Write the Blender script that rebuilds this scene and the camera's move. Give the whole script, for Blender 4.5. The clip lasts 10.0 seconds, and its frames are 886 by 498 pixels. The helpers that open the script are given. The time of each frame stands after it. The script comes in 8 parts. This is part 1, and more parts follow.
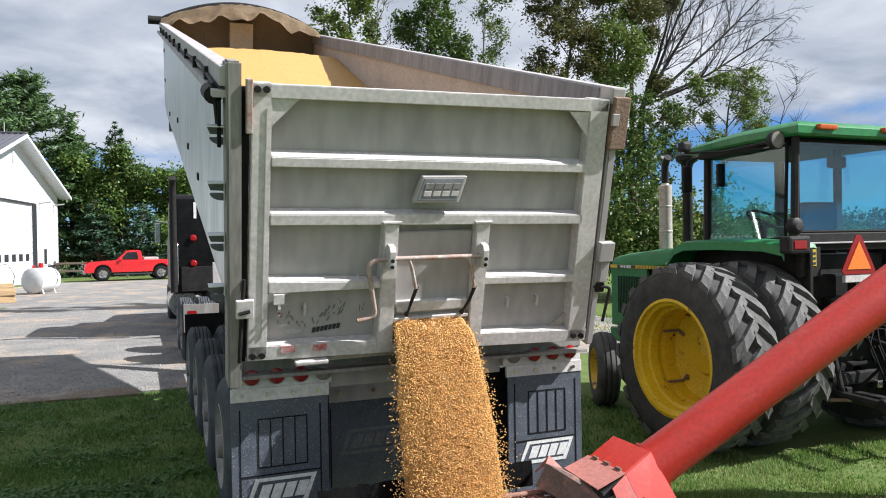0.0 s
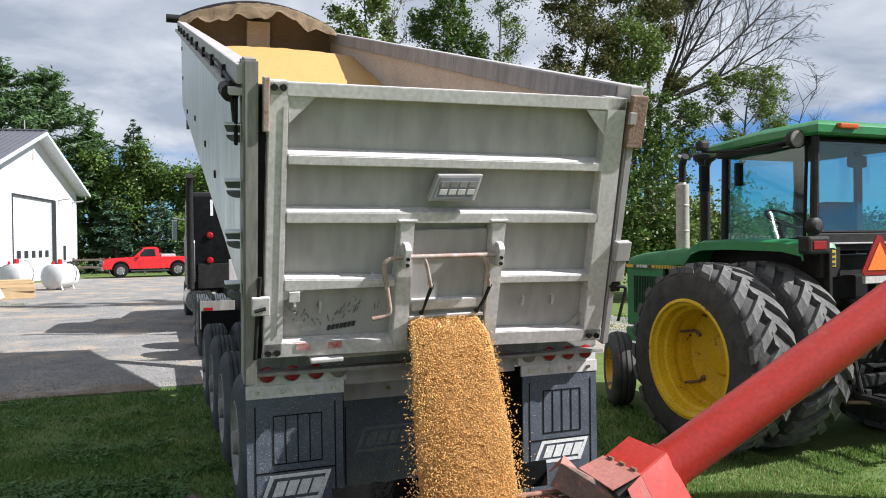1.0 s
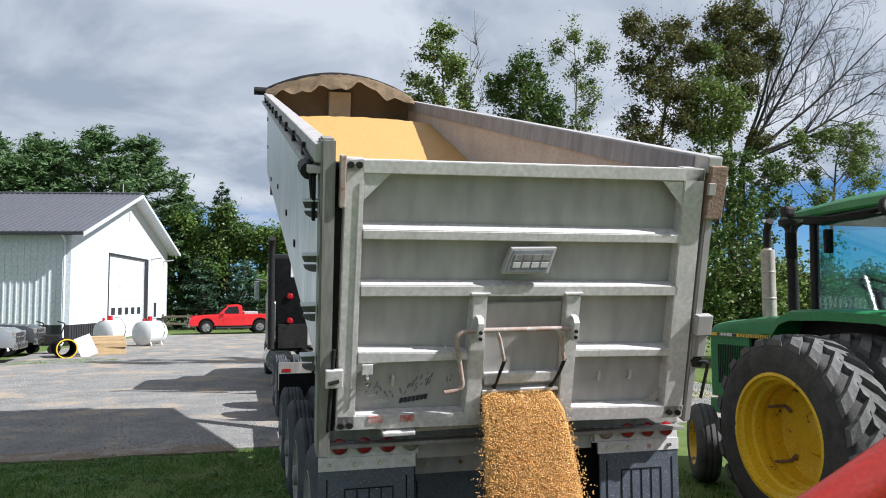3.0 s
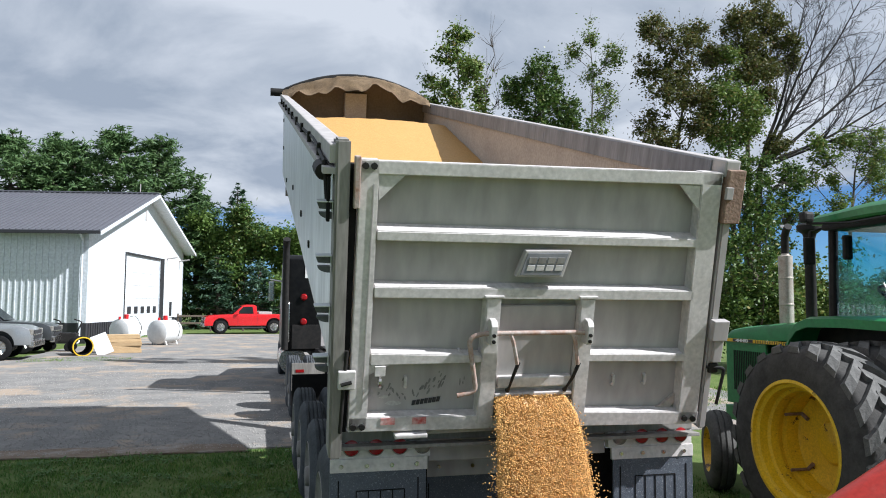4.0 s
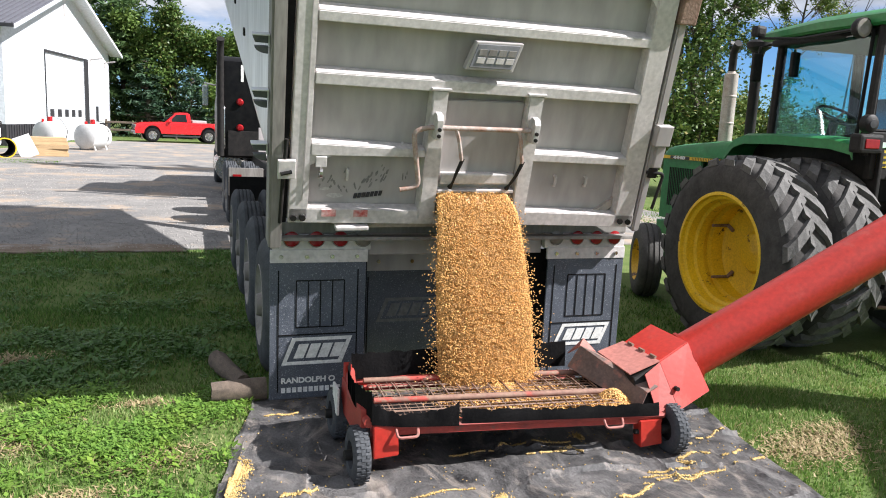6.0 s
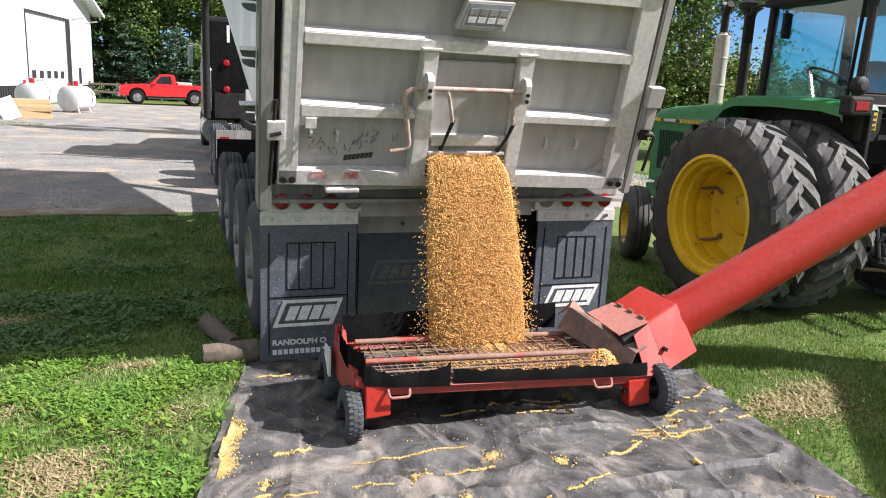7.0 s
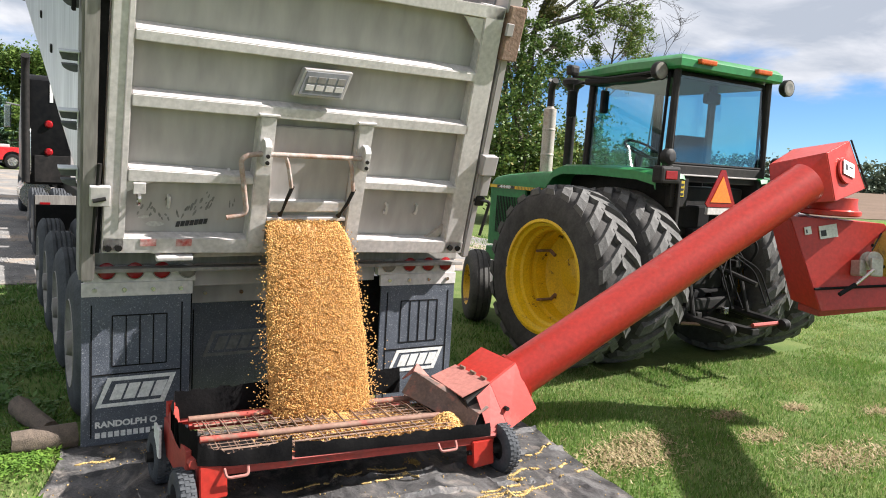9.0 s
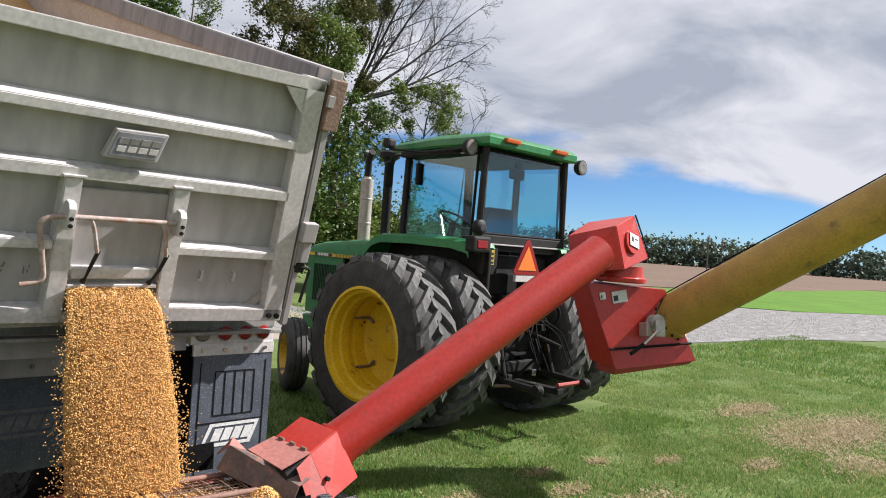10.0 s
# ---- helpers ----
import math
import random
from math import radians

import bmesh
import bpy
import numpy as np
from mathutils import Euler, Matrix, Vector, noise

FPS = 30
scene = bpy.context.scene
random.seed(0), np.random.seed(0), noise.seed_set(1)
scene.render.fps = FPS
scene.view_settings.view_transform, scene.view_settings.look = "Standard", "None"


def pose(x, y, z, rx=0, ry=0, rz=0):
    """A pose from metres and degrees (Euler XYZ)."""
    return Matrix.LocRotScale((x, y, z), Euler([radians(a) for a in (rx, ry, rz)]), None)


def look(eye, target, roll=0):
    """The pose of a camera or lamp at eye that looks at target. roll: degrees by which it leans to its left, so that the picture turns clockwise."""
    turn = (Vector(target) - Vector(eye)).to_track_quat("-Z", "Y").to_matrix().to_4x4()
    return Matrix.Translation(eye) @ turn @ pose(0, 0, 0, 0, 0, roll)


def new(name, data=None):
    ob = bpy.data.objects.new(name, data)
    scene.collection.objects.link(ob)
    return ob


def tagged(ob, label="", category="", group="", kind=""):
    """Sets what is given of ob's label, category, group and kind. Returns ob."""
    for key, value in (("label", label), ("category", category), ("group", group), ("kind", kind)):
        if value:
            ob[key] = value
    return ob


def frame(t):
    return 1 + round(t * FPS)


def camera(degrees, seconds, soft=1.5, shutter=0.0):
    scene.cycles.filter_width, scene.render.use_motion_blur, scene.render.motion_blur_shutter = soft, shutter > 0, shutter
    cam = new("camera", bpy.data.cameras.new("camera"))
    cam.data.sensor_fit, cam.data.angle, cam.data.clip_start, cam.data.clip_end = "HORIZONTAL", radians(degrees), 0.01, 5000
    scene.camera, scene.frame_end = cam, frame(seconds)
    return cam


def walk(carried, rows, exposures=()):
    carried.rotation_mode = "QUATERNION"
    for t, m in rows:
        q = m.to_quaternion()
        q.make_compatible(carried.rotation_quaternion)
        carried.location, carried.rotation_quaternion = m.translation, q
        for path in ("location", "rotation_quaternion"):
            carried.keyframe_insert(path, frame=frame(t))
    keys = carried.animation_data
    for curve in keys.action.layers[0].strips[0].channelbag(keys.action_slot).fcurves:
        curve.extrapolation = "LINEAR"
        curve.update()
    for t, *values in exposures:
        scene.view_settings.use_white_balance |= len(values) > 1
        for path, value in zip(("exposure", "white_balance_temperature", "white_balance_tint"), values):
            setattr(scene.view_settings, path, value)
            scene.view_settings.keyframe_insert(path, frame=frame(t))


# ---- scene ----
cam = camera(61.52, 10.0, soft=1.0)
PATH = [
    (0, pose(-1.819, -4.673, 1.964, 89.570, 1.020, -22.196)),
    (0.5, pose(-1.826, -4.672, 1.965, 89.670, 0.834, -21.672)),
    (1, pose(-1.819, -4.666, 1.964, 89.468, 0.734, -21.041)),
    (1.5, pose(-1.817, -4.655, 1.963, 89.541, 0.552, -20.688)),
    (2, pose(-1.811, -4.658, 1.998, 91.651, 0.545, -18.841)),
    (2.5, pose(-1.799, -4.667, 2.058, 93.650, 0.760, -16.588)),
    (4, pose(-1.788, -4.647, 2.056, 94.178, -0.316, -14.114)),
    (4.5, pose(-1.780, -4.625, 2.015, 91.916, -0.946, -14.913)),
    (5, pose(-1.777, -4.579, 1.954, 87.454, -1.608, -16.303)),
    (5.5, pose(-1.779, -4.557, 1.913, 83.293, -2.273, -17.629)),
    (7, pose(-1.796, -4.555, 1.879, 77.799, -2.716, -19.445)),
    (7.5, pose(-1.798, -4.556, 1.880, 77.097, -2.601, -19.405)),
    (8, pose(-1.799, -4.551, 1.879, 78.449, -2.154, -20.594)),
    (8.5, pose(-1.780, -4.550, 1.875, 80.777, -2.542, -25.058)),
    (9, pose(-1.761, -4.562, 1.885, 83.386, -3.422, -31.184)),
    (9.5, pose(-1.772, -4.582, 1.885, 86.328, -3.426, -37.043)),
    (10, pose(-1.833, -4.587, 1.876, 89.594, -4.233, -45.387)),
]
walk(cam, PATH, [(0.0, 1.05, 6050, 11), (4.0, 0.86, 5850, 9), (5.5, 1.20, 6100, 12), (7.5, 1.26, 6250, 14), (8.5, 1.34, 6250, 14), (9.0, 1.36, 6400, 12), (9.5, 1.38, 6450, 12), (10.0, 0.98, 6250, 14)])

# ---- world, sun ----
SUN_DIR = Vector((1.0, -0.48, 1.0)).normalized()
world = bpy.data.worlds.new("sky")
scene.world = world
world.use_nodes = True


def build_sky():
    nt = world.node_tree
    nt.nodes.clear()
    N, L = nt.nodes.new, nt.links.new
    out, bg = N("ShaderNodeOutputWorld"), N("ShaderNodeBackground")
    sky = N("ShaderNodeTexSky")
    sky.sky_type, sky.sun_disc = "NISHITA", False
    sky.sun_elevation = math.asin(SUN_DIR.z)
    sky.sun_rotation = math.atan2(SUN_DIR.x, SUN_DIR.y)
    sky.air_density, sky.dust_density, sky.ozone_density = 1.0, 0.1, 2.0
    sky.altitude = 2500
    tc, sep = N("ShaderNodeTexCoord"), N("ShaderNodeSeparateXYZ")
    L(tc.outputs["Generated"], sep.inputs[0])
    # cloud sheet: the direction laid out on a plane overhead
    zc = N("ShaderNodeMath"); zc.operation = "MAXIMUM"; zc.inputs[1].default_value = 0.0
    L(sep.outputs[2], zc.inputs[0])
    za = N("ShaderNodeMath"); za.operation = "ADD"; za.inputs[1].default_value = 0.26
    L(zc.outputs[0], za.inputs[0])
    dx, dy = N("ShaderNodeMath"), N("ShaderNodeMath")
    dx.operation = dy.operation = "DIVIDE"
    L(sep.outputs[0], dx.inputs[0]); L(za.outputs[0], dx.inputs[1])
    L(sep.outputs[1], dy.inputs[0]); L(za.outputs[0], dy.inputs[1])
    comb = N("ShaderNodeCombineXYZ")
    L(dx.outputs[0], comb.inputs[0]); L(dy.outputs[0], comb.inputs[1])
    comb.inputs[2].default_value = 1.3
    big, fine, shade = N("ShaderNodeTexNoise"), N("ShaderNodeTexNoise"), N("ShaderNodeTexNoise")
    for n, s, d in ((big, 0.75, 9), (fine, 2.6, 8), (shade, 1.9, 9)):
        n.inputs["Scale"].default_value, n.inputs["Detail"].default_value = s, d
        n.inputs["Roughness"].default_value = 0.56
        n.inputs["Distortion"].default_value = 0.5
        L(comb.outputs[0], n.inputs["Vector"])
    mixn = N("ShaderNodeMath"); mixn.operation = "MULTIPLY_ADD"; mixn.inputs[1].default_value = 0.25
    L(fine.outputs["Fac"], mixn.inputs[0]); L(big.outputs["Fac"], mixn.inputs[2])
    # more cloud high up, clearer towards the horizon
    low = N("ShaderNodeMapRange")
    low.inputs["From Min"].default_value, low.inputs["From Max"].default_value = 0.07, 0.19
    low.inputs["To Min"].default_value, low.inputs["To Max"].default_value = CLOUD_LOW, CLOUD_HIGH
    L(sep.outputs[2], low.inputs["Value"])
    addn = N("ShaderNodeMath"); addn.operation = "ADD"
    L(mixn.outputs[0], addn.inputs[0]); L(low.outputs[0], addn.inputs[1])
    cover = N("ShaderNodeMapRange"); cover.interpolation_type = "SMOOTHSTEP"
    cover.inputs["From Min"].default_value, cover.inputs["From Max"].default_value = 0.50, 0.66
    L(addn.outputs[0], cover.inputs["Value"])
    tone = N("ShaderNodeValToRGB")
    e = tone.color_ramp.elements
    e[0].position, e[0].color = 0.38, (*CLOUD_BRIGHT, 1)
    e[1].position, e[1].color = 0.62, (*CLOUD_DARK, 1)
    L(shade.outputs["Fac"], tone.inputs[0])
    cl = N("ShaderNodeVectorMath"); cl.operation = "SCALE"; cl.inputs["Scale"].default_value = CLOUD_GAIN
    L(tone.outputs[0], cl.inputs[0])
    mix = N("ShaderNodeMix"); mix.data_type = "RGBA"
    L(cover.outputs[0], mix.inputs["Factor"])
    deep = N("ShaderNodeVectorMath"); deep.operation = "MULTIPLY"; deep.inputs[1].default_value = (0.42, 0.585, 0.74)
    L(sky.outputs[0], deep.inputs[0]); L(deep.outputs[0], mix.inputs["A"]); L(cl.outputs[0], mix.inputs["B"])
    L(mix.outputs["Result"], bg.inputs["Color"])
    bg.inputs["Strength"].default_value = SKY_STRENGTH
    L(bg.outputs[0], out.inputs[0])


SKY_STRENGTH = 0.071
CLOUD_GAIN = 5.6
CLOUD_BRIGHT, CLOUD_DARK = (1.0, 1.01, 1.04), (0.53, 0.585, 0.67)
CLOUD_LOW, CLOUD_HIGH = -0.20, 0.25
build_sky()
sun = new("sun", bpy.data.lights.new("sun", "SUN"))
sun.data.energy, sun.data.angle, sun.data.color = 5.0, radians(0.6), (1.0, 0.96, 0.90)
sun.matrix_world = look(SUN_DIR * 60, (0, 0, 0))


# ---- materials ----
def material(name, col, col2=None, rough=0.6, metal=0.0, scale=6.0, bump=0.15, grain=60.0, spots=None,
             spot_scale=3.0, spot_at=(0.60, 0.70), stretch=(1, 1, 1), random=0.0, spec=0.5, rough2=None, coat=0.0, smear=0.0):
    """Two-scale procedural surface: broad mottling, fine grain with relief, and patches of a third colour."""
    m = bpy.data.materials.new(name)
    m.use_nodes = True
    nt = m.node_tree
    N, L = nt.nodes.new, nt.links.new
    b = nt.nodes["Principled BSDF"]
    tc, mp = N("ShaderNodeTexCoord"), N("ShaderNodeMapping")
    mp.inputs["Scale"].default_value = stretch
    L(tc.outputs["Object"], mp.inputs[0])
    n1, n2 = N("ShaderNodeTexNoise"), N("ShaderNodeTexNoise")
    n1.inputs["Scale"].default_value, n1.inputs["Detail"].default_value = scale, 6
    n2.inputs["Scale"].default_value, n2.inputs["Detail"].default_value = grain, 4
    n1.inputs["Roughness"].default_value = 0.62
    n1.inputs["Distortion"].default_value = smear
    L(mp.outputs[0], n1.inputs["Vector"]); L(mp.outputs[0], n2.inputs["Vector"])
    col2 = col2 or tuple(c * 0.7 for c in col)
    ramp = N("ShaderNodeMapRange")
    ramp.inputs["From Min"].default_value, ramp.inputs["From Max"].default_value = 0.32, 0.68
    L(n1.outputs["Fac"], ramp.inputs["Value"])
    mix = N("ShaderNodeMix"); mix.data_type = "RGBA"
    mix.inputs["A"].default_value, mix.inputs["B"].default_value = (*col, 1), (*col2, 1)
    L(ramp.outputs[0], mix.inputs["Factor"])
    g = N("ShaderNodeMapRange")
    g.inputs["From Min"].default_value, g.inputs["From Max"].default_value = 0.3, 0.7
    g.inputs["To Min"].default_value, g.inputs["To Max"].default_value = 0.82, 1.12
    L(n2.outputs["Fac"], g.inputs["Value"])
    mul = N("ShaderNodeVectorMath"); mul.operation = "SCALE"
    L(mix.outputs["Result"], mul.inputs[0]); L(g.outputs[0], mul.inputs["Scale"])
    last = mul.outputs[0]
    if random:
        oi, rr = N("ShaderNodeObjectInfo"), N("ShaderNodeMapRange")
        rr.inputs["To Min"].default_value, rr.inputs["To Max"].default_value = 1 - random, 1 + random
        L(oi.outputs["Random"], rr.inputs["Value"])
        m3 = N("ShaderNodeVectorMath"); m3.operation = "SCALE"
        L(last, m3.inputs[0]); L(rr.outputs[0], m3.inputs["Scale"])
        last = m3.outputs[0]
    rv = N("ShaderNodeMapRange")
    rv.inputs["To Min"].default_value, rv.inputs["To Max"].default_value = rough - 0.08, min(1, (rough2 or rough) + 0.1)
    L(n1.outputs["Fac"], rv.inputs["Value"])
    rough_out = rv.outputs[0]
    if spots:
        n3 = N("ShaderNodeTexNoise")
        n3.inputs["Scale"].default_value, n3.inputs["Detail"].default_value = spot_scale, 9
        n3.inputs["Roughness"].default_value = 0.68
        n3.inputs["Distortion"].default_value = smear
        L(mp.outputs[0], n3.inputs["Vector"])
        sr = N("ShaderNodeMapRange")
        sr.inputs["From Min"].default_value, sr.inputs["From Max"].default_value = spot_at
        L(n3.outputs["Fac"], sr.inputs["Value"])
        sm = N("ShaderNodeMix"); sm.data_type = "RGBA"
        sm.inputs["B"].default_value = (*spots, 1)
        L(sr.outputs[0], sm.inputs["Factor"]); L(last, sm.inputs["A"])
        last = sm.outputs["Result"]
        if metal:
            inv = N("ShaderNodeMath"); inv.operation = "MULTIPLY_ADD"
            inv.inputs[1].default_value, inv.inputs[2].default_value = -metal, metal
            L(sr.outputs[0], inv.inputs[0]); L(inv.outputs[0], b.inputs["Metallic"])
    L(last, b.inputs["Base Color"])
    L(rough_out, b.inputs["Roughness"])
    if not (spots and metal):
        b.inputs["Metallic"].default_value = metal
    b.inputs["Specular IOR Level"].default_value = spec
    b.inputs["Coat Weight"].default_value = coat
    if bump:
        bp = N("ShaderNodeBump")
        bp.inputs["Strength"].default_value, bp.inputs["Distance"].default_value = bump, 0.01
        hs = N("ShaderNodeMath"); hs.operation = "ADD"
        L(n1.outputs["Fac"], hs.inputs[0]); L(n2.outputs["Fac"], hs.inputs[1])
        L(hs.outputs[0], bp.inputs["Height"]); L(bp.outputs[0], b.inputs["Normal"])
    return m


def glass(name, tint=(0.55, 0.80, 0.85), clear=0.75):
    """Tinted pane: clear film mixed with a mirror-like skin."""
    m = bpy.data.materials.new(name)
    m.use_nodes = True
    nt = m.node_tree
    N, L = nt.nodes.new, nt.links.new
    nt.nodes.clear()
    out, tr, gl, mx = (N("ShaderNodeOutputMaterial"), N("ShaderNodeBsdfTransparent"), N("ShaderNodeBsdfGlossy"), N("ShaderNodeMixShader"))
    tr.inputs[0].default_value = (*tint, 1)
    gl.inputs["Roughness"].default_value = 0.02
    mx.inputs[0].default_value = 0.10
    L(tr.outputs[0], mx.inputs[1]); L(gl.outputs[0], mx.inputs[2])
    L(mx.outputs[0], out.inputs[0])
    return m


ALU = material("weathered_aluminium", (0.405, 0.378, 0.368), (0.368, 0.342, 0.332), rough=0.62, metal=0.12, scale=1.2, bump=0.02,
               grain=9, spots=(0.27, 0.26, 0.245), spot_scale=2.5, spot_at=(0.66, 0.9), stretch=(1, 1, 0.3))
ALU_LIGHT = material("bright_aluminium", (0.625, 0.588, 0.572), (0.51, 0.478, 0.462), rough=0.5, metal=0.15, scale=4, bump=0.04,
                     grain=30, spots=(0.30, 0.28, 0.25), spot_scale=11, spot_at=(0.63, 0.76))
ALU_SIDE = material("smooth_aluminium_sheet", (0.70, 0.72, 0.74), (0.60, 0.62, 0.64), rough=0.38, metal=0.5, scale=2,
                    bump=0.02, grain=14, stretch=(1, 1, 0.2))
DUSTY = material("dusty_inner_sheet", (0.42, 0.365, 0.32), (0.34, 0.295, 0.26), rough=0.8, scale=2, bump=0.05, grain=40)
# darker copy of DUSTY: shade under the tarp arch is in its colour
DUSTY_SHADED = material("shaded_dusty_bulkhead", (0.17, 0.135, 0.105), (0.12, 0.095, 0.075), rough=0.85, scale=2, bump=0.05, grain=30)
STAIN_AND_SHADE = material("stain_and_shade_grey", (0.27, 0.255, 0.235), (0.17, 0.155, 0.14), rough=0.7, scale=3, bump=0.05, grain=18, stretch=(3, 3, 0.5))
RUST = material("rusty_steel", (0.17, 0.10, 0.07), (0.28, 0.19, 0.14), rough=0.85, scale=14, bump=0.3)
ROD = material("worn_painted_rod", (0.42, 0.37, 0.34), (0.30, 0.17, 0.12), rough=0.65, scale=18, bump=0.2)
BLACK = material("black_rubber", (0.008, 0.008, 0.009), (0.016, 0.015, 0.015), rough=0.8, scale=10, bump=0.2, spec=0.12)
TYRE = material("dusty_tyre_rubber", (0.045, 0.044, 0.043), (0.10, 0.095, 0.088), rough=0.85, scale=5, bump=0.25, grain=45)
TYRE_TRUCK = material("road_tyre_rubber", (0.040, 0.043, 0.048), (0.080, 0.085, 0.092), rough=0.8, scale=7, bump=0.2, spec=0.25)
DARK_STEEL = material("dark_greasy_steel", (0.010, 0.010, 0.010), (0.026, 0.023, 0.021), rough=0.6, metal=0.1, scale=12, spec=0.25)
FLAP = material("speckled_rubber_flap", (0.048, 0.056, 0.073), (0.088, 0.099, 0.122), rough=0.5, scale=4, bump=0.35, grain=150,
                spots=(0.25, 0.26, 0.28), spot_scale=95, spot_at=(0.57, 0.66))
WHITE = material("white_print", (0.72, 0.72, 0.70), (0.58, 0.58, 0.56), rough=0.6, scale=20, bump=0.0)
GREY_PRINT = material("grey_print", (0.16, 0.16, 0.16), rough=0.7, scale=20, bump=0.0)
RED_AUGER = material("faded_red_paint", (0.45, 0.030, 0.020), (0.39, 0.028, 0.018), rough=0.36, scale=2.5, bump=0.05, grain=35,
                     spots=(0.46, 0.10, 0.075), spot_scale=5, spot_at=(0.58, 0.85))
RED_HOPPER = material("worn_red_paint", (0.36, 0.042, 0.030), (0.27, 0.045, 0.035), rough=0.55, scale=7, bump=0.12, grain=40,
                      spots=(0.14, 0.08, 0.06), spot_scale=9, spot_at=(0.60, 0.70))
RED_DUST = material("dusty_pink_red_steel", (0.42, 0.16, 0.13), (0.30, 0.12, 0.10), rough=0.75, scale=6, bump=0.15, grain=40,
                    spots=(0.20, 0.15, 0.12), spot_scale=7, spot_at=(0.56, 0.68))
GREEN = material("green_tractor_paint", (0.024, 0.190, 0.050), (0.020, 0.150, 0.042), rough=0.35, scale=4, bump=0.03, grain=20,
                 spots=(0.06, 0.13, 0.06), spot_scale=6, spot_at=(0.62, 0.80))
YELLOW = material("yellow_wheel_paint", (0.74, 0.48, 0.018), (0.62, 0.38, 0.018), rough=0.42, scale=5, bump=0.05,
                  spots=(0.10, 0.05, 0.03), spot_scale=6, spot_at=(0.61, 0.64))
YELLOW_TUBE = material("stained_yellow_tube", (0.50, 0.295, 0.045), (0.36, 0.205, 0.038), rough=0.55, scale=3, bump=0.08,
                       spots=(0.14, 0.085, 0.04), spot_scale=5, spot_at=(0.60, 0.72), stretch=(1, 1, 1))
CHROME = material("worn_chrome", (0.62, 0.61, 0.59), (0.45, 0.43, 0.40), rough=0.25, metal=1.0, scale=12, bump=0.05)
MUFFLER = material("heat_stained_silver", (0.50, 0.47, 0.42), (0.36, 0.30, 0.25), rough=0.5, metal=0.4, scale=9, bump=0.08)
CAB_GLASS = glass("tinted_cab_glass", (0.70, 0.90, 0.93))
AUTO_GLASS = glass("dark_car_glass", (0.45, 0.50, 0.52))
LENS_RED = material("red_lens", (0.30, 0.010, 0.013), (0.21, 0.008, 0.010), rough=0.2, scale=30, bump=0.0)
LENS_AMBER = material("amber_lens", (0.55, 0.10, 0.012), rough=0.25, scale=30, bump=0.0)
LENS_CLEAR = material("clear_lens", (0.24, 0.225, 0.20), rough=0.2, scale=30, bump=0.0)
ORANGE = material("fluorescent_orange", (0.95, 0.20, 0.015), (0.85, 0.16, 0.012), rough=0.5, scale=10, bump=0.0)
TARP = material("tan_canvas", (0.34, 0.24, 0.14), (0.20, 0.14, 0.085), rough=0.9, scale=7, bump=0.5, grain=90)
GRAIN = material("yellow_grain", (0.52, 0.29, 0.085), (0.44, 0.24, 0.065), rough=0.6, scale=30, bump=0.3, grain=220)
WOOD = material("pallet_wood", (0.50, 0.35, 0.19), (0.40, 0.27, 0.14), rough=0.8, scale=5, stretch=(1, 1, 6), random=0.15)
LOG = material("grey_bark", (0.16, 0.12, 0.09), (0.09, 0.07, 0.055), rough=0.9, scale=8, bump=0.6, stretch=(3, 1, 3))
BARK = material("tree_bark", (0.11, 0.085, 0.065), (0.065, 0.05, 0.04), rough=0.95, scale=4, bump=0.5)
BARK_PALE = material("bare_grey_bark", (0.17, 0.145, 0.125), (0.10, 0.085, 0.075), rough=0.95, scale=4, bump=0.4)
WHITE_SIDING = material("white_steel_siding", (0.60, 0.63, 0.66), (0.585, 0.615, 0.645), rough=0.45, scale=1, bump=0.01, grain=8)
DARK_ROOF = material("charcoal_steel_roof", (0.10, 0.10, 0.115), (0.085, 0.085, 0.10), rough=0.4, scale=1, bump=0.01, grain=6)
DARK_TRIM = material("dark_trim", (0.030, 0.030, 0.034), rough=0.5, scale=3, bump=0.0)
RED_CAR = material("red_car_paint", (0.62, 0.012, 0.016), (0.58, 0.012, 0.016), rough=0.25, scale=3, bump=0.0, coat=0.6)
GREY_CAR = material("silver_car_paint", (0.36, 0.37, 0.38), (0.32, 0.33, 0.34), rough=0.3, metal=0.5, scale=3, bump=0.0, coat=0.5)
DARK_CAR = material("charcoal_car_paint", (0.07, 0.075, 0.08), rough=0.3, metal=0.3, scale=3, bump=0.0, coat=0.5)
BLACK_PAINT = material("black_truck_paint", (0.005, 0.005, 0.006), (0.012, 0.012, 0.012), rough=0.35, scale=9, bump=0.02, spec=0.15)
TANK_WHITE = material("white_tank_paint", (0.66, 0.66, 0.65), (0.56, 0.56, 0.545), rough=0.4, scale=3, bump=0.01)


# ---- mesh helpers ----
def part(name, bm, mat, parent=None, label="", m=None, smooth=False):
    """Links a bmesh as one mesh object under a thing or a part."""
    me = bpy.data.meshes.new(name)
    bm.normal_update()
    bm.to_mesh(me)
    bm.free()
    for mt in (mat if isinstance(mat, (list, tuple)) else [mat]):
        me.materials.append(mt)
    if smooth:
        me.polygons.foreach_set("use_smooth", [True] * len(me.polygons))
        me.set_sharp_from_angle(angle=radians(38))
    ob = new(name, me)
    ob.parent = parent
    if m is not None:
        ob.matrix_basis = m
    if label:
        ob["label"] = label
    return ob


def thing(name, m, label, category, group="", kind=""):
    e = new(name)
    e.matrix_basis = m
    e.empty_display_size = 0.2
    return tagged(e, label, category, group, kind)


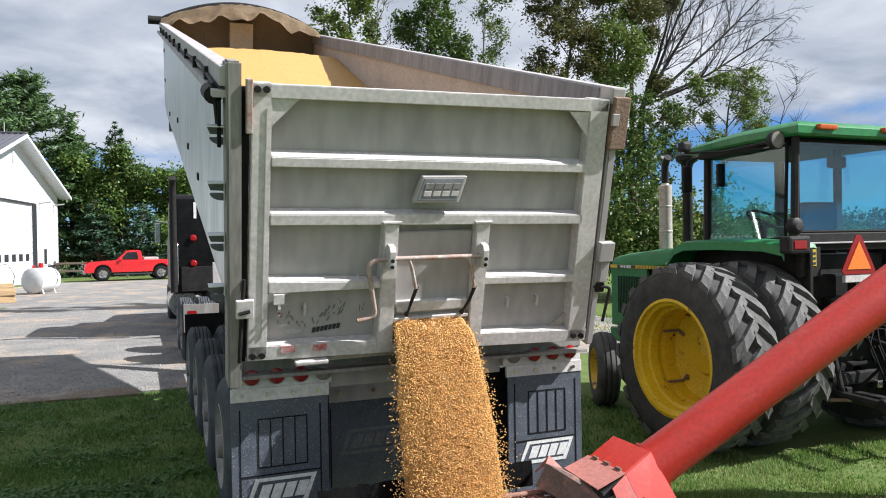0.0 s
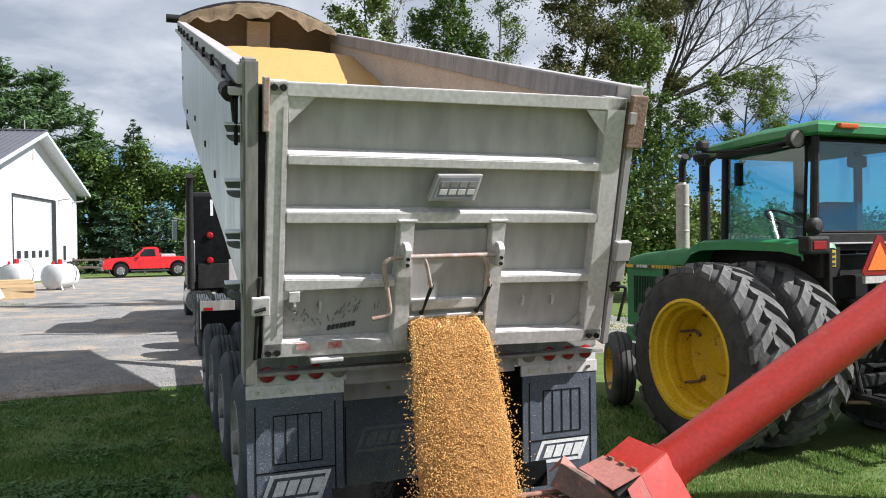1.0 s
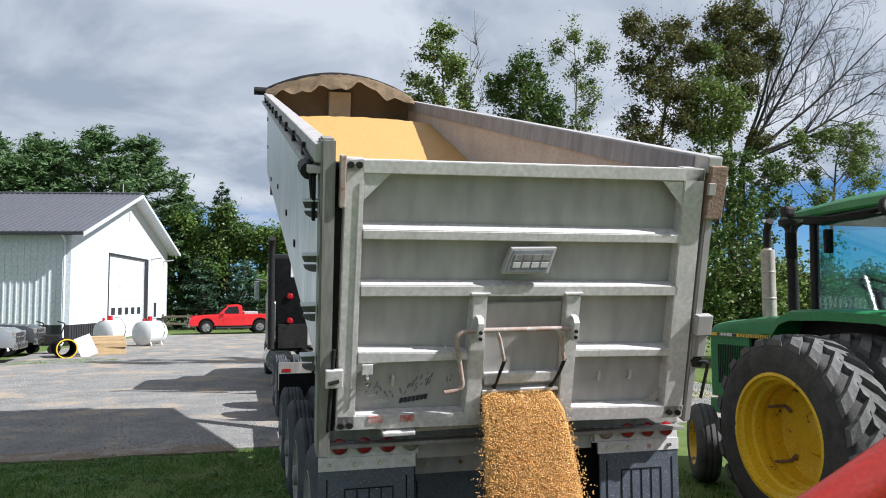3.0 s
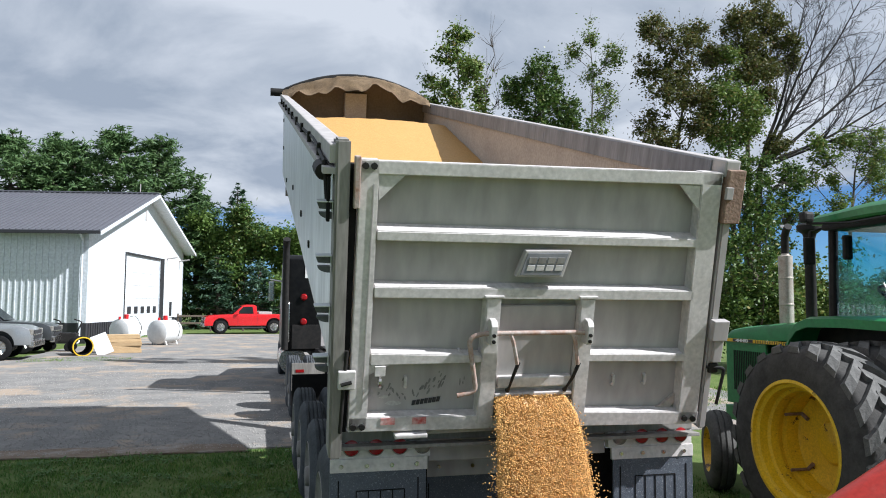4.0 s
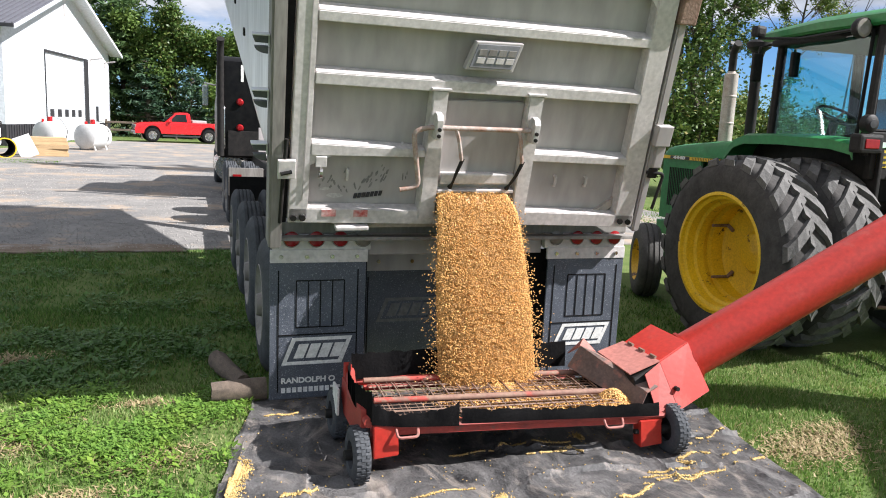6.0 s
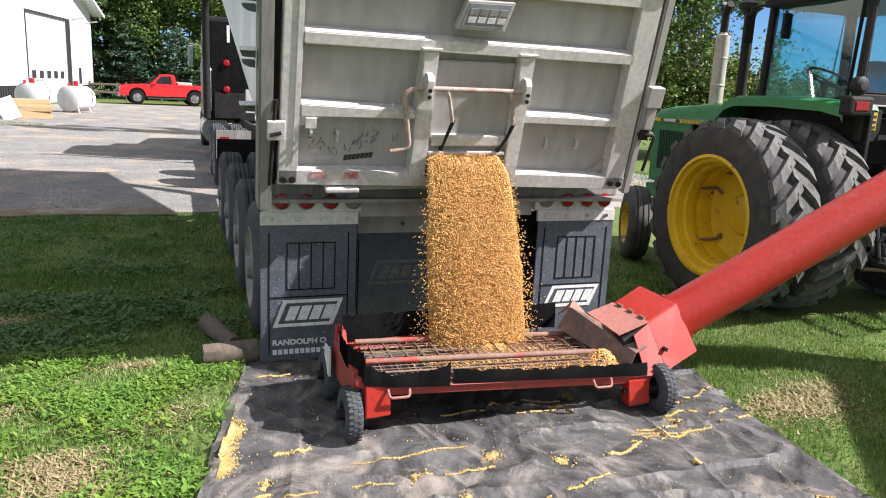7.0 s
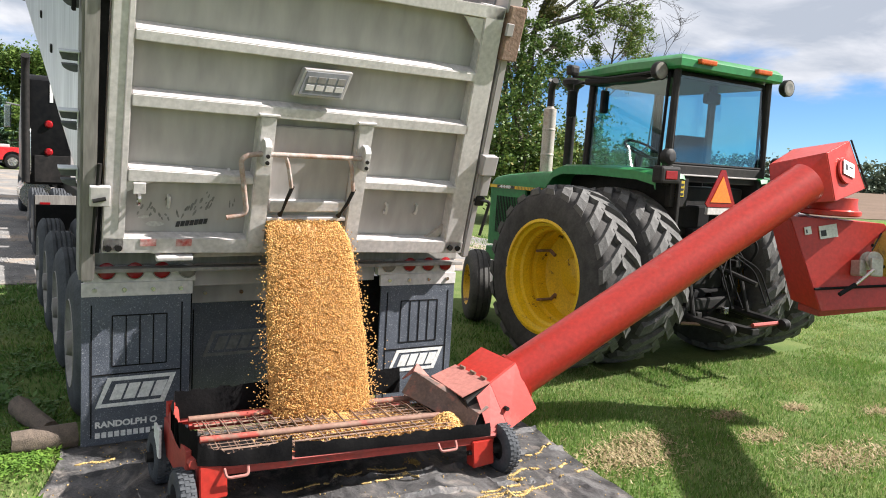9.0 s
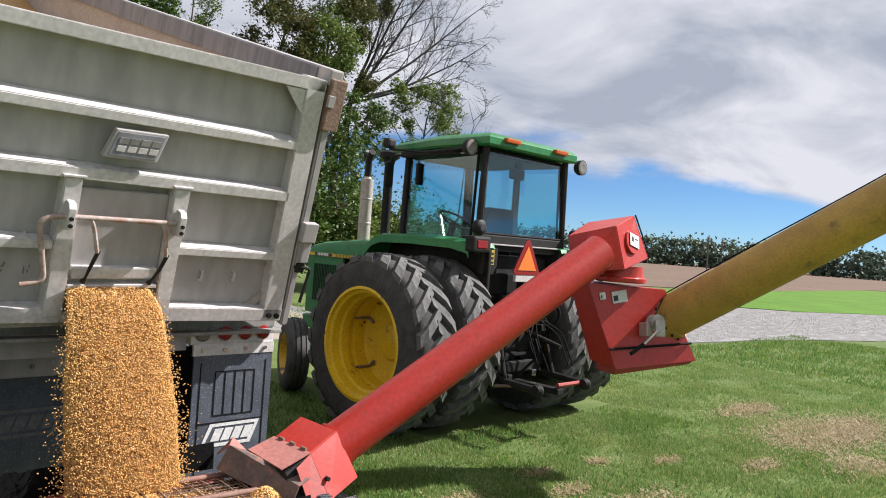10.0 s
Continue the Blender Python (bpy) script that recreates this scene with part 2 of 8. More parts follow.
def hull8(bm, pts):
    """A six-sided block from 8 corners: bottom four in turn, then the top four."""
    v = [bm.verts.new(p) for p in pts]
    for f in ((0, 3, 2, 1), (4, 5, 6, 7), (0, 1, 5, 4), (1, 2, 6, 5), (2, 3, 7, 6), (3, 0, 4, 7)):
        bm.faces.new([v[i] for i in f])
    return v


def box(bm, lo, hi, bevel=0.0, m=None):
    (x0, y0, z0), (x1, y1, z1) = lo, hi
    v = hull8(bm, [(x0, y0, z0), (x1, y0, z0), (x1, y1, z0), (x0, y1, z0), (x0, y0, z1), (x1, y0, z1), (x1, y1, z1), (x0, y1, z1)])
    if m is not None:
        bmesh.ops.transform(bm, matrix=m, verts=v)
    if bevel:
        es = list({e for q in v for e in q.link_edges})
        bmesh.ops.bevel(bm, geom=es, offset=bevel, segments=2, affect="EDGES", profile=0.6)
    return bm


def bx(lo, hi, bevel=0.0, m=None):
    return box(bmesh.new(), lo, hi, bevel, m)


def frame_of(d):
    d = Vector(d).normalized()
    a = Vector((0, 0, 1)) if abs(d.z) < 0.9 else Vector((1, 0, 0))
    r = d.cross(a).normalized()
    return r, d.cross(r).normalized()


def pipe(bm, pts, radii, seg=12, caps=True):
    """A round bar along a line of points, with its own radius at each."""
    pts = [Vector(p) for p in pts]
    if not isinstance(radii, (list, tuple)):
        radii = [radii] * len(pts)
    r0, _ = frame_of(pts[1] - pts[0])
    rings = []
    for i, p in enumerate(pts):
        d = (pts[min(i + 1, len(pts) - 1)] - pts[max(i - 1, 0)]).normalized()
        r0 = (r0 - d * r0.dot(d)).normalized()
        q = d.cross(r0)
        rings.append([bm.verts.new(p + (r0 * math.cos(2 * math.pi * k / seg) + q * math.sin(2 * math.pi * k / seg)) * radii[i])
                      for k in range(seg)])
    for a, b in zip(rings, rings[1:]):
        for k in range(seg):
            bm.faces.new((a[k], a[(k + 1) % seg], b[(k + 1) % seg], b[k]))
    if caps:
        bm.faces.new(rings[0][::-1])
        bm.faces.new(rings[-1])
    return bm


def bent(pts, r=0.03, n=4):
    """Rounds the corners of a line of points."""
    pts = [Vector(p) for p in pts]
    out = [pts[0]]
    for a, b, c in zip(pts, pts[1:], pts[2:]):
        p, q = b + (a - b).normalized() * r, b + (c - b).normalized() * r
        out += [p.lerp(b, k / n).lerp(b.lerp(q, k / n), k / n) for k in range(n + 1)]
    return out + [pts[-1]]


def lathe(bm, prof, seg=32, axis="X", close=False, cap=True):
    """Turns a profile of (along, radius) round an axis through the origin."""
    rings = []
    for h, r in prof:
        ring = []
        for k in range(seg):
            c, s = math.cos(2 * math.pi * k / seg) * r, math.sin(2 * math.pi * k / seg) * r
            ring.append(bm.verts.new((h, c, s) if axis == "X" else (c, h, s) if axis == "Y" else (c, s, h)))
        rings.append(ring)
    pairs = list(zip(rings, rings[1:])) + ([(rings[-1], rings[0])] if close else [])
    for a, b in pairs:
        for k in range(seg):
            bm.faces.new((a[k], a[(k + 1) % seg], b[(k + 1) % seg], b[k]))
    if not close and cap:
        if prof[0][1] > 1e-4:
            bm.faces.new(rings[0][::-1])
        if prof[-1][1] > 1e-4:
            bm.faces.new(rings[-1])
    bmesh.ops.recalc_face_normals(bm, faces=bm.faces)
    return bm


def prism(bm, poly, a, b, axis="X", bevel=0.0):
    """A flat outline pushed from a to b along an axis. Outline in the two other axes, in order."""
    def at(p, h):
        return (h, p[0], p[1]) if axis == "X" else (p[0], h, p[1]) if axis == "Y" else (p[0], p[1], h)
    lo, hi = [bm.verts.new(at(p, a)) for p in poly], [bm.verts.new(at(p, b)) for p in poly]
    n = len(poly)
    fs = [bm.faces.new(lo[::-1]), bm.faces.new(hi)] + [bm.faces.new((lo[i], lo[(i + 1) % n], hi[(i + 1) % n], hi[i])) for i in range(n)]
    bmesh.ops.recalc_face_normals(bm, faces=fs)
    if bevel:
        bmesh.ops.bevel(bm, geom=list({e for f in fs for e in f.edges}), offset=bevel, segments=2, affect="EDGES", profile=0.6)
    return bm


def soup(name, verts, faces, mat, parent=None, label="", m=None, smooth=False):
    """A mesh straight from arrays, for what comes in great numbers."""
    me = bpy.data.meshes.new(name)
    verts, faces = np.asarray(verts, np.float32), np.asarray(faces, np.int32)
    k = faces.shape[1]
    me.vertices.add(len(verts)); me.vertices.foreach_set("co", verts.ravel())
    me.loops.add(faces.size); me.loops.foreach_set("vertex_index", faces.ravel())
    me.polygons.add(len(faces))
    me.polygons.foreach_set("loop_start", np.arange(len(faces), dtype=np.int32) * k)
    me.polygons.foreach_set("loop_total", np.full(len(faces), k, np.int32))
    me.update(calc_edges=True)
    me.validate()
    for mt in (mat if isinstance(mat, (list, tuple)) else [mat]):
        me.materials.append(mt)
    if smooth:
        me.polygons.foreach_set("use_smooth", [True] * len(me.polygons))
    ob = new(name, me)
    ob.parent = parent
    if m is not None:
        ob.matrix_basis = m
    if label:
        ob["label"] = label
    return ob


def text(word, size, mat, name, parent, m, shear=0.0, bold=0.0, width=None, label=""):
    """Built-in font turned into a thin mesh, lying in the local x-z plane, facing -y."""
    cu = bpy.data.curves.new(name, "FONT")
    cu.body, cu.size, cu.shear, cu.offset, cu.extrude = word, size, shear, bold, 0.0015
    tmp = new(name, cu)
    bpy.context.view_layer.update()
    me = bpy.data.meshes.new_from_object(tmp.evaluated_get(bpy.context.evaluated_depsgraph_get()))
    bpy.data.objects.remove(tmp)
    bpy.data.curves.remove(cu)
    me.materials.clear()
    me.materials.append(mat)
    if width:
        xs = [v.co.x for v in me.vertices]
        k = width / (max(xs) - min(xs))
        for v in me.vertices:
            v.co.x = (v.co.x - min(xs)) * k
    ob = new(name, me)
    ob.parent, ob.matrix_basis = parent, m @ pose(0, 0, 0, 90, 0, 0)
    if label:
        ob["label"] = label
    return ob
# ---- ground ----
def ground_material():
    m = material("lawn_soil", (0.074, 0.120, 0.030), (0.135, 0.165, 0.058), rough=0.95, scale=2.6, bump=0.8, grain=45,
                 spots=(0.26, 0.20, 0.10), spot_scale=0.75, spot_at=(0.66, 0.74), spec=0.1)
    return m


LAWN = ground_material()
GRAVEL = material("grey_gravel", (0.245, 0.234, 0.220), (0.155, 0.150, 0.145), rough=0.95, scale=1.3, bump=1.0, grain=16,
                  spots=(0.31, 0.25, 0.195), spot_scale=0.6, spot_at=(0.52, 0.60), spec=0.2)
ROAD_GRAVEL = material("weathered_lane_gravel", (0.215, 0.205, 0.198), (0.135, 0.130, 0.125), rough=0.95, scale=1.8, bump=1.0, grain=11,
                       spots=(0.27, 0.26, 0.25), spot_scale=3.0, spot_at=(0.50, 0.60), spec=0.2)
FIELD = material("brown_stubble_field", (0.165, 0.115, 0.085), (0.125, 0.090, 0.065), rough=0.95, scale=0.12, bump=0.5, grain=3, spec=0.1)
GREEN_STRIP = material("bright_verge_grass", (0.10, 0.20, 0.025), (0.075, 0.15, 0.02), rough=0.95, scale=0.4, bump=0.5, grain=7, spec=0.1)


def sheet(name, outline, z, mat, label, thick=0.02):
    bm = bmesh.new()
    prism(bm, outline, z - thick, z, "Z")
    return tagged(part(name, bm, mat), label, name.split("_")[0], kind="structure")


def wavy(points, amp, step, rng):
    """An outline whose edges wander a little."""
    out = []
    for (x0, y0), (x1, y1) in zip(points, points[1:] + points[:1]):
        n = max(1, int(math.hypot(x1 - x0, y1 - y0) / step))
        n = min(n, 60)
        for k in range(n):
            f = k / n
            out.append((x0 + (x1 - x0) * f + rng.uniform(-amp, amp), y0 + (y1 - y0) * f + rng.uniform(-amp, amp)))
    return out


rng = random.Random(5)
bm = bmesh.new()
bmesh.ops.create_grid(bm, x_segments=60, y_segments=60, size=2500)
ground = tagged(part("ground", bm, LAWN), "green mown lawn with dry tan patches", "ground", kind="structure")
sheet("gravel_yard", wavy([(-60, 6.25), (9, 6.35), (9.5, 30), (12, 44), (-4, 45), (-7.2, 45), (-9.8, 30), (-10, 25.2), (-60, 22)], 0.10, 0.5, rng),
      0.022, GRAVEL, "pale grey gravel yard with tan tracks")
DIRT = material("brown_track_dirt", (0.17, 0.125, 0.090), (0.24, 0.19, 0.15), rough=0.95, scale=1.6, bump=0.9, grain=20, spots=(0.30, 0.27, 0.24), spot_scale=2.2, spot_at=(0.50, 0.62), spec=0.1)
sheet("dirt_edge", wavy([(-40, 6.12), (-1.9, 6.15), (-1.9, 6.62), (-7, 6.85), (-40, 6.8)], 0.09, 0.45, rng), 0.028, DIRT, "brown dirt strip between gravel and lawn")
sheet("road", wavy([(13.6, 3.3), (19, 2.6), (31, -2), (60, -30), (75, -30), (45, 3), (33, 7.2), (28, 11), (13.6, 13)], 0.12, 0.8, rng), 0.02, ROAD_GRAVEL, "grey gravel lane")
sheet("verge", wavy([(14, 13.4), (28, 11.3), (33, 7.5), (60, -4), (120, 10), (90, 24), (55, 17.5), (30, 19)], 0.3, 2, rng), 0.03, GREEN_STRIP, "bright green grass verge")
sheet("field", [(20, 26), (55, 18), (100, 22), (400, -60), (900, 200), (500, 420), (160, 140)], 0.04, FIELD, "brown harvested stubble field")
# ---- dump trailer ----
ID = Matrix.Identity(4)
# body frame: right, forward and up of the tipped box, hinged low at the rear
BODY = Matrix(((0.9999, -0.0045, -0.0148, 0), (0.0, 0.956, -0.2932, 0), (0.0155, 0.2932, 0.9559, 1.27), (0, 0, 0, 1)))
trailer = thing("dump_trailer", ID, "tipped grey aluminium dump trailer unloading grain onto the lawn", "trailer")
LEN = 9.26


def side_wall(u, s):
    """Outer side sheet with its curved belly; s points outward."""
    bm = bmesh.new()
    prof = [(u, 1.74), (u, 0.40), (u - s * 0.03, 0.27), (u - s * 0.10, 0.13), (u - s * 0.22, 0.03), (u - s * 0.40, -0.03), (u - s * 0.62, -0.05)]
    inner = [(p - s * 0.05, w + (0.03 if w < 0.2 else 0)) for p, w in prof]
    outline = prof + inner[::-1]
    prism(bm, outline, 0.06, LEN, "Y")
    return bm


part("side_wall", side_wall(-1.325, -1), ALU_SIDE, trailer, "smooth bright aluminium side sheet", BODY)
part("side_wall", side_wall(1.215, 1), [DUSTY], trailer, "dusty tan side sheet", BODY)
part("floor_plate", bx((-0.75, 0.06, -0.06), (0.65, LEN, 0.0)), DUSTY, trailer, "", BODY)
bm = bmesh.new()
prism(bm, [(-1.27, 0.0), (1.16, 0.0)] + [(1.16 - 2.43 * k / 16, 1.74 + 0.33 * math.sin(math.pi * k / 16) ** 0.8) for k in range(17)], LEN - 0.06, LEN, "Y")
part("front_bulkhead", bm, DUSTY_SHADED, trailer, "dusty bulkhead with the tarp's shade in its colour", BODY)
part("bulkhead_post", bx((-0.29, LEN - 0.24, 0.3), (0.09, LEN - 0.065, 1.86), 0.01), DUSTY, trailer, "", BODY)
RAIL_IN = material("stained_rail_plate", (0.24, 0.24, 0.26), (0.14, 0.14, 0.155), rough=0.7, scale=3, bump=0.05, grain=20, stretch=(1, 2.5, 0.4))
# rails along the top of both sides, in panels
for u, name in ((-1.325, "left"), (1.20, "right")):
    s = -1 if u < 0 else 1
    part("top_rail", box(bmesh.new(), (u - 0.055, 0.0, 1.66), (u + 0.055, LEN, 1.77), 0.012), ALU, trailer, "grey top rail", BODY)
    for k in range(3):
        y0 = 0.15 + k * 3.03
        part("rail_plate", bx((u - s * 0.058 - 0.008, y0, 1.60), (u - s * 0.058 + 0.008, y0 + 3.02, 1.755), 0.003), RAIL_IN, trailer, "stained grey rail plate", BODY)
    part("rail_flange", bx((min(u, u + s * 0.09), 0.0, 1.60), (max(u, u + s * 0.09), LEN, 1.64), 0.004), ALU, trailer, "", BODY)


def bar_profile(top, lip, bot, depth=0.085):
    """Section of a gate stiffener: sloping top ledge, front face, underside."""
    return [(depth, top), (0.0, lip), (0.0, bot), (depth, bot + 0.01)]


def gate_bar(u0, u1, left, right, depth=0.085):
    """A stiffener from u0 to u1; left and right are its (top, lip, bottom) heights."""
    bm = bmesh.new()
    left, right = ((h[0] - depth * (0.46 - 0.17 * h[1]), h[1], h[2]) for h in (left, right))
    a = [bm.verts.new((u0, y, w)) for y, w in bar_profile(*left, depth)]
    b = [bm.verts.new((u1, y, w)) for y, w in bar_profile(*right, depth)]
    for i in range(4):
        bm.faces.new((a[i], a[(i + 1) % 4], b[(i + 1) % 4], b[i]))
    bm.faces.new(a[::-1]); bm.faces.new(b)
    bmesh.ops.recalc_face_normals(bm, faces=bm.faces)
    bmesh.ops.bevel(bm, geom=list(bm.edges), offset=0.005, segments=2, affect="EDGES")
    return bm


def slab(u_lo, u_hi, w_lo, w_hi, y0, y1, bevel=0.006):
    """A post whose lower and upper ends may differ: u_lo/u_hi are (left, right) at its foot and head."""
    bm = bmesh.new()
    (a, b), (c, d) = u_lo, u_hi
    hull8(bm, [(a, y0, w_lo), (b, y0, w_lo), (b, y1, w_lo), (a, y1, w_lo), (c, y0, w_hi), (d, y0, w_hi), (d, y1, w_hi), (c, y1, w_hi)])
    if bevel:
        bmesh.ops.bevel(bm, geom=list(bm.edges), offset=bevel, segments=2, affect="EDGES")
    return bm


gate = part("tailgate", slab((-1.19, 1.16), (-1.17, 1.08), 0.03, 1.66, 0.085, 0.115, 0), ALU, trailer, "grey aluminium tailgate with welded stiffeners", BODY)
part("gate_post", slab((-1.222, -1.104), (-1.202, -1.092), 0.02, 1.69, 0.0, 0.10), ALU_LIGHT, gate)
part("gate_post", slab((1.052, 1.207), (0.990, 1.137), -0.035, 1.69, 0.0, 0.10), ALU_LIGHT, gate)
part("post_seam", slab((-1.142, -1.136), (-1.125, -1.119), 0.16, 1.55, -0.006, 0.004, 0), ALU, gate)
part("gate_bar", gate_bar(-1.205, 1.14, (1.70, 1.685, 1.607), (1.70, 1.688, 1.605), 0.11), ALU_LIGHT, gate)
part("gate_bar", gate_bar(-1.092, 1.022, (1.332, 1.278, 1.219), (1.30, 1.250, 1.193)), ALU_LIGHT, gate)
part("gate_bar", gate_bar(-1.094, 1.046, (0.985, 0.939, 0.870), (0.940, 0.900, 0.832)), ALU_LIGHT, gate)
part("gate_bar", gate_bar(-1.098, -0.395, (0.570, 0.520, 0.444), (0.530, 0.488, 0.440)), ALU_LIGHT, gate)
part("gate_bar", gate_bar(0.335, 1.046, (0.530, 0.478, 0.425), (0.505, 0.455, 0.403)), ALU_LIGHT, gate)
part("gate_bar", gate_bar(-1.222, -0.30, (0.150, 0.108, 0.010), (0.128, 0.080, -0.015)), ALU_LIGHT, gate)
part("gate_bar", gate_bar(0.30, 1.21, (0.118, 0.070, -0.030), (0.075, 0.030, -0.062)), ALU_LIGHT, gate)
part("gate_bar", gate_bar(-0.30, 0.30, (0.075, 0.055, -0.015), (0.070, 0.050, -0.030)), ALU_LIGHT, gate)
part("chute_post", slab((-0.402, -0.292), (-0.392, -0.298), 0.03, 0.868, -0.012, 0.09), ALU_LIGHT, gate)
part("chute_post", slab((0.248, 0.345), (0.236, 0.335), 0.02, 0.858, -0.012, 0.09), ALU_LIGHT, gate)
for c in ((-0.345, 0.868), (0.286, 0.858)):
    part("post_cap", bx((c[0] - 0.062, -0.022, c[1]), (c[0] + 0.062, 0.09, c[1] + 0.014), 0.003), ALU_LIGHT, gate)
# corner gussets
for a, b, c in (((-1.094, 1.61), (-0.935, 1.61), (-1.088, 1.455)), ((0.99, 1.60), (0.845, 1.60), (1.0, 1.44)), ((-1.10, 0.445), (-0.96, 0.445), (-1.10, 0.38))):
    bm = bmesh.new()
    prism(bm, [a, b, c], 0.012, 0.026, "Y")
    part("gusset", bm, ALU_LIGHT, gate, "", None)
# sliding chute door above the pouring grain
part("chute_door", slab((-0.285, 0.245), (-0.285, 0.235), 0.22, 0.80, 0.045, 0.075), ALU, gate, "grey sliding chute door, raised a hand's width")
part("door_strip", bx((-0.275, 0.0, 0.262), (0.225, 0.05, 0.335), 0.01), ALU_LIGHT, gate)
part("door_lip", bx((-0.29, -0.01, 0.205), (0.235, 0.06, 0.228), 0.004), ALU_LIGHT, gate)
# maker's cast plate: a slanted plain panel
bm = bmesh.new()
prism(bm, [(-0.222, 1.003), (0.088, 1.0), (0.134, 1.172), (-0.168, 1.170)], -0.02, 0.03, "Y", 0.006)
plate = part("maker_plate", bm, ALU, gate, "slanted cast plate with worn raised blocks")
bm = bmesh.new()
prism(bm, [(-0.197, 1.018), (0.073, 1.015), (0.112, 1.158), (-0.157, 1.156)], -0.024, -0.018, "Y", 0.002)
part("plate_face", bm, RAIL_IN, gate, "worn stained face")
for k in range(4):
    for z0, z1 in ((1.045, 1.079), (1.090, 1.128)):
        x = -0.160 + k * 0.062 + (z0 - 1.045) * 0.2
        bm = bmesh.new()
        prism(bm, [(x, z0), (x + 0.050, z0), (x + 0.057, z1), (x + 0.007, z1)], -0.027, -0.022, "Y", 0.0015)
        part("raised_bar", bm, STAIN_AND_SHADE if z0 > 1.06 else ALU_LIGHT, gate)
# crank and linkage
part("crank_rod", pipe(bmesh.new(), bent([(-0.553, -0.05, 0.248), (-0.432, -0.05, 0.270), (-0.503, -0.05, 0.625), (-0.42, -0.05, 0.652), (0.275, -0.05, 0.647)], 0.045), 0.0155, 10), ROD, gate,
     "worn rusty crank handle", smooth=True)
for (a, b, c) in (((-0.235, 0.648), (-0.180, 0.452), (-0.212, 0.25)), ((0.180, 0.645), (0.230, 0.438), (0.182, 0.24))):
    part("link_rod", pipe(bmesh.new(), [(a[0], -0.05, a[1]), (a[0] + 0.02, -0.065, a[1] - 0.06), (b[0], -0.07, b[1])], 0.013, 8), ROD, gate, smooth=True)
    part("turnbuckle", pipe(bmesh.new(), [(b[0] + 0.012, -0.07, b[1] + 0.012), (b[0], -0.07, b[1] - 0.01), (b[0] - 0.02, -0.06, b[1] - 0.09), (c[0] + 0.005, -0.03, c[1] + 0.03), (c[0], -0.01, c[1])],
                            [0.009, 0.013, 0.011, 0.008, 0.017], 8), DARK_STEEL, gate, "black threaded turnbuckle", smooth=True)
for u, w in ((-0.360, 0.66), (0.280, 0.648)):
    bm = bmesh.new()
    prism(bm, [(-0.10, w - 0.07), (-0.10, w + 0.05), (-0.075, w + 0.08), (-0.03, w + 0.085), (0.0, w + 0.05), (0.0, w - 0.08)], u - 0.018, u + 0.022, "X", 0.005)
    part("rod_bracket", bm, ALU_LIGHT, gate, "bright curved rod bracket")
    for dw in (-0.045, -0.005):
        part("bracket_bolt", pipe(bmesh.new(), [(u, -0.112, w + dw), (u, -0.09, w + dw)], 0.012, 8), DARK_STEEL, gate)
# bolts, studs, hooks
for u, w in ((-1.19, 0.045), (-1.135, 0.045), (1.10, -0.012), (1.165, -0.018), (-1.175, 1.655), (-1.125, 1.655)):
    part("gate_bolt", pipe(bmesh.new(), [(u, -0.018, w), (u, 0.005, w)], 0.020, 8), DARK_STEEL, gate)
for u, w in ((-0.862, 0.30), (0.564, 0.262), (0.797, 0.26), (-0.527, 0.47)):
    part("stud", pipe(bmesh.new(), [(u, 0.085, w + 0.034), (u, 0.062, w + 0.030), (u, 0.055, w), (u, 0.062, w - 0.030), (u, 0.085, w - 0.034)], 0.0105, 8), ALU_LIGHT, gate, smooth=True)
part("hook_plate", bx((-1.07, -0.012, 0.375), (-1.005, 0.004, 0.44), 0.003), ALU_LIGHT, gate)
bm = bmesh.new()
lathe(bm, [(-0.008, 0.022), (0.008, 0.022), (0.008, 0.036), (-0.008, 0.036)], 14, "X", close=True)
part("ring", bm, CHROME, gate, "small steel ring", pose(-1.04, -0.02, 0.345))
part("sill_clip", bx((-0.93, -0.03, -0.04), (-0.72, 0.03, -0.012), 0.008), ALU_LIGHT, gate)
STICKER = material("faded_red_white_sticker", (0.55, 0.42, 0.40), (0.45, 0.06, 0.05), rough=0.6, scale=22, bump=0.0)
for u0, u1, w0 in ((-1.02, -0.93, 0.05), (-0.82, -0.73, 0.045)):
    part("sticker", bx((u0, -0.004, w0), (u1, 0.002, w0 + 0.045)), STICKER, gate, "faded red and white reflective sticker")
SCUFF = material("dark_scuff_marks", (0.15, 0.145, 0.14), (0.24, 0.23, 0.22), rough=0.8, scale=40, bump=0.0)
WORN = material("rubbed_pale_patch", (0.46, 0.44, 0.425), (0.40, 0.38, 0.365), rough=0.55, metal=0.1, scale=20, bump=0.0)
rng = random.Random(11)
for cu, cw, n, lean in ((-0.96, 0.25, 7, 0.5), (-0.88, 0.21, 6, -0.6), (-0.72, 0.26, 12, 0.75), (-0.63, 0.30, 9, 0.75), (-0.46, 0.29, 5, 0.0)):
    for k in range(n):
        u, w = cu + rng.gauss(0, 0.035), cw + rng.gauss(0, 0.035)
        r1, r2 = rng.uniform(0.003, 0.008), rng.uniform(0.008, 0.024)
        bm = bmesh.new()
        ring = []
        for a in range(9):
            p, q = r1 * math.cos(a * 0.698) * rng.uniform(0.6, 1.3), r2 * math.sin(a * 0.698) * rng.uniform(0.7, 1.2)
            ring.append((u + p + q * lean * 0.5, w + q))
        prism(bm, ring, 0.0825, 0.084, "Y")
        part("scuff", bm, SCUFF, gate, "dark scuff")
